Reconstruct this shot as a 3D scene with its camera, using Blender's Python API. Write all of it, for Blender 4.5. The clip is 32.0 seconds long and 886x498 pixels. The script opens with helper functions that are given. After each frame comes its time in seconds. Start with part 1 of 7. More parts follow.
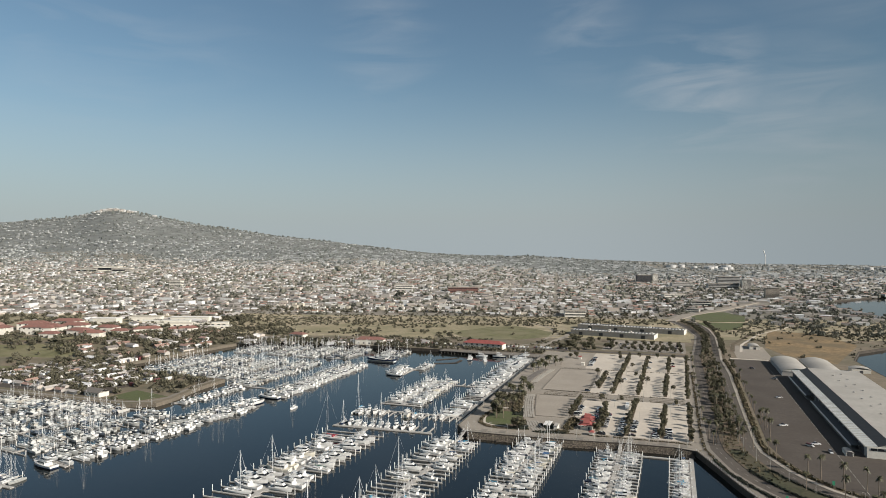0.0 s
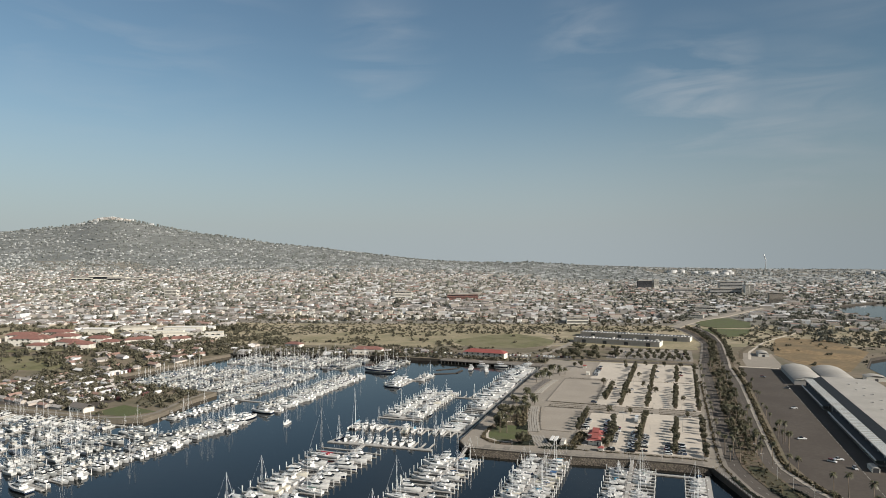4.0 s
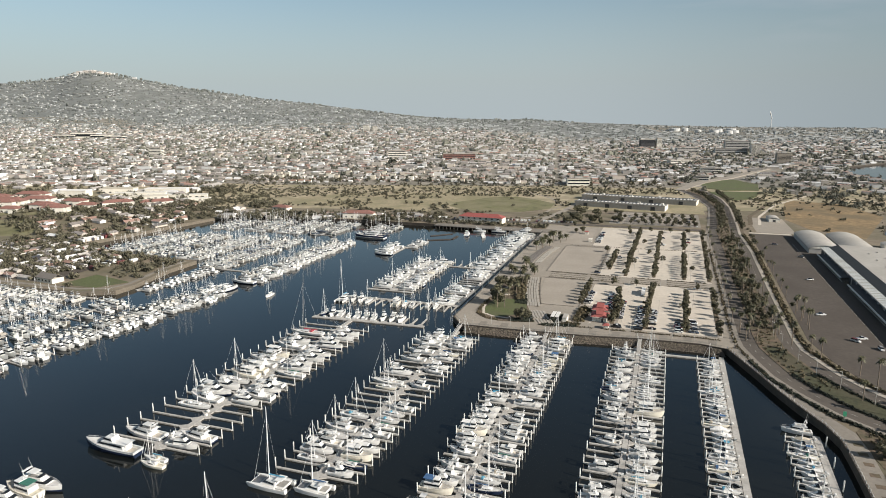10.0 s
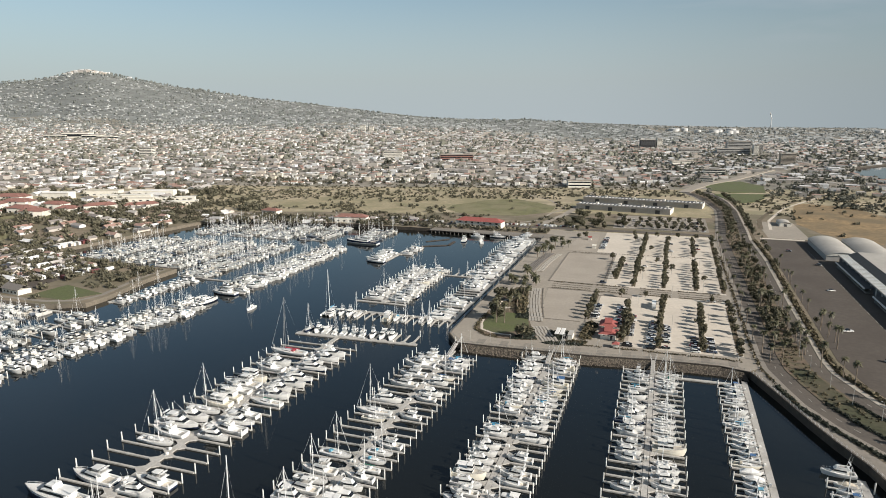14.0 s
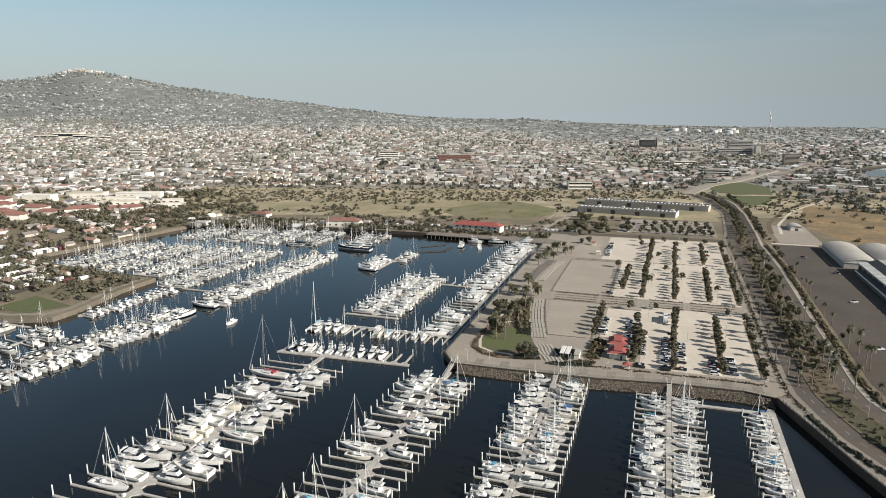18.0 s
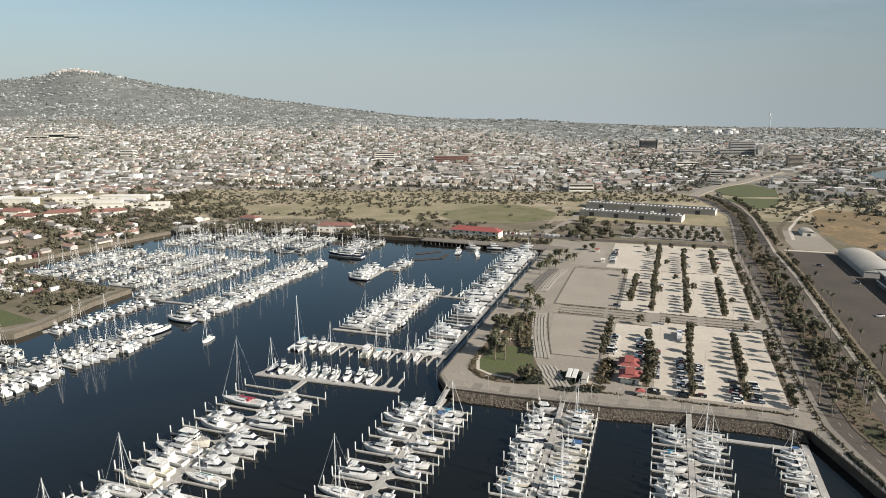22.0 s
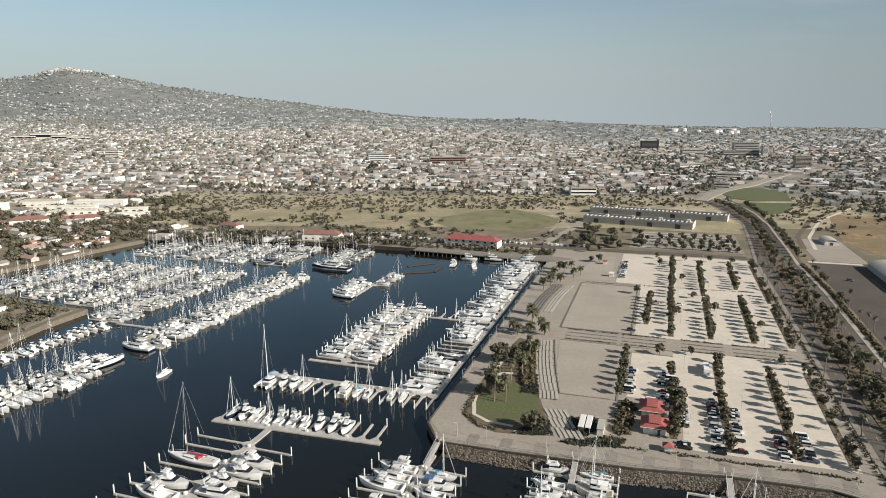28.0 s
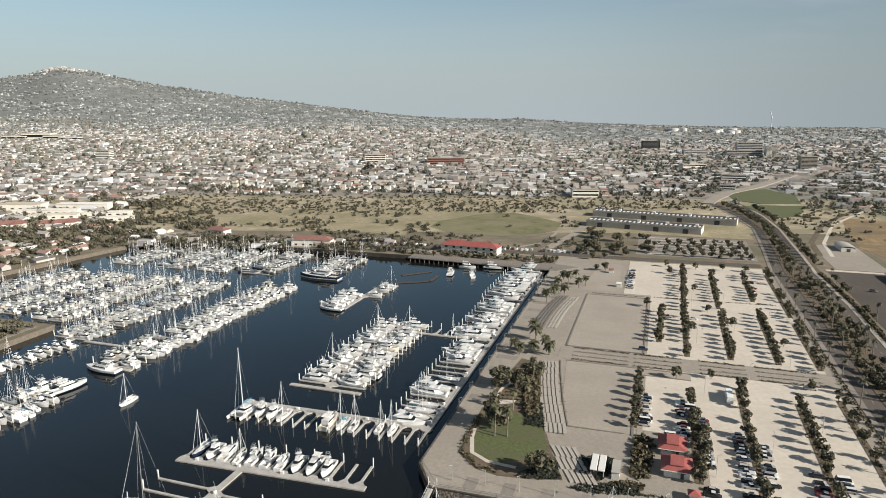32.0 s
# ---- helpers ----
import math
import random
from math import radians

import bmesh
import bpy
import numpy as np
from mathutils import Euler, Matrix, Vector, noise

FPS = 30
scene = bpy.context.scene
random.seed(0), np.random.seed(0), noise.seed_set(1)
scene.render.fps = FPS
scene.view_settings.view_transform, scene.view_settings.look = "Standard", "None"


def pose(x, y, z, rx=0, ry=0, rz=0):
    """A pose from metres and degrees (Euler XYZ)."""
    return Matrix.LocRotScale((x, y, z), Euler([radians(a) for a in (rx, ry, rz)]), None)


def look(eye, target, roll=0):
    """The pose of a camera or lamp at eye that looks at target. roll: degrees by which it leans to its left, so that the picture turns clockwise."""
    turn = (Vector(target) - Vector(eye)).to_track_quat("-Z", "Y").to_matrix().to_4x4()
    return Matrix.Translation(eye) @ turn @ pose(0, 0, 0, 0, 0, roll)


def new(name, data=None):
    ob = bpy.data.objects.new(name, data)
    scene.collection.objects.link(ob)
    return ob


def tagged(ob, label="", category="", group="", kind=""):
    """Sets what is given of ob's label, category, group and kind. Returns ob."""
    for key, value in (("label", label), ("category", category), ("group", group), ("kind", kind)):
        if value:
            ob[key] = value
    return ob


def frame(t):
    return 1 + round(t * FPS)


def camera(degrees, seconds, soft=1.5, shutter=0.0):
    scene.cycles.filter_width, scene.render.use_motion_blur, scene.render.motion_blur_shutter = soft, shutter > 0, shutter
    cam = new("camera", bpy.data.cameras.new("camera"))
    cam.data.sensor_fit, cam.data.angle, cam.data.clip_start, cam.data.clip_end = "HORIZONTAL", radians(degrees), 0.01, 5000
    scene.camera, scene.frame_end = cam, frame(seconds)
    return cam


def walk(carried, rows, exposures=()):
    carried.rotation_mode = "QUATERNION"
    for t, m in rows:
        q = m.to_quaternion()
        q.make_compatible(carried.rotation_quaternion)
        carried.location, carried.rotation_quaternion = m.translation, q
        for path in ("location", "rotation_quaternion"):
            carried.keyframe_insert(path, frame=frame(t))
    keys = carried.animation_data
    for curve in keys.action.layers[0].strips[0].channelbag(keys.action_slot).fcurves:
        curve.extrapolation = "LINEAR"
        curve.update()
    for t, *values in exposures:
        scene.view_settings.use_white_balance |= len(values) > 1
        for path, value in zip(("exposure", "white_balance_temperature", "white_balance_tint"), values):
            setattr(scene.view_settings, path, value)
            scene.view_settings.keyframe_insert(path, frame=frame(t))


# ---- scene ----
cam = camera(69.1, 32.0, soft=0.9)
PATH = [
    (0, (2.549, -18.951, 123.684), (2.404, -16.956, 123.68), -0.0),
    (2, (2.208, -9.569, 123.635), (2.062, -7.574, 123.654), -0.1),
    (4.5, (0.296, 4.965, 123.595), (0.155, 6.96, 123.609), -0.4),
    (5, (0.107, 8.482, 123.587), (-0.031, 10.456, 123.301), -0.5),
    (5.5, (0.054, 12.938, 123.828), (-0.08, 14.855, 123.274), -0.4),
    (6, (0.01, 17.454, 124.07), (-0.125, 19.37, 123.514), -0.4),
    (6.5, (-0.081, 21.536, 124.277), (-0.215, 23.46, 123.747), -0.4),
    (7, (-0.174, 25.33, 124.332), (-0.308, 27.273, 123.877), -0.3),
    (7.5, (-0.268, 29.192, 124.268), (-0.402, 31.143, 123.845), -0.4),
    (8, (-0.35, 33.155, 124.179), (-0.484, 35.106, 123.758), -0.4),
    (9, (-0.491, 40.98, 123.94), (-0.624, 42.931, 123.521), -0.3),
    (13, (-0.698, 73.043, 123.141), (-0.824, 74.995, 122.722), -0.2),
    (19, (-1.12, 118.528, 122.28), (-1.236, 120.48, 121.86), -0.2),
    (25, (-0.931, 164.203, 121.783), (-1.039, 166.155, 121.365), -0.2),
    (28, (-0.484, 187.848, 121.815), (-0.589, 189.801, 121.395), -0.2),
    (32, (-0.315, 217.887, 121.673), (-0.416, 219.84, 121.252), -0.2),
]
walk(cam, [(t, look(eye, target, roll)) for t, eye, target, roll in PATH],
     exposures=[(0.0, 0.27), (4.5, 0.27), (5.0, 0.22), (6.0, 0.29), (7.0, 0.52), (8.0, 0.50), (32.0, 0.50)])

# ---- daylight ----
SUN_DIR = Vector((0.885, -0.46, 0.50)).normalized()
world = bpy.data.worlds.new("sky")
scene.world = world
world.use_nodes = True
wt = world.node_tree
bg = wt.nodes["Background"]
bg.inputs["Strength"].default_value = 0.077
coord = wt.nodes.new("ShaderNodeTexCoord")
split = wt.nodes.new("ShaderNodeSeparateXYZ")
wt.links.new(coord.outputs["Generated"], split.inputs[0])
lift = wt.nodes.new("ShaderNodeMath")
lift.operation = "MAXIMUM"
lift.inputs[1].default_value = 0.045
wt.links.new(split.outputs["Z"], lift.inputs[0])
join = wt.nodes.new("ShaderNodeCombineXYZ")
for n, out in ((0, split.outputs["X"]), (1, split.outputs["Y"]), (2, lift.outputs[0])):
    wt.links.new(out, join.inputs[n])
sky = wt.nodes.new("ShaderNodeTexSky")
sky.sky_type = "NISHITA"
sky.sun_disc = False
sky.sun_elevation = math.asin(SUN_DIR.z)
sky.sun_rotation = math.atan2(SUN_DIR.x, SUN_DIR.y)
sky.air_density, sky.dust_density, sky.ozone_density = 1.0, 0.8, 1.6
wt.links.new(join.outputs[0], sky.inputs["Vector"])
# thin cirrus wisps
warp = wt.nodes.new("ShaderNodeMapping")
warp.inputs["Rotation"].default_value = (0, radians(22), 0)
warp.inputs["Scale"].default_value = (3.0, 3.0, 14.0)
wt.links.new(coord.outputs["Generated"], warp.inputs["Vector"])
wisp = wt.nodes.new("ShaderNodeTexNoise")
wisp.inputs["Scale"].default_value = 1.7
wisp.inputs["Detail"].default_value = 9
wisp.inputs["Distortion"].default_value = 0.7
wt.links.new(warp.outputs[0], wisp.inputs["Vector"])
cut = wt.nodes.new("ShaderNodeMapRange")
cut.inputs["From Min"].default_value, cut.inputs["From Max"].default_value = 0.44, 0.74
cut.inputs["To Max"].default_value = 0.8
wt.links.new(wisp.outputs["Fac"], cut.inputs["Value"])
cloud = wt.nodes.new("ShaderNodeMix")
cloud.data_type = "RGBA"
cloud.inputs["B"].default_value = (5.6, 5.9, 6.2, 1)
veil = None
for spot, reach, dense in (((0.295, 0.933, 0.215), 0.14, 1.0), ((-0.154, 0.942, 0.299), 0.12, 0.4), ((0.14, 0.94, 0.306), 0.1, 0.4), ((0.42, 0.89, 0.17), 0.16, 0.6), ((-0.5, 0.8, 0.33), 0.3, 0.25), ((0.6, 0.6, 0.5), 0.5, 0.7)):
    dist = wt.nodes.new("ShaderNodeVectorMath")
    dist.operation = "DISTANCE"
    wt.links.new(coord.outputs["Generated"], dist.inputs[0])
    dist.inputs[1].default_value = spot
    near = wt.nodes.new("ShaderNodeMapRange")
    near.interpolation_type = "SMOOTHSTEP"
    near.inputs["From Min"].default_value, near.inputs["From Max"].default_value = 0.0, reach
    near.inputs["To Min"].default_value, near.inputs["To Max"].default_value = dense, 0.0
    wt.links.new(dist.outputs["Value"], near.inputs["Value"])
    if veil is None:
        veil = near.outputs[0]
    else:
        more = wt.nodes.new("ShaderNodeMath")
        more.operation = "MAXIMUM"
        wt.links.new(veil, more.inputs[0])
        wt.links.new(near.outputs[0], more.inputs[1])
        veil = more.outputs[0]
thin = wt.nodes.new("ShaderNodeMath")
thin.operation = "MULTIPLY"
wt.links.new(veil, thin.inputs[0])
wt.links.new(cut.outputs[0], thin.inputs[1])
wt.links.new(thin.outputs[0], cloud.inputs["Factor"])
tint = wt.nodes.new("ShaderNodeMix")
tint.data_type, tint.blend_type = "RGBA", "MULTIPLY"
tint.inputs["Factor"].default_value, tint.inputs["B"].default_value = 1.0, (0.92, 1.0, 0.95, 1)
wt.links.new(sky.outputs[0], tint.inputs["A"])
wt.links.new(tint.outputs["Result"], cloud.inputs["A"])
# pale veil added overhead, out of view, to take the blue from shadows
high = wt.nodes.new("ShaderNodeMapRange")
high.interpolation_type = "SMOOTHSTEP"
high.inputs["From Min"].default_value, high.inputs["From Max"].default_value = 0.40, 0.70
high.inputs["To Max"].default_value = 0.75
wt.links.new(split.outputs["Z"], high.inputs["Value"])
pale = wt.nodes.new("ShaderNodeMix")
pale.data_type = "RGBA"
pale.inputs["B"].default_value = (1.6, 1.62, 1.66, 1)
wt.links.new(high.outputs[0], pale.inputs["Factor"])
wt.links.new(cloud.outputs["Result"], pale.inputs["A"])
# pale haze low over the horizon
low = wt.nodes.new("ShaderNodeMapRange")
low.interpolation_type = "SMOOTHERSTEP"
low.inputs["From Min"].default_value, low.inputs["From Max"].default_value = -0.04, 0.30
low.inputs["To Min"].default_value, low.inputs["To Max"].default_value = 0.85, 0.0
wt.links.new(split.outputs["Z"], low.inputs["Value"])
haze = wt.nodes.new("ShaderNodeMix")
haze.data_type = "RGBA"
haze.inputs["B"].default_value = (3.95, 4.42, 4.9, 1)
wt.links.new(low.outputs[0], haze.inputs["Factor"])
wt.links.new(pale.outputs["Result"], haze.inputs["A"])
smog = wt.nodes.new("ShaderNodeMapRange")
smog.interpolation_type = "SMOOTHSTEP"
smog.inputs["From Min"].default_value, smog.inputs["From Max"].default_value = 0.05, 0.75
wt.links.new(split.outputs["X"], smog.inputs["Value"])
brown = wt.nodes.new("ShaderNodeMix")
brown.data_type, brown.blend_type = "RGBA", "MULTIPLY"
brown.inputs["B"].default_value = (0.70, 0.725, 0.735, 1)
wt.links.new(smog.outputs[0], brown.inputs["Factor"])
wt.links.new(haze.outputs["Result"], brown.inputs["A"])
wt.links.new(brown.outputs["Result"], bg.inputs["Color"])

sun = new("sun", bpy.data.lights.new("sun", "SUN"))
sun.data.energy, sun.data.angle, sun.data.color = 5.0, radians(0.6), (1.0, 0.925, 0.83)
sun.matrix_world = look((300, -300, 400), Vector((300, -300, 400)) - SUN_DIR)


# ---- materials ----
def mat(name, col, rough=0.6, metal=0.0, var=0.15, scale=1.5, bump=0.0, second=None, amount=0.5, big=0.12, place="Object", rnd=0.0, island=0.0, palette=None):
    m = bpy.data.materials.new(name)
    m.use_nodes = True
    nt = m.node_tree
    b = nt.nodes["Principled BSDF"]
    b.inputs["Roughness"].default_value, b.inputs["Metallic"].default_value = rough, metal
    if place == "World":
        src = nt.nodes.new("ShaderNodeNewGeometry").outputs["Position"]
    else:
        src = nt.nodes.new("ShaderNodeTexCoord").outputs["Object"]

    def noise_at(s, detail=4):
        n = nt.nodes.new("ShaderNodeTexNoise")
        n.inputs["Scale"].default_value, n.inputs["Detail"].default_value = s, detail
        nt.links.new(src, n.inputs["Vector"])
        return n.outputs["Fac"]

    def blend(a, bb, fac, kind="MIX"):
        x = nt.nodes.new("ShaderNodeMix")
        x.data_type, x.blend_type = "RGBA", kind
        for key, v in (("A", a), ("B", bb), ("Factor", fac)):
            if isinstance(v, (tuple, list)):
                x.inputs[key].default_value = (*v[:3], 1)
            elif isinstance(v, (float, int)):
                x.inputs[key].default_value = v
            else:
                nt.links.new(v, x.inputs[key])
        return x.outputs["Result"]

    def steep(v, lo, hi):
        r = nt.nodes.new("ShaderNodeMapRange")
        r.inputs["From Min"].default_value, r.inputs["From Max"].default_value = lo, hi
        nt.links.new(v, r.inputs["Value"])
        return r.outputs[0]

    base = tuple(col)
    if palette:
        ramp = nt.nodes.new("ShaderNodeValToRGB")
        ramp.color_ramp.interpolation = "CONSTANT"
        while len(ramp.color_ramp.elements) < len(palette):
            ramp.color_ramp.elements.new(0.5)
        for n, (e, p) in enumerate(zip(ramp.color_ramp.elements, palette)):
            e.position, e.color = n / len(palette), (*p, 1)
        if island:
            nt.links.new(nt.nodes.new("ShaderNodeNewGeometry").outputs["Random Per Island"], ramp.inputs[0])
        else:
            nt.links.new(nt.nodes.new("ShaderNodeObjectInfo").outputs["Random"], ramp.inputs[0])
        base = ramp.outputs[0]
    fine = steep(noise_at(scale), 0.3, 0.7)
    lo, hi = blend(base, (1 - var,) * 3, 1.0, "MULTIPLY"), blend(base, (1 + var,) * 3, 1.0, "MULTIPLY")
    out = blend(lo, hi, fine)
    if second:
        grown = nt.nodes.new("ShaderNodeMath")
        grown.operation = "MULTIPLY"
        grown.inputs[1].default_value = amount
        nt.links.new(steep(noise_at(scale * big, 6), 0.42, 0.62), grown.inputs[0])
        out = blend(out, second, grown.outputs[0])
    if (rnd or island) and not palette:
        r = nt.nodes.new("ShaderNodeNewGeometry").outputs["Random Per Island"] if island else nt.nodes.new("ShaderNodeObjectInfo").outputs["Random"]
        k = nt.nodes.new("ShaderNodeMapRange")
        k.inputs["To Min"].default_value, k.inputs["To Max"].default_value = 1 - (rnd or island), 1 + (rnd or island)
        nt.links.new(r, k.inputs["Value"])
        out = blend(out, k.outputs[0], 1.0, "MULTIPLY")
    nt.links.new(out, b.inputs["Base Color"])
    if bump:
        bn = nt.nodes.new("ShaderNodeBump")
        bn.inputs["Strength"].default_value = min(1.0, bump)
        bn.inputs["Distance"].default_value = 0.1 / max(scale, 0.1)
        nt.links.new(noise_at(scale * 2), bn.inputs["Height"])
        nt.links.new(bn.outputs[0], b.inputs["Normal"])
    return m


GEL = mat("gelcoat", (0.70, 0.70, 0.685), 0.25, var=0.04, scale=0.6, second=(0.58, 0.575, 0.55), amount=0.4, big=0.5, rnd=0.08)
CREAM = mat("cream_gelcoat", (0.72, 0.68, 0.58), 0.3, var=0.05, scale=0.6, rnd=0.06)
NAVY = mat("navy_gelcoat", (0.02, 0.03, 0.06), 0.2, var=0.1, scale=0.8)
GELF = mat("far_gelcoat", (0.7, 0.7, 0.69), 0.3, var=0.08, scale=0.6, island=1,
           palette=[(0.54, 0.55, 0.535), (0.44, 0.45, 0.435), (0.64, 0.64, 0.625), (0.36, 0.365, 0.35), (0.54, 0.53, 0.50), (0.48, 0.49, 0.475), (0.40, 0.375, 0.33), (0.58, 0.585, 0.57), (0.10, 0.12, 0.15), (0.5, 0.51, 0.495)])
DECK = mat("deck_paint", (0.70, 0.695, 0.675), 0.6, var=0.06, scale=1.5, second=(0.56, 0.54, 0.5), amount=0.6, big=0.4, rnd=0.08)
TEAK = mat("teak", (0.50, 0.46, 0.40), 0.6, var=0.2, scale=3, rnd=0.15)
GLASS = mat("tinted_glass", (0.015, 0.018, 0.022), 0.08, var=0.1, scale=1)
CANVAS = mat("boat_canvas", (0.1, 0.2, 0.4), 0.85, var=0.12, scale=2, bump=0.3,
             palette=[(0.74, 0.73, 0.71), (0.76, 0.75, 0.73), (0.05, 0.12, 0.25), (0.75, 0.74, 0.71), (0.48, 0.43, 0.35), (0.78, 0.77, 0.75), (0.10, 0.30, 0.42), (0.72, 0.71, 0.68), (0.76, 0.75, 0.72), (0.04, 0.16, 0.12), (0.70, 0.69, 0.65), (0.3, 0.29, 0.27), (0.77, 0.76, 0.74), (0.07, 0.07, 0.08)])
BLUEC = mat("blue_canvas", (0.08, 0.28, 0.42), 0.85, var=0.12, scale=2, bump=0.3)
REDC = mat("red_canvas", (0.35, 0.06, 0.08), 0.85, var=0.12, scale=2, bump=0.3)
ALU = mat("mast_aluminium", (0.82, 0.82, 0.81), 0.35, 0.25, var=0.06, scale=2)
DARKMAST = mat("carbon_mast", (0.22, 0.22, 0.22), 0.4, var=0.1, scale=2)
RIG = mat("rigging_wire", (0.25, 0.25, 0.25), 0.4, 0.7, var=0.1, scale=2)
DOCK = mat("dock_concrete", (0.42, 0.405, 0.38), 0.85, var=0.12, scale=1.2, second=(0.30, 0.28, 0.25), amount=0.5, big=0.15, place="World", bump=0.2)
PILE = mat("white_piling", (0.68, 0.67, 0.64), 0.6, var=0.08, scale=1.5, second=(0.45, 0.42, 0.36), amount=0.4, big=0.4, rnd=0.06)
BOXW = mat("dock_box_plastic", (0.70, 0.69, 0.66), 0.5, var=0.05, scale=2)
CONC = mat("pale_concrete", (0.305, 0.272, 0.228), 0.9, var=0.12, scale=0.8, second=(0.255, 0.228, 0.192), amount=0.5, big=0.06, place="World", bump=0.15)
CONCP = mat("weathered_walk_concrete", (0.245, 0.22, 0.188), 0.9, var=0.14, scale=0.7, second=(0.19, 0.17, 0.145), amount=0.6, big=0.08, place="World", bump=0.15)
CONCD = mat("worn_concrete", (0.20, 0.178, 0.15), 0.9, var=0.14, scale=0.7, second=(0.2, 0.18, 0.16), amount=0.5, big=0.08, place="World", bump=0.15)
LOT = mat("parking_paving", (0.56, 0.505, 0.43), 0.9, var=0.08, scale=0.5, second=(0.48, 0.43, 0.365), amount=0.5, big=0.08, place="World", bump=0.1)
SAND = mat("packed_decomposed_granite", (0.34, 0.302, 0.255), 0.95, var=0.08, scale=0.6, second=(0.285, 0.252, 0.21), amount=0.6, big=0.07, place="World", bump=0.2)
ASPH = mat("asphalt", (0.09, 0.077, 0.065), 0.9, var=0.18, scale=0.9, second=(0.112, 0.094, 0.077), amount=0.6, big=0.05, place="World", bump=0.2)
ASPHL = mat("worn_asphalt", (0.082, 0.068, 0.056), 0.9, var=0.15, scale=0.5, second=(0.062, 0.05, 0.041), amount=0.7, big=0.05, place="World", bump=0.2)
PAINTW = mat("road_paint", (0.30, 0.285, 0.255), 0.8, var=0.2, scale=1.0, place="World")
LAWN = mat("lawn_grass", (0.088, 0.105, 0.038), 0.95, var=0.25, scale=0.9, second=(0.095, 0.095, 0.048), amount=0.7, big=0.06, place="World", bump=0.5)
MEDG = mat("rough_median_grass", (0.052, 0.054, 0.026), 0.95, var=0.3, scale=0.6, second=(0.085, 0.072, 0.045), amount=0.8, big=0.12, place="World", bump=0.5)
LOTS = mat("worn_lot_paving", (0.40, 0.36, 0.305), 0.9, var=0.1, scale=0.5, second=(0.33, 0.295, 0.25), amount=0.6, big=0.07, place="World", bump=0.1)
DRYG = mat("dry_grass", (0.31, 0.265, 0.17), 0.95, var=0.22, scale=0.25, second=(0.21, 0.192, 0.108), amount=0.8, big=0.12, place="World", bump=0.5)
GOLD = mat("golden_field_grass", (0.235, 0.165, 0.085), 0.95, var=0.3, scale=0.2, second=(0.15, 0.115, 0.065), amount=0.9, big=0.12, place="World", bump=0.4)
SOIL = mat("planting_soil", (0.135, 0.10, 0.070), 0.95, var=0.25, scale=0.8, second=(0.085, 0.08, 0.042), amount=0.7, big=0.3, place="World", bump=0.5)
DIRT = mat("coastal_ground", (0.19, 0.155, 0.11), 0.95, var=0.2, scale=0.12, second=(0.115, 0.108, 0.065), amount=0.75, big=0.2, place="World", bump=0.4)
SCRUB = mat("scrub_ground", (0.36, 0.305, 0.21), 0.95, var=0.3, scale=0.1, second=(0.22, 0.2, 0.12), amount=0.85, big=0.25, place="World", bump=0.4)
URBAN = mat("town_ground", (0.27, 0.245, 0.21), 0.95, var=0.3, scale=0.05, second=(0.15, 0.145, 0.11), amount=0.8, big=0.5, place="World")
# scrub of the hill, with distance haze put into its pale grey
CHAP = mat("hazed_chaparral", (0.19, 0.198, 0.188), 0.95, var=0.3, scale=0.02, second=(0.15, 0.16, 0.152), amount=0.8, big=0.35, place="World", bump=0.3)
SEAB = mat("seabed", (0.02, 0.025, 0.025), 0.9, var=0.2, scale=0.1, place="World")
ROCK = mat("riprap_rock", (0.125, 0.105, 0.082), 0.9, var=0.3, scale=2.0, island=0.45, place="World", bump=0.5)
LEAF = mat("broad_leaf", (0.095, 0.088, 0.050), 0.7, var=0.35, scale=1.2, island=0.45, second=(0.13, 0.105, 0.066), amount=0.5, big=0.3)
LEAFD = mat("dark_leaf", (0.08, 0.077, 0.043), 0.7, var=0.35, scale=1.2, island=0.4, second=(0.115, 0.098, 0.060), amount=0.5, big=0.3)
COVER = mat("dark_groundcover", (0.028, 0.034, 0.022), 0.85, var=0.3, scale=1.0, island=0.4, place="World")
HEDGE = mat("hedge_leaf", (0.085, 0.072, 0.038), 0.8, var=0.35, scale=1.0, island=0.45, second=(0.13, 0.098, 0.055), amount=0.5, big=0.3, place="World")
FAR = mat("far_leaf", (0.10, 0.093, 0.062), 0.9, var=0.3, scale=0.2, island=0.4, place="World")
# town and hill leaves, lifted towards grey to carry the haze
FARM = mat("hazed_town_leaf", (0.135, 0.135, 0.108), 0.9, var=0.3, scale=0.2, island=0.35, place="World")
HAZEL = mat("hazed_hill_leaf", (0.145, 0.155, 0.142), 0.95, var=0.2, scale=0.1, island=0.2, place="World")
BARK = mat("bark", (0.15, 0.115, 0.085), 0.9, var=0.3, scale=4, bump=0.5)
PALMB = mat("palm_trunk", (0.21, 0.17, 0.13), 0.9, var=0.3, scale=5, bump=0.5)
FROND = mat("palm_frond", (0.06, 0.062, 0.03), 0.6, var=0.3, scale=2, island=0.35, second=(0.12, 0.095, 0.055), amount=0.4, big=0.3)
ROOFB = mat("weathered_red_tile", (0.235, 0.115, 0.095), 0.85, var=0.2, scale=0.6, second=(0.19, 0.11, 0.09), amount=0.6, big=0.3, bump=0.3)
ROOFR = mat("red_tile_roof", (0.31, 0.088, 0.078), 0.8, var=0.15, scale=2.0, second=(0.22, 0.07, 0.06), amount=0.5, big=0.2, bump=0.3)
WALLW = mat("white_stucco", (0.68, 0.65, 0.58), 0.9, var=0.07, scale=1.0, second=(0.55, 0.52, 0.46), amount=0.4, big=0.2)
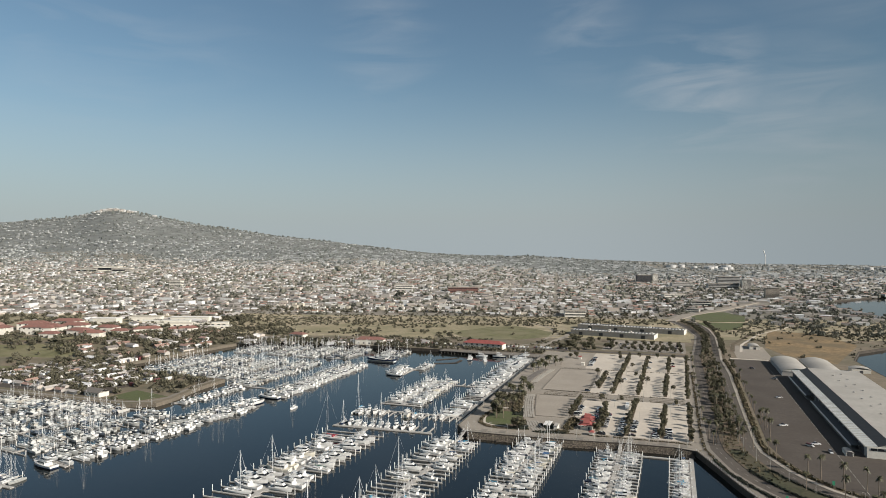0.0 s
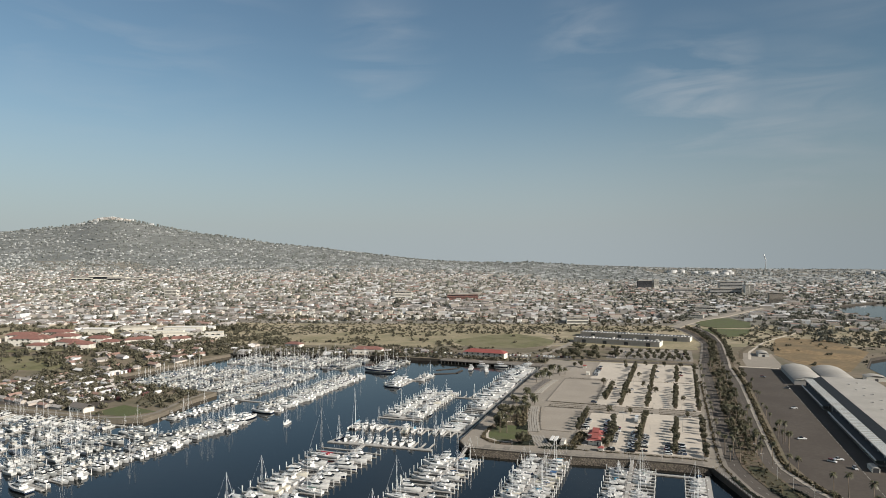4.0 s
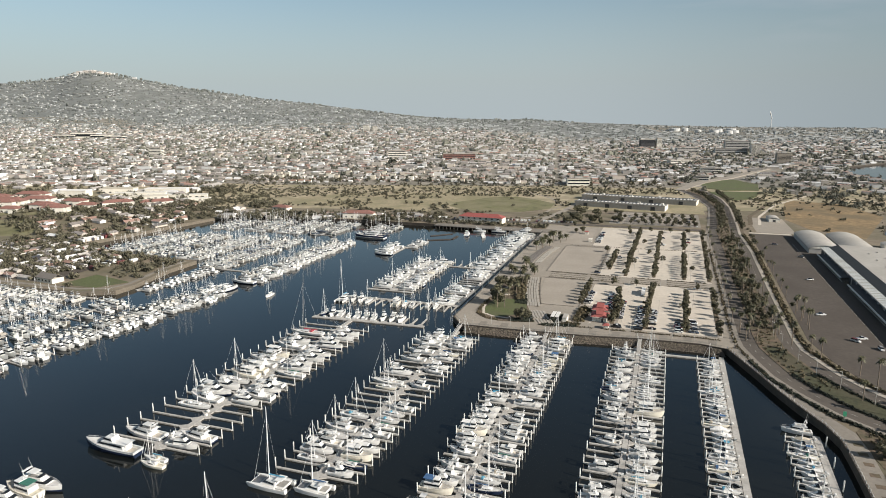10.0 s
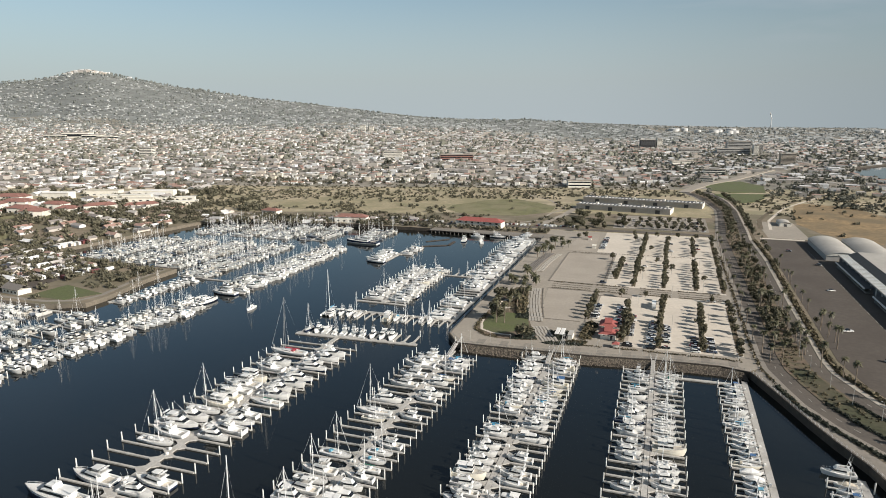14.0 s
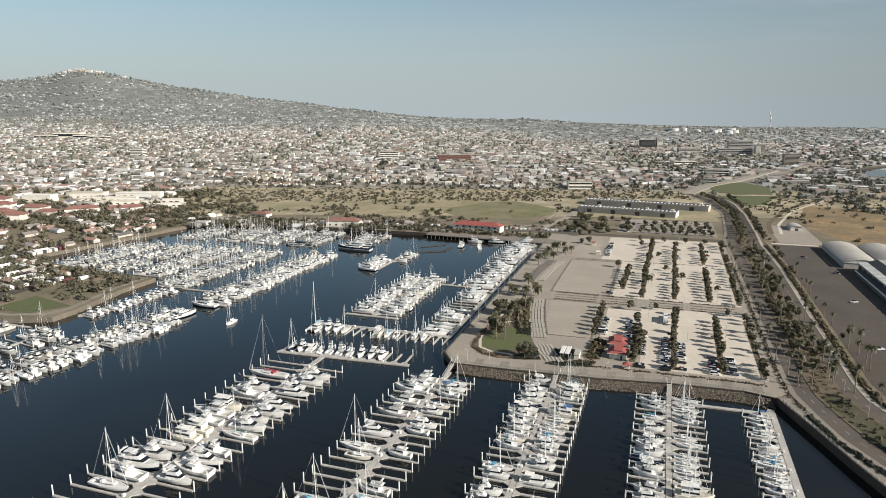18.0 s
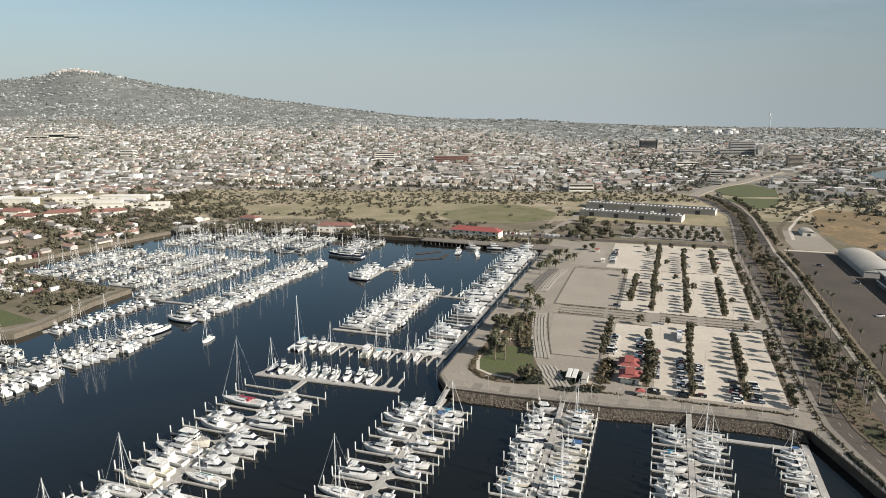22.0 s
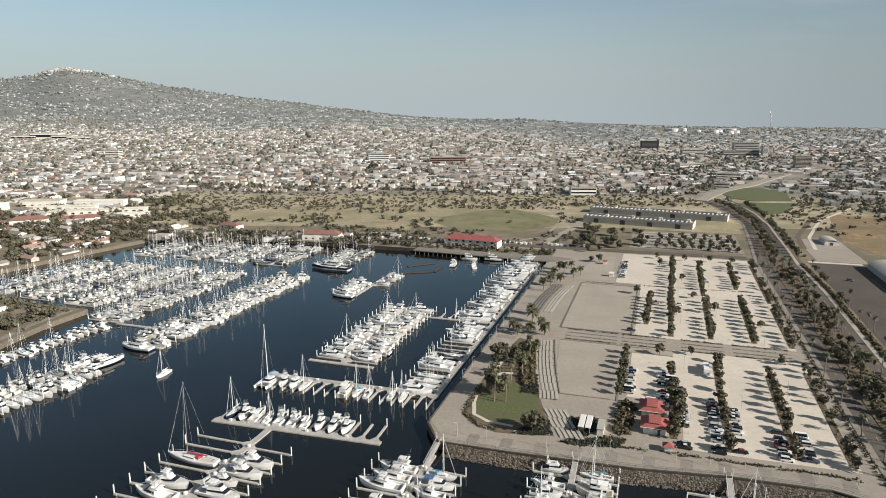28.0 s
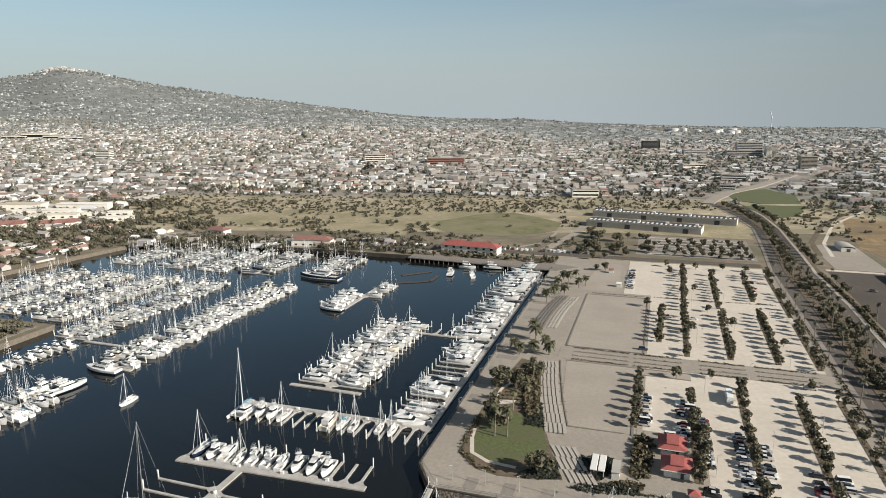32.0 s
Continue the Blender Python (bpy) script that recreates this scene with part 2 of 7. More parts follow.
# wall and roof palettes, cooled and evened out for haze
HWALL = mat("house_wall", (0.6, 0.58, 0.52), 0.9, var=0.06, scale=0.5, place="World",
            palette=[(0.58, 0.575, 0.56), (0.42, 0.39, 0.355), (0.66, 0.66, 0.66), (0.349, 0.325, 0.30), (0.54, 0.525, 0.495), (0.46, 0.41, 0.36), (0.51, 0.455, 0.40), (0.62, 0.615, 0.61), (0.291, 0.275, 0.26)], island=1)
HROOF = mat("house_roof", (0.3, 0.27, 0.24), 0.9, var=0.12, scale=0.5, place="World",
            palette=[(0.213, 0.19, 0.177), (0.32, 0.29, 0.268), (0.145, 0.135, 0.128), (0.407, 0.38, 0.358), (0.291, 0.185, 0.15), (0.582, 0.57, 0.556), (0.31, 0.205, 0.17), (0.349, 0.325, 0.305), (0.679, 0.68, 0.685), (0.262, 0.24, 0.225)], island=1)
# one haze-grey for both walls and roofs of the farthest houses
HILLW = mat("hazed_hill_house", (0.33, 0.34, 0.335), 0.9, var=0.1, scale=0.1, island=0.4, place="World")
PARKG = mat("park_grass", (0.14, 0.138, 0.064), 0.95, var=0.25, scale=0.12, second=(0.21, 0.188, 0.11), amount=0.8, big=0.2, place="World", bump=0.4)
TANW = mat("tan_block_wall", (0.42, 0.385, 0.35), 0.9, var=0.1, scale=0.5, second=(0.35, 0.32, 0.29), amount=0.5, big=0.2)
HWALL1 = mat("house_stucco", (0.7, 0.68, 0.63), 0.9, var=0.06, scale=0.5,
             palette=[(0.70, 0.68, 0.62), (0.62, 0.58, 0.49), (0.74, 0.72, 0.68), (0.5, 0.46, 0.38), (0.76, 0.74, 0.7), (0.55, 0.5, 0.42)])
HROOF1 = mat("house_shingle", (0.3, 0.27, 0.24), 0.9, var=0.12, scale=0.5,
             palette=[(0.24, 0.21, 0.185), (0.36, 0.32, 0.28), (0.17, 0.155, 0.14), (0.45, 0.42, 0.37), (0.3, 0.2, 0.15), (0.58, 0.55, 0.5), (0.22, 0.19, 0.16)])
METALR = mat("metal_roof_sheet", (0.40, 0.38, 0.345), 0.7, 0.0, var=0.06, scale=0.3, second=(0.31, 0.29, 0.26), amount=0.5, big=0.15)
GREYR = mat("weathered_roof_glass", (0.54, 0.555, 0.53), 0.4, var=0.1, scale=0.4, second=(0.40, 0.42, 0.42), amount=0.5, big=0.3)
# dark roofing of the stores; on the warehouse its darkness stands for shade
SHADR = mat("dark_and_shaded_roof_sheet", (0.055, 0.057, 0.058), 0.7, var=0.12, scale=0.4)
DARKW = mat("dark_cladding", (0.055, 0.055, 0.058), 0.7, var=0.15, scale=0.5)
GREYW = mat("grey_cladding", (0.38, 0.37, 0.35), 0.8, var=0.08, scale=0.4)
TYRE = mat("tyre_rubber", (0.02, 0.02, 0.02), 0.85, var=0.1, scale=3)
CARP = mat("car_paint", (0.5, 0.5, 0.5), 0.25, 0.2, var=0.03, scale=0.5,
           palette=[(0.75, 0.75, 0.74), (0.03, 0.03, 0.035), (0.4, 0.41, 0.42), (0.78, 0.78, 0.76), (0.09, 0.1, 0.12), (0.7, 0.7, 0.7), (0.03, 0.03, 0.03), (0.5, 0.49, 0.47), (0.2, 0.04, 0.04), (0.74, 0.74, 0.73), (0.02, 0.02, 0.02), (0.3, 0.3, 0.31), (0.07, 0.09, 0.13)])
VANW = mat("white_vehicle_paint", (0.76, 0.76, 0.74), 0.3, var=0.04, scale=0.5)
LAMPM = mat("lamp_post_paint", (0.50, 0.49, 0.46), 0.5, 0.3, var=0.08, scale=2)
RAILM = mat("railing_paint", (0.18, 0.19, 0.19), 0.5, 0.4, var=0.1, scale=2)
SLATW = mat("pergola_slat_paint", (0.38, 0.35, 0.305), 0.7, var=0.08, scale=1.5)
TARRED = mat("tarred_timber", (0.062, 0.05, 0.042), 0.85, var=0.25, scale=1.5, second=(0.04, 0.033, 0.028), amount=0.6, big=0.4, place="World", bump=0.2)
SLATD = mat("weathered_slat", (0.17, 0.155, 0.14), 0.8, var=0.15, scale=1.5)
TANKW = mat("tank_paint", (0.5, 0.5, 0.49), 0.6, var=0.05, scale=0.1)
SIGNG = mat("green_banner", (0.05, 0.28, 0.2), 0.7, var=0.1, scale=2)
# shade on the wall faces is put into this brown, on top of weathering
CONCS = mat("seawall_concrete_with_shade", (0.06, 0.05, 0.04), 0.9, var=0.2, scale=0.7, second=(0.035, 0.03, 0.025), amount=0.7, big=0.3, place="World", bump=0.3)

BANKW = mat("pale_stone_bank", (0.15, 0.128, 0.10), 0.9, var=0.25, scale=0.7, second=(0.13, 0.115, 0.09), amount=0.7, big=0.3, place="World", bump=0.3)

# harbour water: dark, glossy, lightly rippled
WATER = bpy.data.materials.new("harbour_water")
WATER.use_nodes = True
nt = WATER.node_tree
pb = nt.nodes["Principled BSDF"]
pb.inputs["Base Color"].default_value = (0.0075, 0.0088, 0.0084, 1)
pb.inputs["Roughness"].default_value, pb.inputs["IOR"].default_value = 0.05, 1.39
geo = nt.nodes.new("ShaderNodeNewGeometry")
bumps = None
for scl, dist in ((0.9, 0.03), (0.22, 0.055)):
    nz = nt.nodes.new("ShaderNodeTexNoise")
    nz.inputs["Scale"].default_value, nz.inputs["Detail"].default_value = scl, 3
    nt.links.new(geo.outputs["Position"], nz.inputs["Vector"])
    bp = nt.nodes.new("ShaderNodeBump")
    bp.inputs["Strength"].default_value, bp.inputs["Distance"].default_value = 0.5, dist
    nt.links.new(nz.outputs["Fac"], bp.inputs["Height"])
    if bumps:
        nt.links.new(bumps, bp.inputs["Normal"])
    bumps = bp.outputs[0]
nt.links.new(bumps, pb.inputs["Normal"])

# ---- frames of the plan ----
TH, PH = radians(15.5), radians(23.0)
CT, ST, CP, SP = math.cos(TH), math.sin(TH), math.cos(PH), math.sin(PH)


def site(u, v):
    """Place in the world from the marina's grid: u across, v along the docks."""
    return (u * CT + v * ST, -u * ST + v * CT)


def west(a, b):
    """Place in the world from the west basin's grid."""
    return (a * CP + b * SP, -a * SP + b * CP)


def smooth(lo, hi, x):
    t = min(1.0, max(0.0, (x - lo) / (hi - lo)))
    return t * t * (3 - 2 * t)


# ---- mesh helpers ----
def box(bm, x0, x1, y0, y1, z0, z1):
    vs = [bm.verts.new(p) for p in ((x0, y0, z0), (x1, y0, z0), (x1, y1, z0), (x0, y1, z0), (x0, y0, z1), (x1, y0, z1), (x1, y1, z1), (x0, y1, z1))]
    for f in ((3, 2, 1, 0), (4, 5, 6, 7), (0, 1, 5, 4), (1, 2, 6, 5), (2, 3, 7, 6), (3, 0, 4, 7)):
        bm.faces.new([vs[i] for i in f])
    return bm


def wedge(bm, x0, x1, w0, w1, z0, z1, front=0.0, back=0.0, inset=0.0):
    """A box along x with raked ends: x0 stern, x1 bow, w half widths at the two ends, inset of the top's sides."""
    low = [(x0, -w0), (x1, -w1), (x1, w1), (x0, w0)]
    top = [(x0 + back, -w0 + inset), (x1 - front, -w1 + inset), (x1 - front, w1 - inset), (x0 + back, w0 - inset)]
    vs = [bm.verts.new((x, y, z0)) for x, y in low] + [bm.verts.new((x, y, z1)) for x, y in top]
    for f in ((3, 2, 1, 0), (4, 5, 6, 7), (0, 1, 5, 4), (1, 2, 6, 5), (2, 3, 7, 6), (3, 0, 4, 7)):
        bm.faces.new([vs[i] for i in f])
    return bm


def loft(bm, rings, closed=True, caps=True):
    rows = [[bm.verts.new(p) for p in r] for r in rings]
    n = len(rows[0])
    for a, b in zip(rows, rows[1:]):
        for i in range(n if closed else n - 1):
            j = (i + 1) % n
            bm.faces.new((a[i], a[j], b[j], b[i]))
    if caps:
        bm.faces.new(rows[0][::-1])
        bm.faces.new(rows[-1])
    return bm


def rod(bm, p, q, r, r1=None, n=6):
    p, q = Vector(p), Vector(q)
    d = (q - p).normalized()
    a = d.orthogonal().normalized()
    b = d.cross(a)
    r1 = r if r1 is None else r1
    rings = [[c + k * (math.cos(2 * math.pi * i / n) * a + math.sin(2 * math.pi * i / n) * b) for i in range(n)] for c, k in ((p, r), (q, r1))]
    return loft(bm, rings)


def mesh_of(name, bm, material):
    me = bpy.data.meshes.new(name)
    bmesh.ops.recalc_face_normals(bm, faces=bm.faces)
    bm.to_mesh(me)
    bm.free()
    me.materials.append(material)
    return me


def part(name, bm, material, parent, label=""):
    ob = new(name, mesh_of(name, bm, material))
    ob.parent = parent
    return tagged(ob, label)


def prism(bm, pts, z0, z1):
    """A slab over a polygon of the plan, drawn anticlockwise or clockwise."""
    lo, hi = [bm.verts.new((x, y, z0)) for x, y in pts], [bm.verts.new((x, y, z1)) for x, y in pts]
    bm.faces.new(hi)
    bm.faces.new(lo[::-1])
    n = len(pts)
    for i in range(n):
        bm.faces.new((lo[i], lo[(i + 1) % n], hi[(i + 1) % n], hi[i]))
    return bm


def slab(name, pts, z0, z1, material, label="", category="", kind="structure"):
    bm = prism(bmesh.new(), pts, z0, z1)
    bmesh.ops.triangulate(bm, faces=[f for f in bm.faces if len(f.verts) > 4])
    return tagged(new(name, mesh_of(name, bm, material)), label, category, kind=kind)


def quad_site(u0, u1, v0, v1):
    return [site(u0, v0), site(u1, v0), site(u1, v1), site(u0, v1)]


class Kind:
    """A thing built once: its parts as meshes, put down again and again by stamp()."""

    def __init__(self, name, label, category, group=""):
        self.name, self.label, self.category, self.group, self.parts = name, label, category, group, []

    def add(self, name, bm, material, label="", under=None):
        held = {"cabin_window": "cabin", "deckhouse_window": "deckhouse", "pilothouse_window": "pilothouse", "flybridge_seat": "flybridge",
                "lamp_head": "pole", "boom": "mast", "outrigger": "cabin", "dodger": "cabin", "hardtop": "tower"}.get(name)
        for n, p in enumerate(self.parts):
            if under is None and p[0] == held:
                under = n
        self.parts.append((name, mesh_of(name, bm, material), label, under))
        return len(self.parts) - 1


def stamp(kind, m, label="", group=""):
    root = new(kind.name)
    root.empty_display_size = 0.5
    root.matrix_world = m
    tagged(root, label or kind.label, kind.category, group or kind.group)
    made = []
    for name, me, lab, under in kind.parts:
        ob = new(name, me)
        ob.parent = root if under is None else made[under]
        if lab:
            ob["label"] = lab
        made.append(ob)
    return root


class Bulk:
    """Many small pieces joined into one mesh."""

    def __init__(self):
        self.v, self.f, self.m, self.n = [], [], [], 0

    def add(self, verts, faces, mats=None):
        self.v.append(np.asarray(verts, float))
        self.f += [tuple(i + self.n for i in f) for f in faces]
        self.m += list(mats) if mats is not None else [0] * len(faces)
        self.n += len(verts)

    def done(self, name, materials, label="", category="", kind="stuff", parent=None, smooth_shade=False):
        me = bpy.data.meshes.new(name)
        me.from_pydata(np.concatenate(self.v).tolist(), [], self.f)
        for m in materials:
            me.materials.append(m)
        me.polygons.foreach_set("material_index", np.array(self.m, dtype=np.int32))
        ob = new(name, me)
        if parent:
            ob.parent = parent
        return tagged(ob, label, category, kind=kind)


rng = np.random.default_rng(7)
rr = random.Random(11)
ICO = bmesh.new()
bmesh.ops.create_icosphere(ICO, subdivisions=1, radius=1.0)
ICO.verts.ensure_lookup_table()
ICO_V = np.array([v.co[:] for v in ICO.verts])
ICO_F = [tuple(v.index for v in f.verts) for f in ICO.faces]
ICO.free()
CUBE_V = np.array([(-1, -1, -1), (1, -1, -1), (1, 1, -1), (-1, 1, -1), (-1, -1, 1), (1, -1, 1), (1, 1, 1), (-1, 1, 1)], float)
CUBE_F = [(3, 2, 1, 0), (4, 5, 6, 7), (0, 1, 5, 4), (1, 2, 6, 5), (2, 3, 7, 6), (3, 0, 4, 7)]
# a gabled house, one unit long, wide and high: walls, then roof with eaves
HOUSE_V = np.array([(-.5, -.5, 0), (.5, -.5, 0), (.5, .5, 0), (-.5, .5, 0), (-.5, -.5, .62), (.5, -.5, .62), (.5, .5, .62), (-.5, .5, .62),
                    (-.5, 0, .95), (.5, 0, .95), (-.56, -.58, .58), (.56, -.58, .58), (.56, .58, .58), (-.56, .58, .58), (-.56, 0, 1), (.56, 0, 1)])
HOUSE_F = [(0, 1, 5, 4), (2, 3, 7, 6), (1, 2, 6, 9, 5), (3, 0, 4, 8, 7), (10, 11, 15, 14), (12, 13, 14, 15)]
HOUSE_M = [0, 0, 0, 0, 1, 1]


def turned(verts, x, y, z, sx, sy, sz, a):
    c, s = math.cos(a), math.sin(a)
    px, py = verts[:, 0] * sx, verts[:, 1] * sy
    return np.stack([px * c - py * s + x, px * s + py * c + y, verts[:, 2] * sz + z], 1)


def lump(bulk, x, y, z, r, rz, mi=0):
    v = ICO_V * (1 + rng.uniform(-0.3, 0.3, (len(ICO_V), 1)))
    bulk.add(turned(v, x, y, z, r, r * rng.uniform(0.75, 1.2), rz, rng.uniform(0, 6.28)), ICO_F, [mi] * len(ICO_F))


def tuft(seed, n=52, size=0.27):
    g = np.random.default_rng(seed)
    hub = g.normal(0, 0.36, (7, 3)) * (1, 1, 0.8)
    c = hub[g.integers(0, 7, n)]
    d = g.normal(0, 1, (n, 3))
    d /= np.linalg.norm(d, axis=1, keepdims=True)
    c = c + d * g.uniform(0.25, 0.6, (n, 1))
    a = g.normal(0, 1, (n, 3)) * (1, 1, 0.6)
    a -= d * (a * d).sum(1, keepdims=True) * 0.85
    a /= np.linalg.norm(a, axis=1, keepdims=True)
    b = np.cross(a, d)
    b /= np.linalg.norm(b, axis=1, keepdims=True) + 1e-6
    k = size * g.uniform(0.6, 1.4, (n, 1))
    return np.stack([c - a * k, c + b * k * 0.75, c + a * k, c - b * k * 0.75], 1).reshape(-1, 3)


TUFTS, SMALL = [tuft(i) for i in range(8)], [tuft(40 + i, 13, 0.5) for i in range(8)]
TUFT_F = [(4 * i, 4 * i + 1, 4 * i + 2, 4 * i + 3) for i in range(52)]


def puff(bulk, x, y, z, r, rz, mi=0, small=False):
    """A clump of leaves: many small faces with gaps between them."""
    v = (SMALL if small else TUFTS)[int(rng.integers(0, 8))]
    n = len(v) // 4
    bulk.add(turned(v, x, y, z, r, r * rng.uniform(0.8, 1.2), rz, rng.uniform(0, 6.28)), TUFT_F[:n], [mi] * n)
# ---- ground, water and hill ----
RIDGE = [(-6000, 150), (-3275, 318), (-2874, 350), (-2752, 378), (-2613, 396), (-2479, 376), (-2213, 324), (-1985, 283), (-1720, 246), (-1531, 216), (-1118, 166),
         (-894, 139), (-671, 113), (-449, 87), (-228, 75), (137, 62), (318, 69), (498, 54), (856, 42), (1210, 26), (2480, 8), (9000, 8)]
RX, RZ = [p[0] for p in RIDGE], [p[1] for p in RIDGE]


def height(x, y):
    """Height of the land."""
    h = 3.0
    left = smooth(420, -150, x)
    h += left * (8 * smooth(1075, 1150, y) + 0.030 * max(0, min(y, 2600) - 1150))
    h += 9 * smooth(-330, -470, x) * smooth(600, 760, y) * (1 - smooth(1000, 1150, y))
    if y > 2300:
        top = float(np.interp(x * 4300 / y, RX, RZ))
        k = min(1.0, (y - 2300) / 2000)
        k = k * k * (1.6 - 0.6 * k)
        h = h + (max(top, h * 0.6) - h) * k
        if y > 4300:
            h -= (y - 4300) * 0.06
        h += 14 * k * noise.noise((x * 0.003, y * 0.003, 0)) * (1 if y < 4000 else 0.3)
    return h


BASIN = [site(20.5, 391), site(30.5, 364), site(37.5, 344), site(43, 330), site(50, 314.5), site(53.4, 302), site(53.8, 288), site(53.8, 100), site(53.8, -500), west(-640, -500), west(-640, 282),
         west(-440, 311), west(-416, 326), west(-418, 342), west(-433, 386), west(-438, 418), west(-482, 411), west(-552, 415), west(-592, 422), west(-592, 600), west(-556, 631),
         west(-459, 643), site(-224, 700.5), site(-132, 694), site(-130.5, 398), site(-122, 385), site(-95, 385.8), site(-52, 388.5), site(-22, 393), site(8, 394.5)]
CHANNEL = [(345, 330), (360, 560), (392, 700), (430, 760), (640, 905), (690, 1120), (690, 1330), (780, 1500), (960, 1640), (1300, 1700), (2600, 1500), (2600, -600), (345, -600)]


def inside(x, y, poly):
    hit = False
    j = len(poly) - 1
    for i in range(len(poly)):
        (xi, yi), (xj, yj) = poly[i], poly[j]
        if (yi > y) != (yj > y) and x < (xj - xi) * (y - yi) / (yj - yi) + xi:
            hit = not hit
        j = i
    return hit


def near_edge(x, y, poly, d):
    for (x0, y0), (x1, y1) in zip(poly, poly[1:] + poly[:1]):
        dx, dy = x1 - x0, y1 - y0
        t = max(0, min(1, ((x - x0) * dx + (y - y0) * dy) / (dx * dx + dy * dy)))
        if (x - x0 - t * dx) ** 2 + (y - y0 - t * dy) ** 2 < d * d:
            return True
    return False


from mathutils.geometry import delaunay_2d_cdt

pts = [Vector(p) for p in BASIN] + [Vector(p) for p in CHANNEL]
nb, nc = len(BASIN), len(CHANNEL)
edges = [(i, (i + 1) % nb) for i in range(nb)] + [(nb + i, nb + (i + 1) % nc) for i in range(nc)]
xs = list(np.concatenate([np.arange(-9000, -4200, 800), np.arange(-4200, -800, 110), np.arange(-800, 900, 50), np.arange(900, 4200, 150), np.arange(4200, 9001, 800)]))
ys = list(np.concatenate([np.arange(-3000, -500, 500), np.arange(-500, 1300, 50), np.arange(1300, 4700, 90), np.arange(4700, 9001, 600)]))
for x in xs:
    for y in ys:
        if not near_edge(x, y, BASIN, 12) and not near_edge(x, y, CHANNEL, 12):
            pts.append(Vector((x, y)))
cv, _, cf, *_ = delaunay_2d_cdt(pts, edges, [], 0, 1e-4)
faces, fmats = [], []
for f in cf:
    cx, cy = sum(cv[i].x for i in f) / 3, sum(cv[i].y for i in f) / 3
    if inside(cx, cy, BASIN) or inside(cx, cy, CHANNEL):
        continue
    faces.append(tuple(f))
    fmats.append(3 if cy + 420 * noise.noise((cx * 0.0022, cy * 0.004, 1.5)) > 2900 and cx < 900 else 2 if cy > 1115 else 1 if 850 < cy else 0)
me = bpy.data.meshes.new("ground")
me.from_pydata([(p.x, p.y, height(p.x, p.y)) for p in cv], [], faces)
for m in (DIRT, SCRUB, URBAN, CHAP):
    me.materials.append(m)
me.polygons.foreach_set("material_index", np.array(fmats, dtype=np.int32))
me.polygons.foreach_set("use_smooth", np.ones(len(faces), dtype=bool))
ground = tagged(new("ground", me), "dry coastal ground rising to a scrub-covered hill", "ground", kind="structure")


def flat(name, pts_, z, material, label, category, kind="structure"):
    bm = bmesh.new()
    bm.faces.new([bm.verts.new((x, y, z)) for x, y in pts_])
    bmesh.ops.triangulate(bm, faces=bm.faces[:])
    for f in bm.faces:
        if f.normal.z < 0:
            f.normal_flip()
    me_ = bpy.data.meshes.new(name)
    bm.to_mesh(me_)
    bm.free()
    me_.materials.append(material)
    return tagged(new(name, me_), label, category, kind=kind)


flat("water", [(-9000, -3000), (9000, -3000), (9000, 1900), (-9000, 1900)], 0.0, WATER, "dark blue still harbour water with light ripples", "water")
flat("seabed", [(-3000, -2500), (3000, -2500), (3000, 1900), (-3000, 1900)], -4.0, SEAB, "dark muddy seabed", "seabed")


def wall_along(name, line, thick, z0, z1, material, label, inner=1):
    """A wall of even thickness along a line of the plan, on its outer side."""
    bm = bmesh.new()
    rings = []
    for i, p in enumerate(line):
        a, b = Vector(line[max(0, i - 1)]), Vector(line[min(len(line) - 1, i + 1)])
        d = (b - a).normalized()
        nrm = Vector((d.y, -d.x)) * inner
        q = Vector(p) + nrm * thick
        rings.append([(p[0], p[1], z0), (p[0], p[1], z1), (q.x, q.y, z1), (q.x, q.y, z0)])
    loft(bm, rings)
    return tagged(new(name, mesh_of(name, bm, material)), label, "sea wall", kind="structure")


wall_along("seawall_east", BASIN[0:9], -0.7, -4, 3.5, CONCS, "weathered brown concrete sea wall with low parapet, colour darkened for shade")
wall_along("seawall_south", BASIN[-5:] + BASIN[:1], -0.7, -4, 3.2, CONCS, "weathered concrete sea wall behind rock revetment, colour darkened for shade")
wall_along("seawall_quay", BASIN[23:26], -0.7, -4, 3.3, CONCS, "concrete quay wall, colour darkened for shade")
wall_along("seawall_north", BASIN[19:24], -0.7, -4, 3.2, CONCS, "concrete quay wall at the head of the basin")
wall_along("seawall_west", BASIN[9:20], -0.7, -4, 3.1, BANKW, "concrete and stone bank of the west basin")
wall_along("channel_wall", CHANNEL[0:10], -0.7, -4, 3.1, CONCS, "harbour channel wall")
# ---- boats ----
def hull_mesh(L, B, F, bow=0.5, sheer=0.35, full=2.2, stern=0.92, well=(0.04, 0.27, 0.75, 0.8)):
    """A lofted hull with side decks and a sunken cockpit well: its ends along the hull, depth and width."""
    bm = bmesh.new()
    w0, w1, depth, wide = well
    rings = []
    for t in sorted({0.0, w0, w0 + 0.004, w1, w1 + 0.004, 0.4, 0.5, 0.6, 0.7, 0.8, 0.9, 1.0}):
        w = B / 2 * ((stern + (1 - stern) * min(1, t / 0.35)) if t < 0.4 else max(0.03, 1 - ((t - 0.4) / 0.6) ** full))
        zd = F * (1 + sheer * t * t)
        x = -L / 2 + L * t
        rake = bow * F * (t ** 6)
        zi = zd - depth if w0 + 0.002 < t < w1 + 0.002 else zd + 0.05
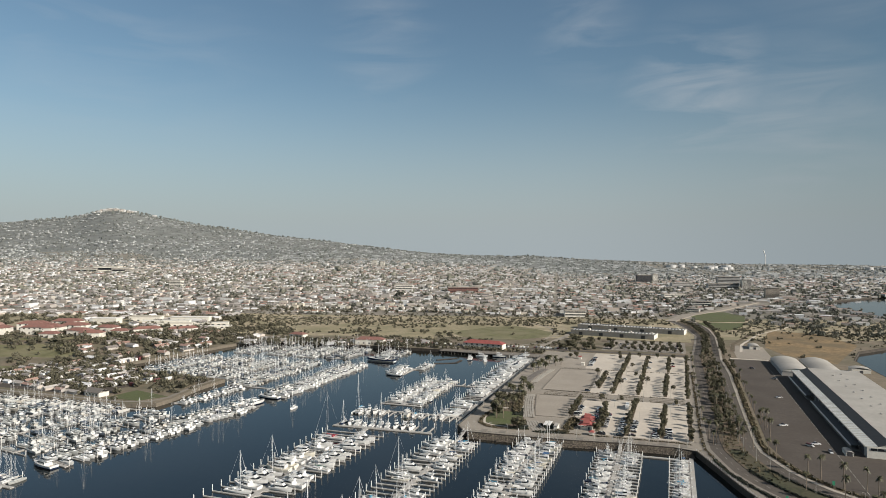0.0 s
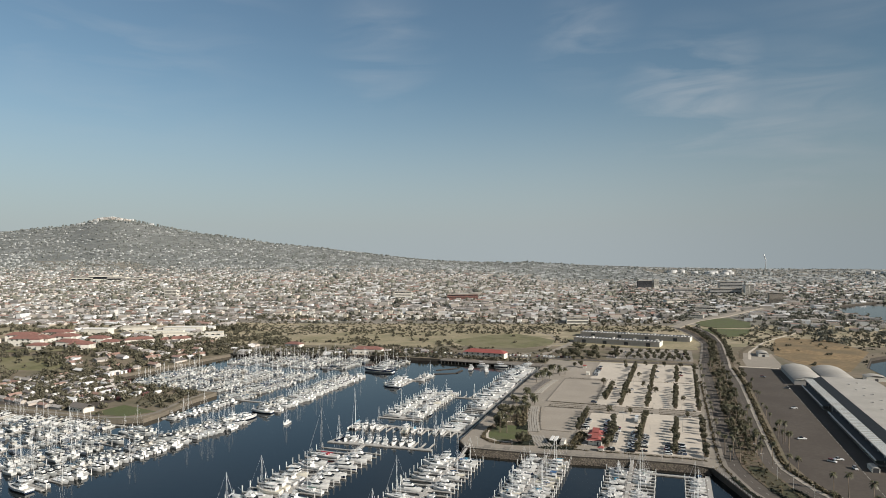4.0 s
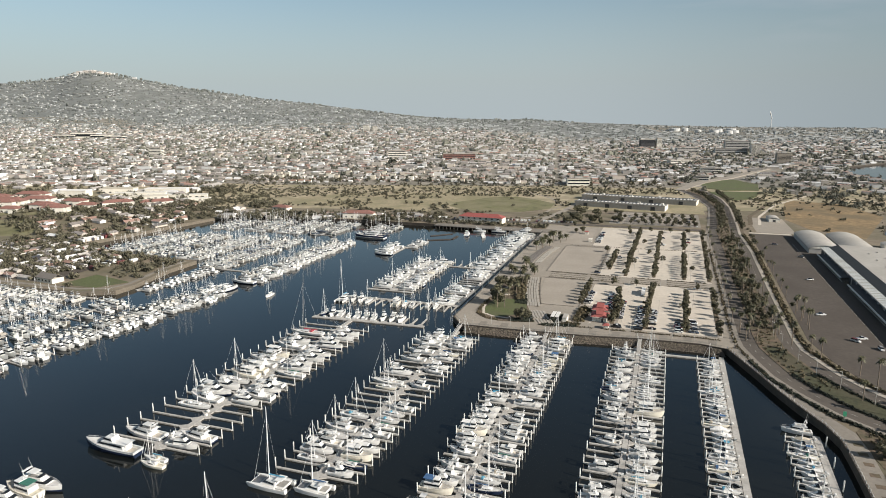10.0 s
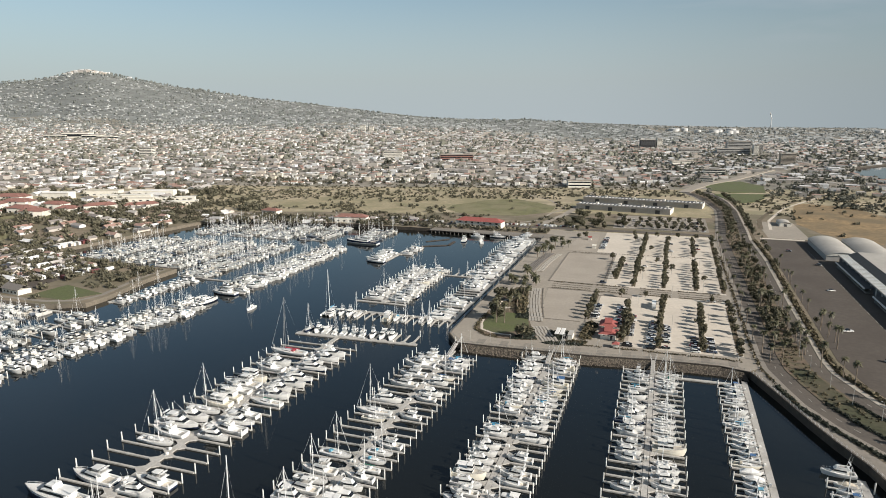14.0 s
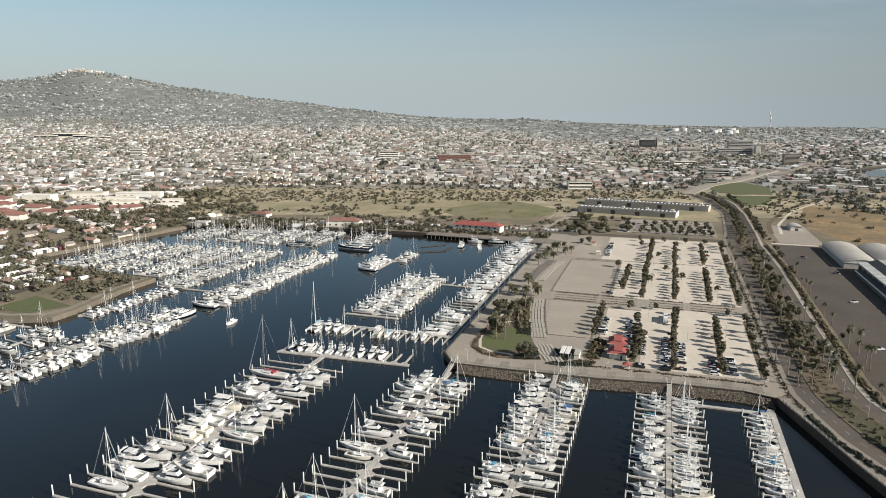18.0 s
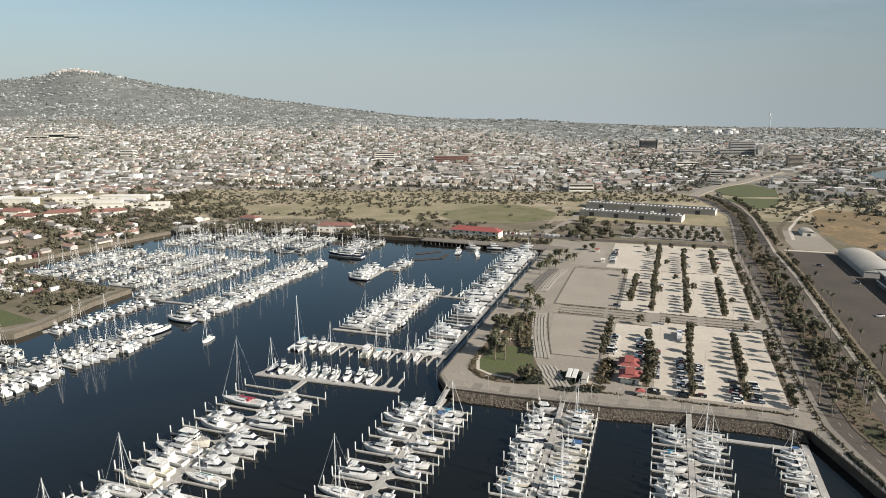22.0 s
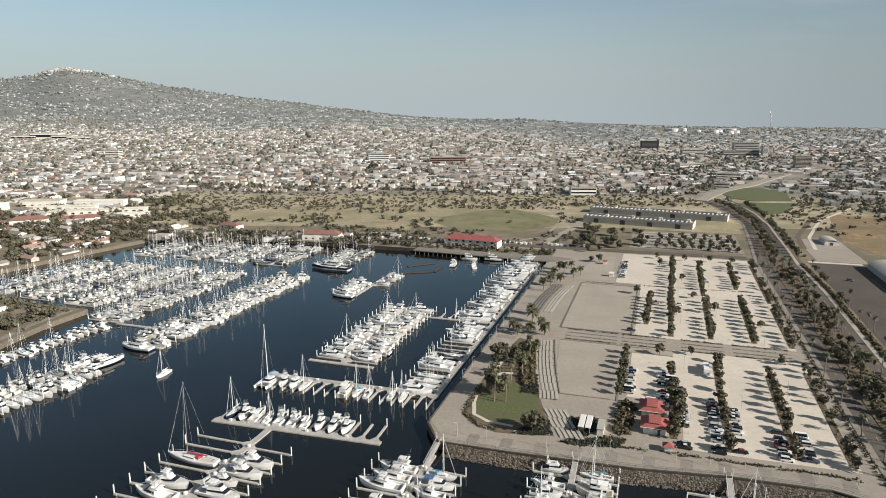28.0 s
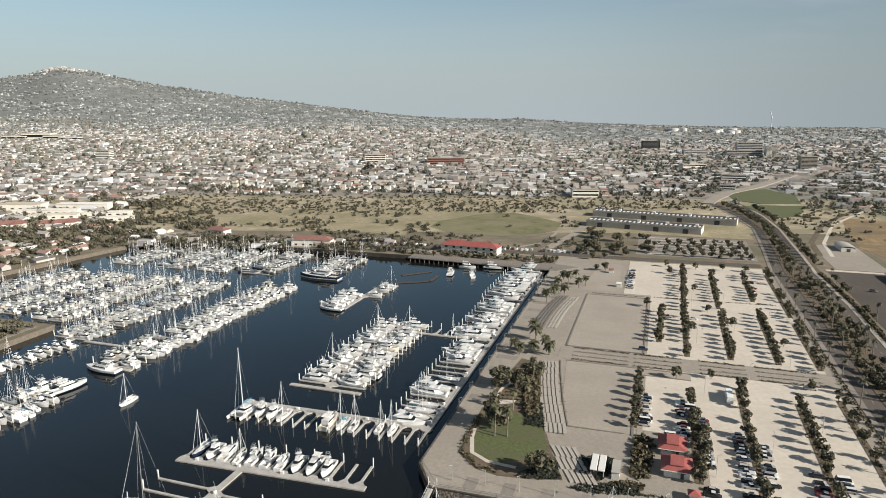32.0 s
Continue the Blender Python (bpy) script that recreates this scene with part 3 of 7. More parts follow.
        rings.append([(x, -w, zd), (x - rake * 0.3, -w * 0.94, zd * 0.5), (x - rake, -w * 0.78, -0.05), (x - rake * 1.3, -w * 0.3, -0.5),
                      (x - rake * 1.3, w * 0.3, -0.5), (x - rake, w * 0.78, -0.05), (x - rake * 0.3, w * 0.94, zd * 0.5), (x, w, zd),
                      (x, w * wide, zd + 0.01), (x, w * (wide - 0.01), zi), (x, -w * (wide - 0.01), zi), (x, -w * wide, zd + 0.01)])
    return loft(bm, rings)


def deck_mesh(L, B, F, sheer=0.35, full=2.2, x0=0.31, x1=0.93):
    bm = bmesh.new()
    rings = []
    for k in range(7):
        t = x0 + (x1 - x0) * k / 6
        w = (B / 2 * (1 if t < 0.4 else max(0.03, 1 - ((t - 0.4) / 0.6) ** full))) * 0.86
        z = F * (1 + sheer * t * t)
        x = -L / 2 + L * t
        rings.append([(x, -w, z + 0.01), (x, w, z + 0.01), (x, w, z + 0.06), (x, -w, z + 0.06)])
    loft(bm, rings)
    zf = F * (1 + sheer * 0.6)
    box(bm, 0.27 * L, 0.33 * L, -0.3, 0.3, zf - 0.1, zf + 0.14)
    box(bm, 0.395 * L, 0.42 * L, -0.15, 0.15, zf - 0.1, zf + 0.3)
    if L > 9:
        for s in (-1, 1):
            last = None
            for k in range(4):
                t = 0.55 + 0.4 * k / 3
                w = B / 2 * max(0.03, 1 - ((t - 0.4) / 0.6) ** full) * 0.93
                p = Vector((-L / 2 + L * t, s * w, F * (1 + sheer * t * t)))
                q = p + Vector((0, 0, 0.7))
                rod(bm, p, q, 0.03, n=3)
                if last:
                    rod(bm, last, q, 0.035, n=3)
                last = q
    return bm


def rail_mesh(L, B, F, t0=0.45, t1=0.97):
    bm = bmesh.new()
    for side in (-1, 1):
        last = None
        for k in range(6):
            t = t0 + (t1 - t0) * k / 5
            w = B / 2 * max(0.03, 1 - (max(0, t - 0.4) / 0.6) ** 2.2) * 0.95
            p = Vector((-L / 2 + L * t, side * w, F * (1 + 0.35 * t * t)))
            q = p + Vector((0, 0, 0.75))
            rod(bm, p, q, 0.025, n=4)
            if last:
                rod(bm, last, q, 0.03, n=4)
            last = q
    return bm


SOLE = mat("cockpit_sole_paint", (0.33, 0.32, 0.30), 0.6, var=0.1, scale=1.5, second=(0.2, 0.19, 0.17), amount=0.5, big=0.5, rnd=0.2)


def flybridge_bm(L, B, x0, x1, w0, w1, z):
    """An open flying bridge: floor, coaming all round, console and seats."""
    bm = wedge(bmesh.new(), x0, x1, w0, w1, z, z + 0.12)
    for s in (-1, 1):
        loft(bm, [[(x0 - 0.02 * L, s * w0, z + 0.1), (x0 - 0.02 * L, s * (w0 - 0.14), z + 0.1), (x0 - 0.02 * L, s * (w0 - 0.16), z + 0.5), (x0 - 0.02 * L, s * (w0 - 0.06), z + 0.5)],
                  [(x1, s * w1, z + 0.1), (x1, s * (w1 - 0.14), z + 0.1), (x1 - 0.03 * L, s * (w1 - 0.16), z + 0.8), (x1 - 0.03 * L, s * (w1 - 0.06), z + 0.8)]])
    wedge(bm, x1 - 0.05 * L, x1, w1, w1, z + 0.1, z + 0.8, 0.03 * L, 0.0, 0.06)
    box(bm, x1 - 0.11 * L, x1 - 0.05 * L, -w1 * 0.6, w1 * 0.1, z + 0.1, z + 0.9)
    box(bm, x0 + 0.02 * L, x0 + 0.06 * L, -w0 * 0.8, w0 * 0.8, z + 0.1, z + 0.5)
    box(bm, x0 + 0.061 * L, x1 - 0.13 * L, w0 * 0.5, w0 * 0.8, z + 0.1, z + 0.5)
    return bm


def motor_yacht(L, navy=False, bridge=True, label=""):
    B, F = L * 0.27 + 0.6, 0.9 + L * 0.045
    k = Kind("motor_yacht", label or "white flybridge motor yacht moored at its slip", "motor yacht", "boats in the marina")
    k.add("hull", hull_mesh(L, B, F), NAVY if navy else GEL, "dark navy hull" if navy else "")
    if L > 15:
        bm = hull_mesh(L * 1.002, B * 1.012, F * 0.36, 1.2, 0.2)
        k.add("boot_stripe", bm, GEL if navy else NAVY, "dark boot stripe along the waterline")
    k.add("deck", deck_mesh(L, B, F), DECK, "off-white deck")
    h1 = 1.35 + L * 0.02
    z = F * 1.03
    k.add("cabin", wedge(bmesh.new(), -0.22 * L, 0.24 * L, B * 0.40, B * 0.27, z, z + h1, 0.12 * L, 0.02 * L, B * 0.03), GEL)
    k.add("cabin_window", wedge(bmesh.new(), -0.20 * L, 0.225 * L, B * 0.395, B * 0.283, z + h1 * 0.5, z + h1 * 0.8, 0.05 * L, 0.0, B * 0.008), GLASS, "dark tinted window band")
    k.add("cockpit", box(bmesh.new(), -0.44 * L, -0.24 * L, -B * 0.34, B * 0.34, F - 0.74, F - 0.68), TEAK, "shaded cockpit sole")
    if bridge:
        zb = z + h1
        k.add("flybridge", flybridge_bm(L, B, -0.30 * L, 0.10 * L, B * 0.38, B * 0.25, zb), GEL)
        if L > 10:
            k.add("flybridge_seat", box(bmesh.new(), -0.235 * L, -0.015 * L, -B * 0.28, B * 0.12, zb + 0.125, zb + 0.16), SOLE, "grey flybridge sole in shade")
        bm = wedge(bmesh.new(), 0.01 * L, 0.085 * L, B * 0.24, B * 0.2, zb + 0.72, zb + 1.15, 0.03 * L, 0.02 * L, 0.02)
        if L > 12:
            k.add("windscreen", bm, GLASS, "dark windscreen")
        bm = bmesh.new()
        for s in (-1, 1):
            rod(bm, (-0.24 * L, s * B * 0.33, zb + 0.7), (-0.28 * L, s * B * 0.3, zb + 2.1), 0.09, n=5)
        box(bm, -0.31 * L, -0.26 * L, -B * 0.31, B * 0.31, zb + 2.05, zb + 2.17)
        rod(bm, (-0.28 * L, 0, zb + 2.1), (-0.28 * L, 0, zb + 2.9), 0.05, n=5)
        for s in (-1, 1):
            rod(bm, (-0.27 * L, s * B * 0.28, zb + 2.1), (-0.33 * L, s * B * 0.3, zb + 5.2), 0.035, 0.02, n=3)
        wedge(bm, -0.3 * L, -0.27 * L, 0.35, 0.35, zb + 2.17, zb + 2.45, 0.05, 0.05, 0.1)
        k.add("radar_arch", bm, GEL)
        if L > 13:
            k.add("hardtop", wedge(bmesh.new(), -0.22 * L, -0.02 * L, B * 0.29, B * 0.23, zb + 1.95, zb + 2.06, 0.02 * L, 0.01 * L, 0.06), GEL)
    else:
        k.add("bimini", wedge(bmesh.new(), -0.36 * L, -0.1 * L, B * 0.36, B * 0.34, z + h1 + 0.45, z + h1 + 0.55), CANVAS, "fabric bimini top")
    if L > 15:
        k.add("bow_rail", rail_mesh(L, B, F), ALU, "thin metal bow rail")
    return k


def sport_fisher(L, label=""):
    B, F = L * 0.30 + 0.3, 0.9 + L * 0.05
    k = Kind("sport_fishing_boat", label or "white sport fishing boat with tuna tower", "fishing boat", "boats in the marina")
    k.add("hull", hull_mesh(L, B, F, 0.7, 0.7, well=(0.03, 0.36, 0.8, 0.84)), GEL)
    k.add("deck", deck_mesh(L, B, F, 0.7, x0=0.4), DECK)
    z, h = F * 1.12, 1.5
    k.add("cabin", wedge(bmesh.new(), -0.12 * L, 0.25 * L, B * 0.42, B * 0.28, F, z + h, 0.16 * L, 0.0, B * 0.05), GEL)
    k.add("cabin_window", wedge(bmesh.new(), -0.10 * L, 0.20 * L, B * 0.405, B * 0.31, z + h * 0.4, z + h * 0.8, 0.06 * L, 0.0, B * 0.012), GLASS, "dark window band")
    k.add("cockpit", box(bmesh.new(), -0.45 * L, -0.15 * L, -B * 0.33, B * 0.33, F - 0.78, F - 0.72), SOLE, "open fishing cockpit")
    zb = z + h
    k.add("flybridge", flybridge_bm(L, B, -0.16 * L, 0.06 * L, B * 0.34, B * 0.26, zb), GEL)
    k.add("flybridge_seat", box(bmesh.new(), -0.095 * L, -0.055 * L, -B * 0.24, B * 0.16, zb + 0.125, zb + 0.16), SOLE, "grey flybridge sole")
    bm = loft(bmesh.new(), [[((-0.06 - 0.08 * q) * L, -B * 0.3 * q, zb + z_), ((-0.06 + 0.075 * q) * L, -B * 0.3 * q, zb + z_), ((-0.06 + 0.075 * q) * L, B * 0.3 * q, zb + z_), ((-0.06 - 0.08 * q) * L, B * 0.3 * q, zb + z_)]
                            for z_, q in ((0.3, 1.0), (1.5, 0.88), (2.7, 0.75), (3.6, 0.66))])
    bmesh.ops.wireframe(bm, faces=bm.faces[:], thickness=0.11, use_replace=True, use_even_offset=True)
    k.add("tower", bm, GEL, "white tubular tower")
    k.add("hardtop", wedge(bmesh.new(), -0.13 * L, 0.03 * L, B * 0.28, B * 0.26, zb + 1.85, zb + 1.95, 0.02 * L, 0, 0.05), GEL)
    for s in (-1, 1) if L > 11 else ():
        k.add("outrigger", rod(bmesh.new(), (-0.05 * L, s * B * 0.4, z + 0.6), (-0.32 * L, s * B * 0.85, z + 0.6 + L * 0.42), 0.045, 0.02, n=4), ALU, "thin outrigger pole")
    return k


def sailing_boat(L, cover=None, dark=False, mast=None, hullm=None, label="", simple=False, stout=1.0):
    B, F = L * 0.24 + 0.7, 0.75 + L * 0.03
    H = mast or L * 1.28
    k = Kind("sailing_boat", label or "white sailing yacht with bare mast and furled sails", "sailing boat", "boats in the marina")
    k.add("hull", hull_mesh(L, B, F, 1.0, 0.25, 1.9, 0.72, (0.07, 0.34, 0.45, 0.5)), hullm or GEL)
    if not simple:
        k.add("deck", deck_mesh(L, B, F, 0.25, 1.9), DECK)
    k.add("cabin", wedge(bmesh.new(), -0.12 * L, 0.20 * L, B * 0.30, B * 0.20, F, F + 0.62, 0.06 * L, 0.0, 0.08), GEL)
    if not simple:
        k.add("cabin_window", wedge(bmesh.new(), -0.09 * L, 0.15 * L, B * 0.296, B * 0.225, F + 0.22, F + 0.45, 0.02 * L, 0, 0.02), GLASS, "dark cabin windows")
        k.add("cockpit", box(bmesh.new(), -0.42 * L, -0.17 * L, -B * 0.17, B * 0.17, F - 0.44, F - 0.38), TEAK, "recessed cockpit sole")
        k.add("dodger", wedge(bmesh.new(), -0.19 * L, -0.08 * L, B * 0.26, B * 0.24, F + 0.3, F + 1.15, 0.05 * L, 0.0, 0.1), cover or CANVAS, "fabric spray hood")
    bm = rod(bmesh.new(), (0.08 * L, 0, F), (0.06 * L, 0, F + H), 0.085 if simple else 0.14, 0.065 if simple else 0.10, n=6)
    for f in (0.42, 0.7):
        rod(bm, (0.07 * L, -B * 0.3 * (1.2 - f), F + H * f), (0.07 * L, B * 0.3 * (1.2 - f), F + H * f), 0.04, n=4)
    k.add("mast", bm, DARKMAST if dark else ALU, "black mast" if dark else "pale aluminium mast with spreaders")
    bm = rod(bmesh.new(), (0.07 * L, 0, F + 1.5), (-0.32 * L, 0, F + 1.45), 0.2 * stout, 0.14 * stout, n=6)
    k.add("boom", bm, cover or CANVAS, "boom with fabric sail cover")
    bm = bmesh.new()
    rod(bm, (0.49 * L, 0, F * 1.25), (0.06 * L, 0, F + H * 0.97), 0.04 if simple else 0.08, 0.025 if simple else 0.05, n=4)
    rod(bm, (-0.48 * L, 0, F), (0.06 * L, 0, F + H), 0.028, n=3)
    for s in (-1, 1):
        rod(bm, (0.06 * L, s * B * 0.45, F), (0.06 * L, 0, F + H * 0.95), 0.028, n=3)
    k.add("rigging", bm, ALU, "furled jib and wire stays")
    return k


def catamaran(L, mast=None, cover=None):
    B, F = L * 0.5, 1.3
    k = Kind("catamaran", "white cruising catamaran with tall mast on the dock end", "catamaran", "boats in the marina")
    for s in (-1, 1):
        bm = hull_mesh(L, L * 0.13, F, 0.6, 0.15, 1.8, 0.9)
        bmesh.ops.translate(bm, verts=bm.verts, vec=(0, s * B * 0.38, 0))
        k.add("hull", bm, GEL)
    k.add("bridge_deck", wedge(bmesh.new(), -0.42 * L, 0.18 * L, B * 0.40, B * 0.40, 0.75, F + 0.12), DECK)
    k.add("cabin", wedge(bmesh.new(), -0.2 * L, 0.16 * L, B * 0.33, B * 0.22, F + 0.1, F + 1.35, 0.12 * L, 0.0, B * 0.06), GEL)
    k.add("cabin_window", wedge(bmesh.new(), -0.17 * L, 0.135 * L, B * 0.318, B * 0.23, F + 0.55, F + 1.0, 0.045 * L, 0, B * 0.014), GLASS, "wrap-round dark windows")
    k.add("cockpit", box(bmesh.new(), -0.4 * L, -0.21 * L, -B * 0.24, B * 0.24, F + 0.11, F + 0.17), SOLE, "shaded aft cockpit")
    k.add("trampoline", box(bmesh.new(), 0.185 * L, 0.39 * L, -B * 0.3, B * 0.3, F - 0.25, F - 0.2), RIG, "dark netting between the bows")
    k.add("hardtop", wedge(bmesh.new(), -0.36 * L, -0.16 * L, B * 0.24, B * 0.26, F + 2.0, F + 2.1, 0.01 * L, 0.01 * L, 0.08), GEL)
    k.add("crossbeam", rod(bmesh.new(), (0.40 * L, -B * 0.38, F), (0.40 * L, B * 0.38, F), 0.12, n=5), ALU)
    H = mast or L * 1.35
    k.add("mast", rod(bmesh.new(), (0.03 * L, 0, F + 1.2), (0.03 * L, 0, F + H), 0.22, 0.15, n=6), ALU)
    k.add("boom", rod(bmesh.new(), (0.03 * L, 0, F + 2.7), (-0.36 * L, 0, F + 2.7), 0.26, 0.16, n=6), cover or CANVAS, "boom with fabric sail bag")
    bm = rod(bmesh.new(), (0.42 * L, 0, F), (0.03 * L, 0, F + H * 0.92), 0.06, 0.03, n=4)
    for s in (-1, 1):
        rod(bm, (-0.05 * L, s * B * 0.42, F), (0.03 * L, 0, F + H * 0.92), 0.022, n=3)
    k.add("rigging", bm, ALU)
    return k


def cabin_cruiser(L, covered=False):
    B, F = L * 0.28 + 0.5, 0.85 + L * 0.04
    k = Kind("cabin_cruiser", "small white cabin cruiser under a fabric cover" if covered else "small white cabin cruiser", "motor boat", "boats in the marina")
    k.add("hull", hull_mesh(L, B, F, 0.7, 0.3, well=(0.05, 0.38, 0.6, 0.78)), GEL)
    k.add("deck", deck_mesh(L, B, F, 0.3), DECK)
    if covered:
        bm = bmesh.new()
        rings = []
        for t, h in ((-0.46, 0.2), (-0.25, 1.0), (0.0, 1.35), (0.2, 0.8), (0.36, 0.2)):
            w = B * 0.46 * (1 if t < 0 else 1 - t)
            rings.append([(t * L, -w, F), (t * L, -w * 0.8, F + h * 0.55), (t * L, 0, F + h), (t * L, w * 0.8, F + h * 0.55), (t * L, w, F)])
        k.add("cover", loft(bm, rings), CANVAS, "stretched fabric cover")
    else:
        k.add("cabin", wedge(bmesh.new(), -0.1 * L, 0.28 * L, B * 0.38, B * 0.2, F, F + 0.95, 0.18 * L, 0, B * 0.05), GEL)
        k.add("windscreen", wedge(bmesh.new(), -0.08 * L, 0.14 * L, B * 0.365, B * 0.31, F + 0.55, F + 1.2, 0.1 * L, 0.02 * L, B * 0.06), GLASS, "dark raked windscreen")
        k.add("cockpit", box(bmesh.new(), -0.42 * L, -0.13 * L, -B * 0.32, B * 0.32, F - 0.58, F - 0.52), SOLE, "open cockpit sole")
        k.add("bimini", wedge(bmesh.new(), -0.3 * L, -0.02 * L, B * 0.34, B * 0.32, F + 1.75, F + 1.83), CANVAS, "fabric bimini top")
    return k


def trawler(L):
    B, F = L * 0.3 + 0.5, 1.2 + L * 0.05
    k = Kind("trawler_yacht", "cream trawler yacht with a raised pilothouse", "motor yacht", "boats in the marina")
    k.add("hull", hull_mesh(L, B, F, 0.5, 0.6, 2.6), CREAM)
    k.add("deck", deck_mesh(L, B, F, 0.6, 2.6), TEAK)
    k.add("deckhouse", wedge(bmesh.new(), -0.34 * L, 0.12 * L, B * 0.38, B * 0.34, F, F + 1.9, 0.02 * L, 0, 0.05), GEL)
    k.add("deckhouse_window", wedge(bmesh.new(), -0.32 * L, 0.11 * L, B * 0.387, B * 0.348, F + 0.95, F + 1.55, 0.0, 0, 0.01), GLASS, "row of dark windows")
    k.add("pilothouse", wedge(bmesh.new(), -0.06 * L, 0.12 * L, B * 0.3, B * 0.28, F + 1.9, F + 3.4, 0.02 * L, 0, 0.05), GEL)
    k.add("pilothouse_window", wedge(bmesh.new(), -0.05 * L, 0.118 * L, B * 0.306, B * 0.286, F + 2.5, F + 3.1, 0.01 * L, 0, 0.01), GLASS)
    k.add("awning", box(bmesh.new(), -0.36 * L, -0.08 * L, -B * 0.36, B * 0.36, F + 3.2, F + 3.28), CANVAS, "fabric boat-deck awning")
    k.add("mast", rod(bmesh.new(), (-0.08 * L, 0, F + 3), (-0.1 * L, 0, F + 7), 0.08, 0.05, n=5), ALU)
    k.add("bow_rail", rail_mesh(L, B, F, 0.5), ALU)
    return k


YACHTS = {L: motor_yacht(L) for L in (9.5, 11, 13.5, 16, 19, 22)}
YACHT_OPEN = motor_yacht(12, bridge=False, label="white express cruiser with fabric bimini top")
FISHERS = {L: sport_fisher(L) for L in (10.5, 13, 16)}
SAILS = {L: sailing_boat(L) for L in (8.5, 10, 11.5, 13, 16)}
SAIL_BLUE = sailing_boat(11, cover=BLUEC, label="white sailing yacht with bright blue canvas covers")
SAIL_NAVY = sailing_boat(12, hullm=NAVY, label="navy-hulled sailing yacht with bare mast")
SAIL_CREAM = sailing_boat(10.5, hullm=CREAM, label="cream-hulled sailing yacht with furled sails")
CATS = {13: catamaran(13), 15: catamaran(15.5, 27, BLUEC)}
CRUISERS = {L: cabin_cruiser(L) for L in (7.5, 9, 10)}
COVERED = {L: cabin_cruiser(L, True) for L in (7.5, 9.5)}
TRAWLERS = {L: trawler(L) for L in (12, 15)}
FAR_SAILS = {L: sailing_boat(L, simple=True) for L in (10, 11.5, 13)}
def plain_yacht(L):
    B, F = L * 0.27 + 0.6, 0.9 + L * 0.045
    k = Kind("motor_yacht", "white flybridge motor yacht moored at its slip", "motor yacht", "boats in the marina")
    z, h1 = F * 1.03, 1.35 + L * 0.02
    k.add("hull", hull_mesh(L, B, F), GEL)
    k.add("cabin", wedge(bmesh.new(), -0.22 * L, 0.24 * L, B * 0.40, B * 0.27, z, z + h1, 0.12 * L, 0.02 * L, B * 0.03), GEL)
    k.add("cabin_window", wedge(bmesh.new(), -0.20 * L, 0.225 * L, B * 0.395, B * 0.283, z + h1 * 0.5, z + h1 * 0.8, 0.05 * L, 0.0, B * 0.008), GLASS, "dark tinted window band")
    k.add("flybridge", flybridge_bm(L, B, -0.30 * L, 0.10 * L, B * 0.38, B * 0.25, z + h1), GEL)
    k.add("bimini", wedge(bmesh.new(), -0.21 * L, -0.04 * L, B * 0.27, B * 0.22, z + h1 + 1.85, z + h1 + 1.95, 0.01 * L, 0.01 * L, 0.06), GEL, "pale flybridge top")
    k.add("windscreen", wedge(bmesh.new(), 0.01 * L, 0.085 * L, B * 0.24, B * 0.2, z + h1 + 0.72, z + h1 + 1.15, 0.03 * L, 0.02 * L, 0.02), GLASS, "dark windscreen")
    return k


PLAIN = {L: plain_yacht(L) for L in (9, 11, 13.5, 16, 18, 20, 23)}
def flagship(L=25):
    B, F = 6.0, 2.3
    k = Kind("motor_yacht", "long white motor yacht with black lower hull on the dock end", "motor yacht", "boats in the marina")
    k.add("hull", hull_mesh(L, B, F, 0.5, 0.45, 2.6, 0.86, (0.03, 0.2, 0.9, 0.82)), GEL)
    k.add("lower_hull", hull_mesh(L * 1.003, B * 1.015, F * 0.62, 0.8, 0.75, 2.6, 0.86), NAVY, "black lower hull")
    k.add("deck", deck_mesh(L, B, F, 0.45, 2.6, 0.24), DECK)
    k.add("deckhouse", wedge(bmesh.new(), -0.30 * L, 0.20 * L, B * 0.40, B * 0.32, F, F + 2.1, 0.08 * L, 0.0, 0.12), GEL)
    k.add("deckhouse_window", wedge(bmesh.new(), -0.27 * L, 0.185 * L, B * 0.402, B * 0.335, F + 0.9, F + 1.6, 0.03 * L, 0.0, 0.05), GLASS, "long dark window band")
    k.add("pilothouse", wedge(bmesh.new(), -0.10 * L, 0.10 * L, B * 0.31, B * 0.26, F + 2.1, F + 3.7, 0.05 * L, 0.03 * L, 0.1), GEL)
    k.add("pilothouse_window", wedge(bmesh.new(), -0.07 * L, 0.088 * L, B * 0.312, B * 0.27, F + 2.7, F + 3.3, 0.02 * L, 0.01 * L, 0.04), GLASS, "dark raked pilothouse windows")
    k.add("boat_deck", wedge(bmesh.new(), -0.36 * L, -0.08 * L, B * 0.41, B * 0.39, F + 2.1, F + 2.25), GEL)
    k.add("cockpit", box(bmesh.new(), -0.46 * L, -0.31 * L, -B * 0.33, B * 0.33, F - 0.88, F - 0.82), TEAK, "teak cockpit sole")
    k.add("mast", rod(bmesh.new(), (-0.06 * L, 0, F + 3.7), (-0.09 * L, 0, F + 6.2), 0.14, 0.06, n=5), ALU)
    k.add("bow_rail", rail_mesh(L, B, F, 0.45), ALU, "thin metal bow rail")
    return k


FLAGSHIP = flagship()
RACER = sailing_boat(21, cover=REDC, dark=True, mast=28.5, stout=1.9, label="large racing yacht with black mast and red sail cover")
SHIP = motor_yacht(33, navy=True, label="large dark-hulled motor yacht")


def moor(kind, xy, heading, jitter=2.0):
    m = pose(xy[0], xy[1], rr.uniform(-0.05, 0.08), rr.uniform(-1.2, 1.2), 0, heading + rr.uniform(-jitter, jitter))
    return stamp(kind, m)


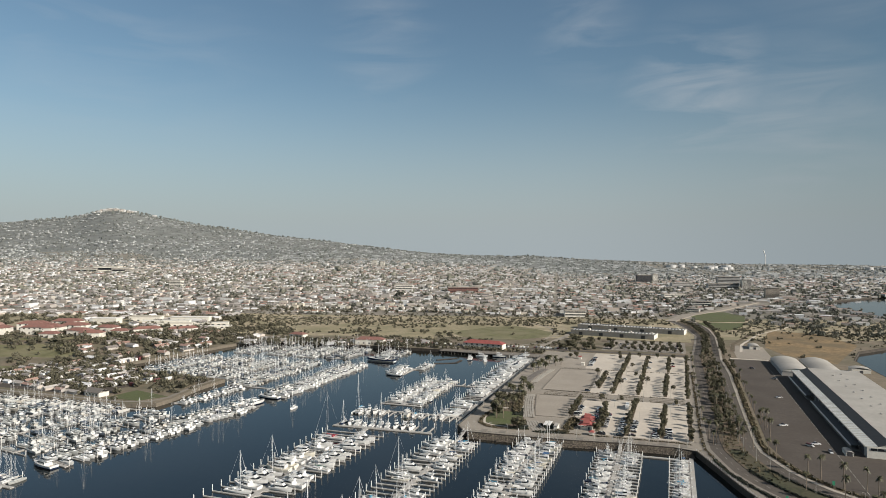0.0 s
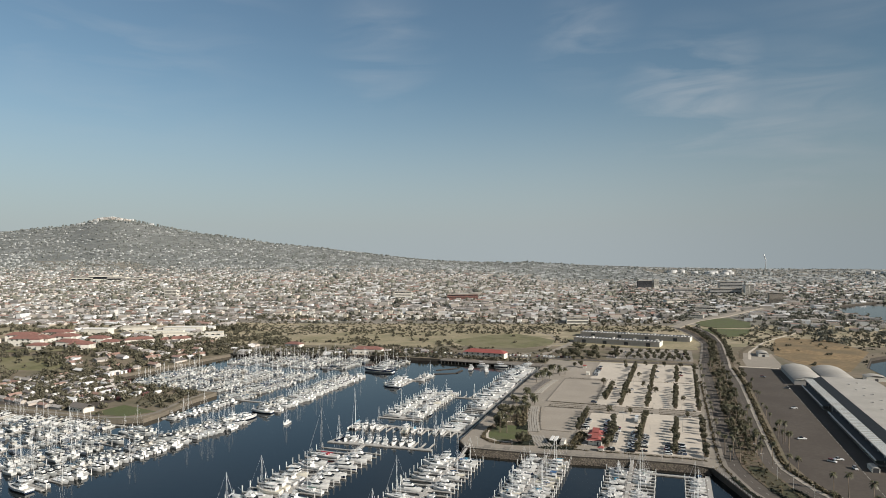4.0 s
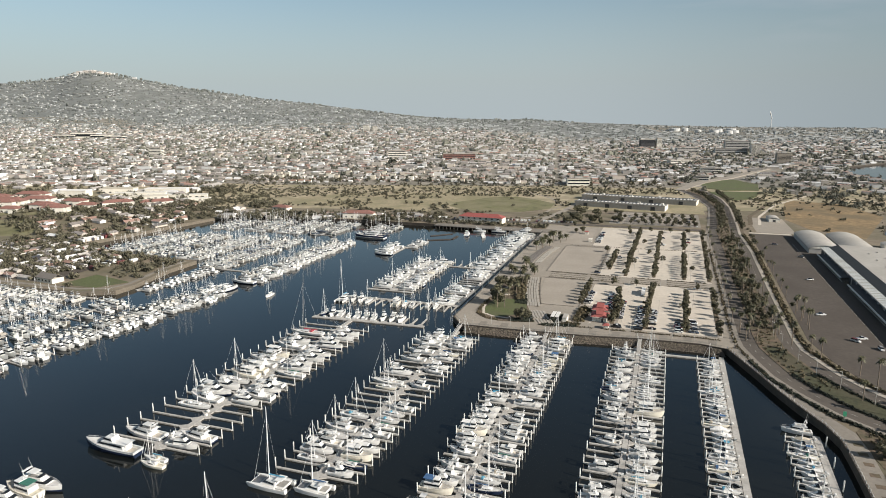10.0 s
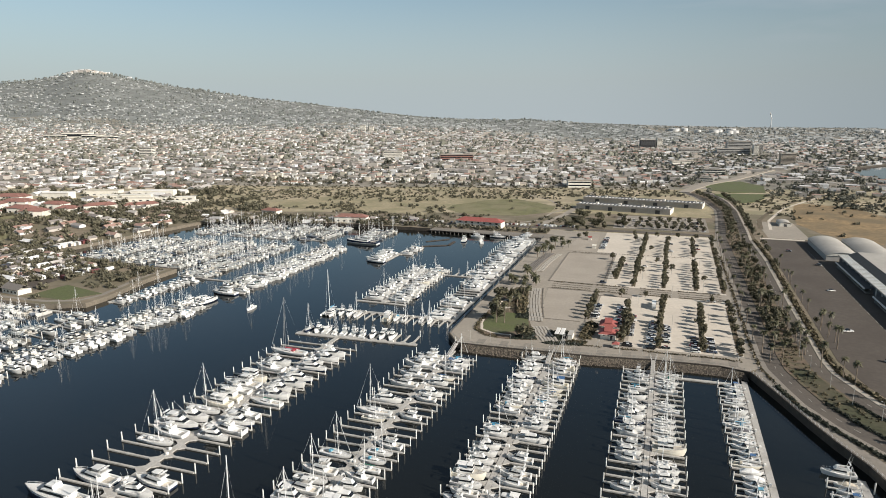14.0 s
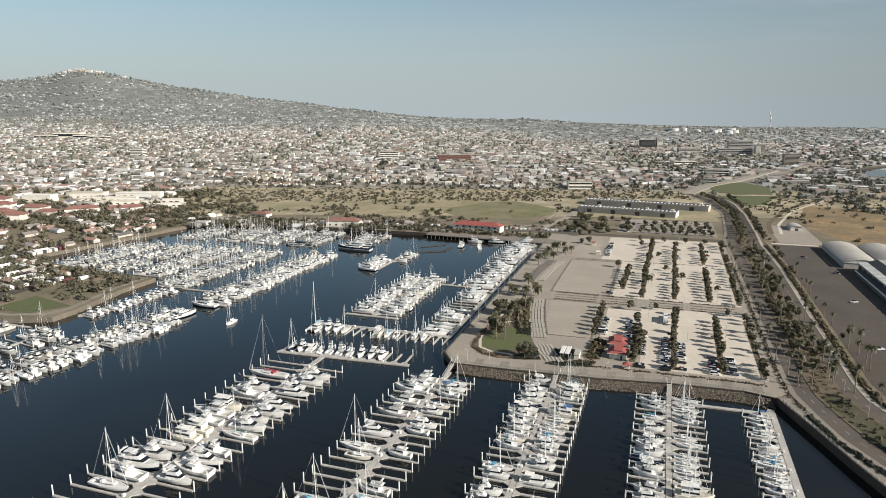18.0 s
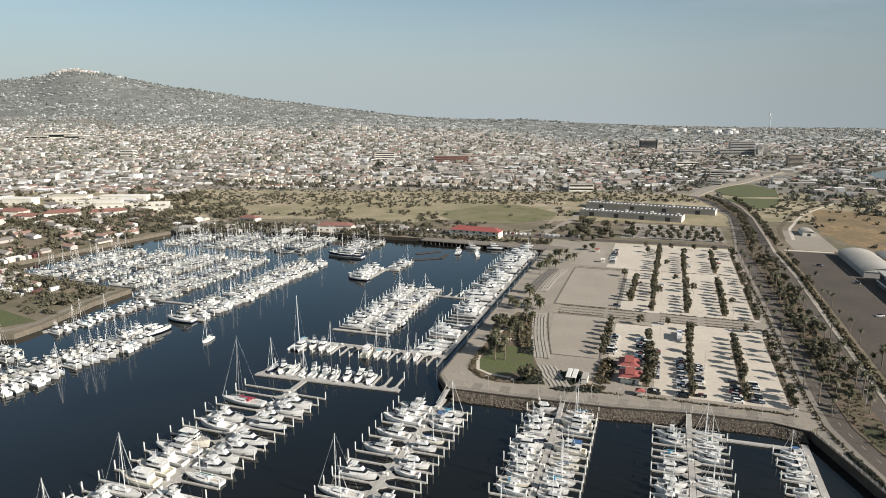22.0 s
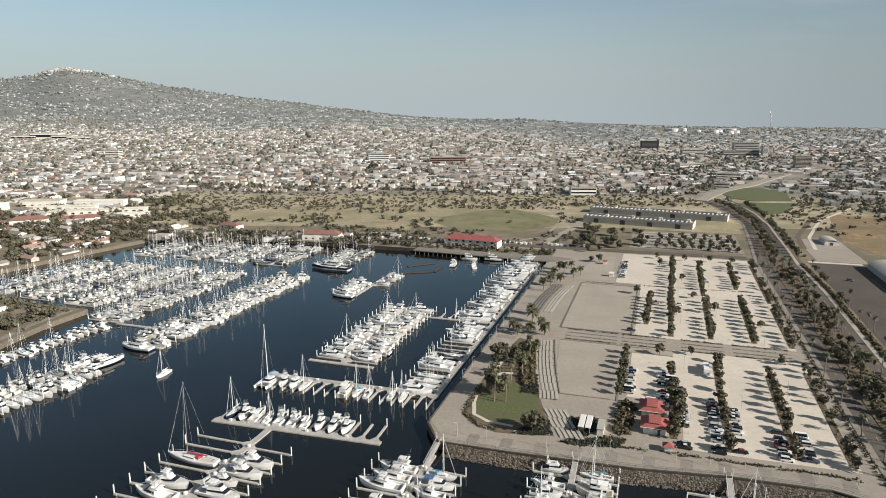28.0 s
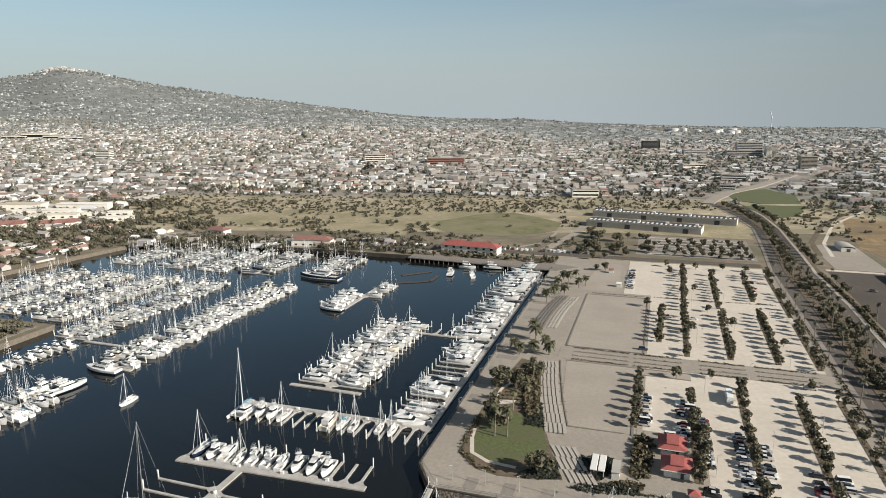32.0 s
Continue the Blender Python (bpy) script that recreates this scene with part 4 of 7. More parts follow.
def pick(slip, sail=0.35, fish=0.2):
    """A boat that suits a slip of that length."""
    r = rr.random()
    fit_ = lambda d: d[min(d, key=lambda L: abs(L - slip * rr.uniform(0.74, 0.97)))]
    if r < sail:
        q = rr.random()
        if 9 < slip < 15 and q < 0.08:
            return SAIL_NAVY
        if 9 < slip < 15 and q < 0.2:
            return SAIL_BLUE
        if q < 0.35:
            return SAIL_CREAM
        return fit_(SAILS)
    if r < sail + fish and slip > 9.5:
        return fit_(FISHERS)
    if slip < 10.5:
        return fit_(CRUISERS) if r < 0.82 else fit_(COVERED)
    if r > 0.95:
        return fit_(TRAWLERS)
    if r > 0.88 and slip < 15:
        return YACHT_OPEN
    return fit_(YACHTS)


# ---- docks ----
def piling_mesh(h=3.4, r=0.24):
    bm = rod(bmesh.new(), (0, 0, -3.5), (0, 0, h), r, r, n=8)
    rod(bm, (0, 0, h), (0, 0, h + 0.45), r * 1.12, 0.03, n=8)
    return bm


PILING = mesh_of("piling", piling_mesh(), PILE)
bm = box(bmesh.new(), -0.55, 0.55, -0.35, 0.35, 0, 0.75)
wedge(bm, -0.6, 0.6, 0.4, 0.4, 0.75, 0.92, 0.1, 0.1, 0.12)
DOCKBOX = mesh_of("dock_box", bm, BOXW)


BIGBOX = mesh_of("transformer_box", wedge(bmesh.new(), -1.0, 1.0, 0.7, 0.7, 0, 1.7, 0.06, 0.06, 0.05), BOXW)


def plank_mesh(L, w, z1=0.55):
    bm = box(bmesh.new(), 0, L, -w / 2, w / 2, 0.06, z1)
    return bm


def dock_line(org, ang, length, width, sides, label="long floating concrete dock with finger piers and white pilings", boats=True, zdeck=0.55, surface=None):
    """A floating dock from org along ang (degrees). sides: (sign, finger length, spacing, first, last, boat pick (sail, fish), empties, chance)."""
    root = tagged(new("floating_dock"), label, "dock", "docks of the marina")
    M = pose(org[0], org[1], 0, 0, 0, ang)
    root.matrix_world = M
    bm = plank_mesh(length, width, zdeck)
    part("walkway", bm, surface or DOCK, root)
    for sign, flen, gap, first, last, mix, empt, chance in sides:
        fm = bmesh.new()
        y0, y1 = (width / 2 + 0.16, width / 2 + flen)
        box(fm, -0.45, 0.45, min(sign * y0, sign * y1), max(sign * y0, sign * y1), 0.06, zdeck - 0.02)
        for s in (-1, 1):
            vs = [fm.verts.new(p) for p in ((s * 0.45, sign * y0, zdeck - 0.02), (s * 2.0, sign * y0, zdeck - 0.02), (s * 0.45, sign * (y0 + 2.2), zdeck - 0.02),
                                            (s * 0.45, sign * y0, 0.06), (s * 2.0, sign * y0, 0.06), (s * 0.45, sign * (y0 + 2.2), 0.06))]
            for f in ((0, 1, 2), (3, 5, 4), (0, 3, 4, 1), (1, 4, 5, 2)):
                fm.faces.new([vs[i] for i in f])
        fme = mesh_of("finger", fm, DOCK)
        n = int((last - first) / gap)
        if gap > 20:
            for i in range(8):
                ob = new("transformer_box", BIGBOX)
                ob.parent, ob.location = root, (112 + i * 18, 1.1 if i % 2 else -1.1, zdeck)
        for i in range(n + 1):
            x = first + i * gap
            ob = new("finger_pier", fme)
            ob.parent, ob.location = root, (x, 0, 0)
            if flen > 12.6 or i % 2 == 0:
                ob = new("piling", PILING)
                ob.parent, ob.location = root, (x + 0.3, sign * (y1 + 0.3), rr.uniform(-0.3, 0.3))
            if i % 3 == 1:
                ob = new("dock_box", DOCKBOX)
                ob.parent, ob.location = root, (x, sign * (width / 2 - 0.5), zdeck)
            if i < n and boats:
                ch = chance
                for lo, hi, c in empt:
                    if lo <= x <= hi:
                        ch = c
                if rr.random() < ch:
                    kind = pick(flen * (0.88 if flen < 14 else 1.02), *mix)
                    Lb = float(kind.parts[0][1].vertices[0].co.x) * -2
                    out = width / 2 + 0.7 + max(Lb, 6) / 2
                    p = M @ Vector((x + gap / 2, sign * out, 0))
                    head = ang + (90 if sign > 0 else -90) + (180 if rr.random() < 0.45 else 0)
                    moor(kind, (p.x, p.y), head)
    return root


AV = 90 - 15.5
E1 = (0.12, 0.28)
# main docks, from their outer ends towards the shore; sign +1 is the west side
dock_line(site(-189, 219), AV, 159, 2.6, [(1, 22, 6.8, 4, 153, (0.06, 0.62), [(8, 34, 0.25), (72, 100, 0.6), (119, 134, 0)], 0.9), (-1, 17, 6.5, 2, 148, (0.12, 0.5), [(14, 36, 0.4), (84, 110, 0.6)], 0.85)])
dock_line(site(-121.5, 220), AV, 160, 2.2, [(1, 16, 5.9, 3, 155, (0.25, 0.15), [(12, 28, 0.9), (48, 92, 0.25), (92, 130, 0.6)], 0.8), (-1, 13.5, 5.9, 3, 155, (0.45, 0.1), [(58, 110, 0.45)], 0.88)])
dock_line(site(-71.8, 222), AV, 172, 2.0, [(1, 12.5, 5.2, 3, 167, (0.2, 0.3), [(70, 100, 0.5)], 0.84), (-1, 13.5, 5.2, 3, 167, (0.45, 0.12), [(40, 85, 0.45)], 0.85)])
dock_line(site(-22.5, 220), AV, 172, 2.0, [(1, 12.0, 4.9, 2, 167, (0.12, 0.25), [(24, 78, 0.35)], 0.85), (-1, 12.0, 4.9, 2, 167, (0.5, 0.08), [], 0.85)])
dock_line(site(17.7, 223), AV, 162, 2.4, [(1, 10.5, 4.4, 2, 160, (0.35, 0.1), [(4, 12, 0.3)], 0.88)])
dock_line(site(42.4, 170), AV - 1.7, 139, 2.6, [(1, 10.0, 4.3, 2, 136, (0.15, 0.15), [], 0.94)])
dock_line(site(-21, 379.5), -15.5 + 1.5, 38, 2.0, [], "floating walkway along the rock bank", zdeck=0.6)
for i in range(9):
    ob = tagged(new("mooring_pile", PILING), "tall white mooring pile beside the dock", "piling", "mooring piles")
    ob.location = (*site(44.9 + i * 0.46, 178 + i * 15.5), 0.6)
# cross docks at the shore end
dock_line(site(-215, 378), -15.5 + 3.0, 72, 2.6, [(1, 12, 5.6, 2, 70, (0.35, 0.3), [(56, 72, 0.2)], 0.85)])
dock_line(site(-217, 425.5), -15.5 + 1.5, 78, 2.6, [(-1, 13, 5.2, 2, 80, (0.5, 0.3), [(0, 20, 0.97), (66, 82, 0.1)], 0.55)])
# island dock
dock_line(site(-193, 448), AV, 98, 2.6, [(1, 15, 5.6, 4, 96, (0.15, 0.3), [], 0.95), (-1, 15, 5.6, 4, 96, (0.2, 0.25), [], 0.93)])
dock_line(site(-211, 447), -15.5, 35, 2.2, [])
dock_line(site(-192, 529), -15.5, 52, 2.0, [(1, 9, 6, 22, 48, (0.3, 0.1), [], 0.5)])
_near_pick = pick


def pick(slip, sail=0.35, fish=0.2):
    """A boat for the far rows, with fewer parts."""
    r = rr.random()
    if r < sail:
        return FAR_SAILS[rr.choice((10, 11.5, 13))]
    if r < sail + fish * 0.6:
        return FISHERS[min(FISHERS, key=lambda L: abs(L - slip * 0.85))]
    return PLAIN[min(PLAIN, key=lambda L: abs(L - slip * rr.uniform(0.85, 1.12)))]


# dock along the quay
dock_line(site(-137, 424), AV, 278, 2.8, [(1, 16.5, 5.6, 2, 100, (0.25, 0.3), [(40, 60, 0.6)], 0.9), (1, 22, 6.8, 106, 176, (0.1, 0.3), [(106, 124, 0.4)], 0.8), (1, 25, 7.6, 182, 274, (0.04, 0.15), [(196, 204, 0.2)], 0.9)])
# mid-basin dock
dock_line(site(-240, 556), AV, 68, 2.4, [(1, 15, 6.2, 2, 34, (0.1, 0.4), [], 0.95), (-1, 11, 6.2, 30, 66, (0.1, 0.4), [], 0.9)])
dock_line(site(-233, 624), 14, 24, 2.6, [], "dark timber float in the middle of the basin", surface=TARRED)
dock_line(site(-211, 636), AV, 18, 2.6, [], "dark timber float in the middle of the basin", surface=TARRED)
dock_line(site(-237, 646), 30, 25, 2.2, [], "dark timber float in the middle of the basin", surface=TARRED)
_far_pick, pick = pick, _near_pick
# near group of docks
dock_line(site(-330, 139.5), -15.5 + 2, 250, 4.0, [(1, 3.2, 26, 20, 240, E1, [], 0.0)])
dock_line(site(-219.5, 145), AV, 36, 3.0, [(-1, 20, 7.3, 5.8, 35.2, (0.0, 0.35), [], 1.0)])
dock_line(site(-152, 146.5), AV, 36.5, 2.8, [(1, 12.5, 7.3, 5.7, 35.1, (0.25, 0.3), [], 0.95), (-1, 18.5, 12.1, 6.2, 31, (0.0, 0.2), [], 1.0)])
dock_line(site(-89.5, 147), AV, 39, 2.8, [(1, 14, 6.6, 7.4, 41, (0.0, 0.2), [(0, 32, 0.0)], 1.0), (-1, 14, 5.3, 2, 36, (0.2, 0.2), [(0, 5, 0), (12, 14, 0)], 0.9)])
dock_line(site(-40, 158), AV, 31, 2.6, [(1, 11.5, 5.2, 2, 31, (0.65, 0.1), [], 0.9), (-1, 11.5, 5.2, 2, 31, (0.65, 0.1), [], 0.9)])
dock_line(site(3, 165), AV, 26, 2.6, [(1, 11, 5.0, 2, 22, (0.5, 0.2), [], 0.8), (-1, 11, 5.0, 2, 22, (0.5, 0.2), [], 0.8)])

# boats on the dock ends and in the fairway
moor(FLAGSHIP, site(-203.5, 213.5), 180 - 15.5, 0)
moor(SAILS[10], site(-183, 213), 180 - 15.5)
moor(SAIL_CREAM, site(-181, 209.5), 180 - 15.5)
moor(CATS[15], site(-134, 213), 180 - 15.5, 0)
moor(CATS[13], site(-118.5, 215), 180 - 15.5, 0)
moor(TRAWLERS[12], site(-80, 217), 180 - 15.5)
moor(CATS[13], site(-66, 214.5), -15.5)
moor(CATS[13], site(-31, 214.5), 180 - 15.5)
moor(SAILS[11.5], site(-16, 217), -15.5)
moor(SAILS[13], site(11, 219.5), 180 - 15.5)
moor(YACHTS[11], site(40, 311), 180 - 15.5)
moor(CATS[13], site(-139, 187.5), -15.5)
moor(YACHT_OPEN, site(-3.5, 193.2), 180 - 15.5)
moor(SAILS[13], site(9.5, 193), -15.5)
moor(RACER, site(-202.6, 350.5), 180 - 15.5, 0)
moor(CATS[15], site(-214.5, 417), 255, 0)
moor(YACHTS[19], site(-207, 187), -15.5)
moor(TRAWLERS[15], site(-209, 182), 180 - 15.5)
moor(YACHTS[19], west(-357, 204), 180 - 23)
moor(YACHTS[19], site(-305, 432.5), 180 - 15.5)
moor(SAILS[10], site(-267, 409), 258, 0)
moor(SHIP, site(-292.5, 621), 180 - 15.5, 0)
moor(YACHTS[16], west(-354, 369), 60)
moor(FISHERS[16], west(-364, 364), 60)
moor(YACHTS[16], site(-247, 553), 180 - 15.5)
moor(YACHTS[16], site(-203, 662), 80)
moor(YACHTS[13.5], site(-196, 684), -20)
moor(FISHERS[13], site(-186, 660), 100)
moor(YACHTS[16], site(-176, 688), -15)

# west basin
AW = 90 - 23.0
WF, WM = (0.5, 0.14), (0.3, 0.25)


FARB = Bulk()
FAR_MATS = []
CANVAS_FAR = mat("far_boat_canvas", (0.5, 0.5, 0.5), 0.85, var=0.1, scale=2, island=1,
                 palette=[(0.6, 0.6, 0.58), (0.62, 0.61, 0.59), (0.08, 0.14, 0.25), (0.6, 0.59, 0.56), (0.42, 0.38, 0.32), (0.64, 0.63, 0.61), (0.12, 0.28, 0.38), (0.56, 0.55, 0.52), (0.3, 0.31, 0.3), (0.55, 0.54, 0.51)])


def melt(kind, m):
    """Puts a boat of the packed west rows into their one joined mesh."""
    mm = np.array(m)
    for _, me_, _, _ in kind.parts:
        co = np.empty(len(me_.vertices) * 3)
        me_.vertices.foreach_get("co", co)
        co = co.reshape(-1, 3) @ mm[:3, :3].T + mm[:3, 3]
        ma = {CANVAS: CANVAS_FAR, GEL: GELF}.get(me_.materials[0], me_.materials[0])
        if ma not in FAR_MATS:
            FAR_MATS.append(ma)
        FARB.add(co, [tuple(p.vertices) for p in me_.polygons], [FAR_MATS.index(ma)] * len(me_.polygons))


def far_row(org, ang, n, mix, gap=4.5, slip=12, things=False, full=0.95, head=False):
    """A dock of the west basin, packed with boats; those beside the fairway are things of their own."""
    root = tagged(new("floating_dock"), "floating dock packed with sailing boats", "dock", "docks of the marina")
    M = pose(org[0], org[1], 0, 0, 0, ang)
    root.matrix_world = M
    part("walkway", plank_mesh(n, 2.2), DOCK, root)
    if head:
        part("head_float", box(bmesh.new(), -2.2, -0.05, -13, 13, 0.06, 0.53), DOCK, root)
    fb, pbm = bmesh.new(), bmesh.new()
    for sign in (-1, 1):
        for i in range(int((n - 2) / gap)):
            x = 1 + i * gap
            if i % 2 == 0:
                box(fb, x - 0.5, x + 0.5, min(sign * 1.2, sign * slip), max(sign * 1.2, sign * slip), 0.06, 0.5)
                rod(pbm, (x, sign * (slip + 0.4), -3), (x, sign * (slip + 0.4), 3.6), 0.24, n=6)
            if rr.random() < full:
                kind = pick(slip, *mix)
                Lb = float(kind.parts[0][1].vertices[0].co.x) * -2
                p = M @ Vector((x + gap / 2, sign * (2.2 + max(Lb, 6) / 2), 0))
                turn = ang + (90 if sign > 0 else -90) + (180 if rr.random() < 0.45 else 0)
                if things and sign < 0:
                    moor(kind, (p.x, p.y), turn)
                else:
                    melt(kind, pose(p.x, p.y, 0, rr.uniform(-1.5, 1.5), 0, turn + rr.uniform(-2, 2)))
    tagged(part("finger_piers", fb, DOCK, root), kind="stuff")
    tagged(part("pilings", pbm, PILE, root), kind="stuff")


pick = _far_pick
# south rows, square to the west basin's own grid
for a, b0, b1, mix, *own in ((-357, 210, 364, WM, True), (-397, 209, 318, WF), (-436, 208, 297, WF), (-475, 212, 291, WF), (-514, 220, 285, WF), (-553, 234, 279, WF)):
    far_row(west(a, b0), AW, b1 - b0, mix, 4.25, things=bool(own), full=0.92 if own else 0.72, head=bool(own))
# north rows, in line with the main docks
for u, v0, v1, mix, *own in ((-305, 438, 592, WM, True), (-358, 462, 588, WF), (-399, 482, 588, WF), (-440, 484, 586, WF), (-481, 486, 584, WF)):
    far_row(site(u, v0), AV, v1 - v0, mix, 4.1, things=bool(own), full=0.94, head=bool(own))
for u, v0, v1 in ((-296, 628, 690), (-346, 616, 692), (-384, 613, 688), (-424, 612, 682), (-467, 612, 674)):
    far_row(site(u, v0), AV, v1 - v0, WF, 4.4, full=0.85)
dock_line(west(-413, 340), AW, 72, 2.2, [(-1, 11, 5, 1, 70, WM, [], 0.95)])
dock_line(site(-347, 461.5), -15.5, 27, 2.0, [])
far_row(site(-362, 219), -15.5, 50, (0.75, 0.1), 5.0)
for i in range(43):
    a_ = -636 + i * 5.0
    p = west(a_, 302.5 + (a_ + 440) * 0.148)
    melt(pick(12, *WM), pose(p[0], p[1], 0, 0, 0, AW + 8 + rr.choice((0, 180))))
dock_line(west(-638, 281), -23 + 8.4, 222, 2.0, [], "floating dock along the stone bank")
FARB.done("moored_boats", FAR_MATS, "hundreds of white sailing and motor boats packed on the west docks", "moored boats")
# ---- paving, lots and streets ----
ROAD_WIDTH = {}


def off_line(line, d):
    """The line set off to its right."""
    out = []
    for i, p in enumerate(line):
        a, b = Vector(line[max(0, i - 1)]), Vector(line[min(len(line) - 1, i + 1)])
        t = (b - a).normalized()
        q = Vector(p) + Vector((t.y, -t.x)) * d * (ROAD_WIDTH.get(p, 1.0) if d > 0 else 1.0)
        out.append((q.x, q.y))
    return out


def strip(name, line, d0, d1, z, material, label, category, drop=0.5):
    """A paved band between two distances to the right of a line."""
    bm = bmesh.new()
    a, b = off_line(line, d0), off_line(line, d1)
    loft(bm, [[(p[0], p[1], z - drop), (p[0], p[1], z), (q[0], q[1], z), (q[0], q[1], z - drop)] for p, q in zip(a, b)])
    return tagged(new(name, mesh_of(name, bm, material)), label, category, kind="structure")


def dashes(name, line, d, w, on, gap, z, label, parent=None):
    bulk = Bulk()
    pts_ = [Vector(p) for p in off_line(line, d)]
    carry = 0.0
    for p, q in zip(pts_, pts_[1:]):
        L = (q - p).length
        t = (q - p) / L
        nn = Vector((-t.y, t.x)) * w / 2
        s = carry
        while s < L:
            e = min(s + on, L)
            c = [p + t * s - nn, p + t * e - nn, p + t * e + nn, p + t * s + nn]
            bulk.add([(k.x, k.y, z) for k in c], [(0, 1, 2, 3)])
            s += on + gap
        carry = s - L
    return bulk.done(name, [PAINTW], label, "road marking", kind="structure")


slab("pavement", [site(-129.8, 399.5), site(-122, 385.6), site(-95, 386.6), site(-52, 389.3), site(-22, 393.8), site(8, 395.3), site(19.4, 391.6), site(28, 400), site(28, 736), site(-131.3, 736)],
     2.5, 3.05, CONC, "pale concrete promenade and plaza paving", "pavement")
slab("parking_lot", [site(-58, 407), site(20, 409), site(21, 735), site(-58, 735)], 2.5, 3.09, LOT, "pale paved parking lot with faint bay lines", "parking lot")
slab("parking_lot_west", quad_site(-75, -58.02, 636, 735), 2.5, 3.09, LOT, "pale paved parking lot beside the small field", "parking lot")
slab("event_field_north", quad_site(-97, -60, 528, 627), 2.5, 3.12, SAND, "flat field of packed grey-brown gravel", "field")
slab("event_field_south", [site(-88.6, 441.5), site(-62, 441), site(-62, 500), site(-38.6, 500), site(-38.6, 507), site(-94.7, 507)], 2.5, 3.12, SAND, "flat field of packed grey-brown gravel with curved edge", "field")
slab("event_field_far", [site(-103, 636), site(-78, 640), site(-80.7, 719), site(-97.7, 717)], 2.5, 3.12, SAND, "small gravel field", "field")
slab("walkway_cross", quad_site(-100, 21, 509, 526), 2.5, 3.11, CONC, "broad pale walkway between the fields", "walkway")
# borders of the fields
for u0, u1, v0, v1 in ((-97.6, -59.4, 527, 528), (-97.6, -59.4, 627, 628), (-98, -97, 527, 628), (-60, -59.2, 527, 628), (-62, -61.2, 441, 500)):
    slab("field_kerb", quad_site(u0, u1, v0, v1), 2.5, 3.3, CONCD, "low grey kerb round the gravel field", "kerb")
# darker bands across the promenade
for i in range(11):
    u = -112 + i * 12.4
    v = float(np.interp(u, [-122, -95, -52, -22, 8, 19], [387, 388, 390.5, 395, 396.5, 393])) + 1
    slab("paving_band", quad_site(u, u + 4.2, v, v + 6.5), 2.5, 3.075, CONCP, "darker band of promenade paving", "paving")
for i in range(12):
    v = 452 + i * 16
    slab("paving_band", quad_site(-128.5, -118, v, v + 5), 2.5, 3.075, CONCP, "darker band of quay paving", "paving")

# streets: the kerb line from the north down to the shore curve
KERB = [site(0, 1110), site(15, 1060), site(28, 1000), site(38, 923), site(36, 870), site(32, 795), site(28, 735), site(28, 650), site(28, 520), site(28, 420), site(29, 398), site(33.5, 379), site(38.5, 361), site(46.5, 344.5), site(58, 327), site(78, 308), site(112, 287), site(170, 266), site(260, 240)]
KERB = KERB[::-1]
# the two carriageways draw together round the bend
for p_, f_ in zip(KERB, (1.0, 0.98, 0.95, 0.92, 0.9, 0.88, 0.86, 0.83, 0.79, 0.77, 0.8, 0.86, 0.8, 0.75, 0.68, 0.66, 0.85, 1.0, 1.0)):
    ROAD_WIDTH[p_] = f_
strip("sidewalk_west", KERB, -2.4, 0, 3.22, CONCP, "pale concrete sidewalk", "sidewalk")
strip("road_west", KERB, 0, 9.5, 3.08, ASPH, "dark asphalt road with dashed lines", "road")
strip("median", KERB, 9.5, 25.5, 3.24, SOIL, "planted median with grass and trees", "median")
strip("median_grass", KERB[:9], 11.5, 24, 3.26, MEDG, "rough dark median grass", "grass")
strip("road_east", KERB, 25.5, 34.5, 3.08, ASPH, "dark asphalt road with dashed lines", "road")
strip("sidewalk_east", KERB, 34.5, 37.5, 3.22, LOTS, "pale concrete sidewalk beside the yard", "sidewalk")
strip("hedge_bed", KERB, 37.5, 41.5, 3.2, SOIL, "planting bed along the yard fence", "planting bed")
dashes("road_marking_west", KERB, 4.8, 0.25, 3, 6, 3.1, "dashed white lane lines")
dashes("road_marking_east", KERB, 30.0, 0.25, 3, 6, 3.1, "dashed white lane lines")
strip("cross_street", [site(-330, 728), site(-130, 742), site(22, 746)], -6, 6, 3.07, ASPH, "asphalt cross street at the head of the basin", "road")
strip("cross_street_verge", [site(-330, 718), site(-130, 733), site(22, 737)], -1.5, 1.5, 3.12, DRYG, "dry grass verge", "verge")
dashes("road_marking_cross", [site(-330, 728), site(-130, 742), site(22, 746)], 0, 0.25, 3, 6, 3.09, "dashed centre line")
slab("yard", [site(62.5, 420), site(66, 640), site(66, 748), site(112, 748), site(112, 412), site(210, 405), site(210, 300), site(122, 312), site(96, 334), site(78, 362), site(68, 390)], 2.5, 3.06, ASPHL, "wide worn asphalt yard with faint lines", "yard")
dashes("yard_marking", [site(98, 330), site(98, 700)], 0, 0.3, 6, 2.5, 3.08, "faint yellowed yard line")
slab("south_lot", [site(64, 150), site(63, 262), site(66, 276), site(74, 284), site(90, 278), site(118, 264), site(118, 150)], 2.5, 3.08, LOTS, "pale paved lot behind a hedge", "parking lot")
slab("corner_bed", [site(61.8, 292), site(63, 285), site(74, 286.5), site(92, 280.5), site(120, 266), site(120, 283), site(112, 286), site(90, 297), site(74, 308), site(64, 318), site(60.5, 312)], 2.5, 3.1, SOIL, "planted bed between road and lot", "planting bed")
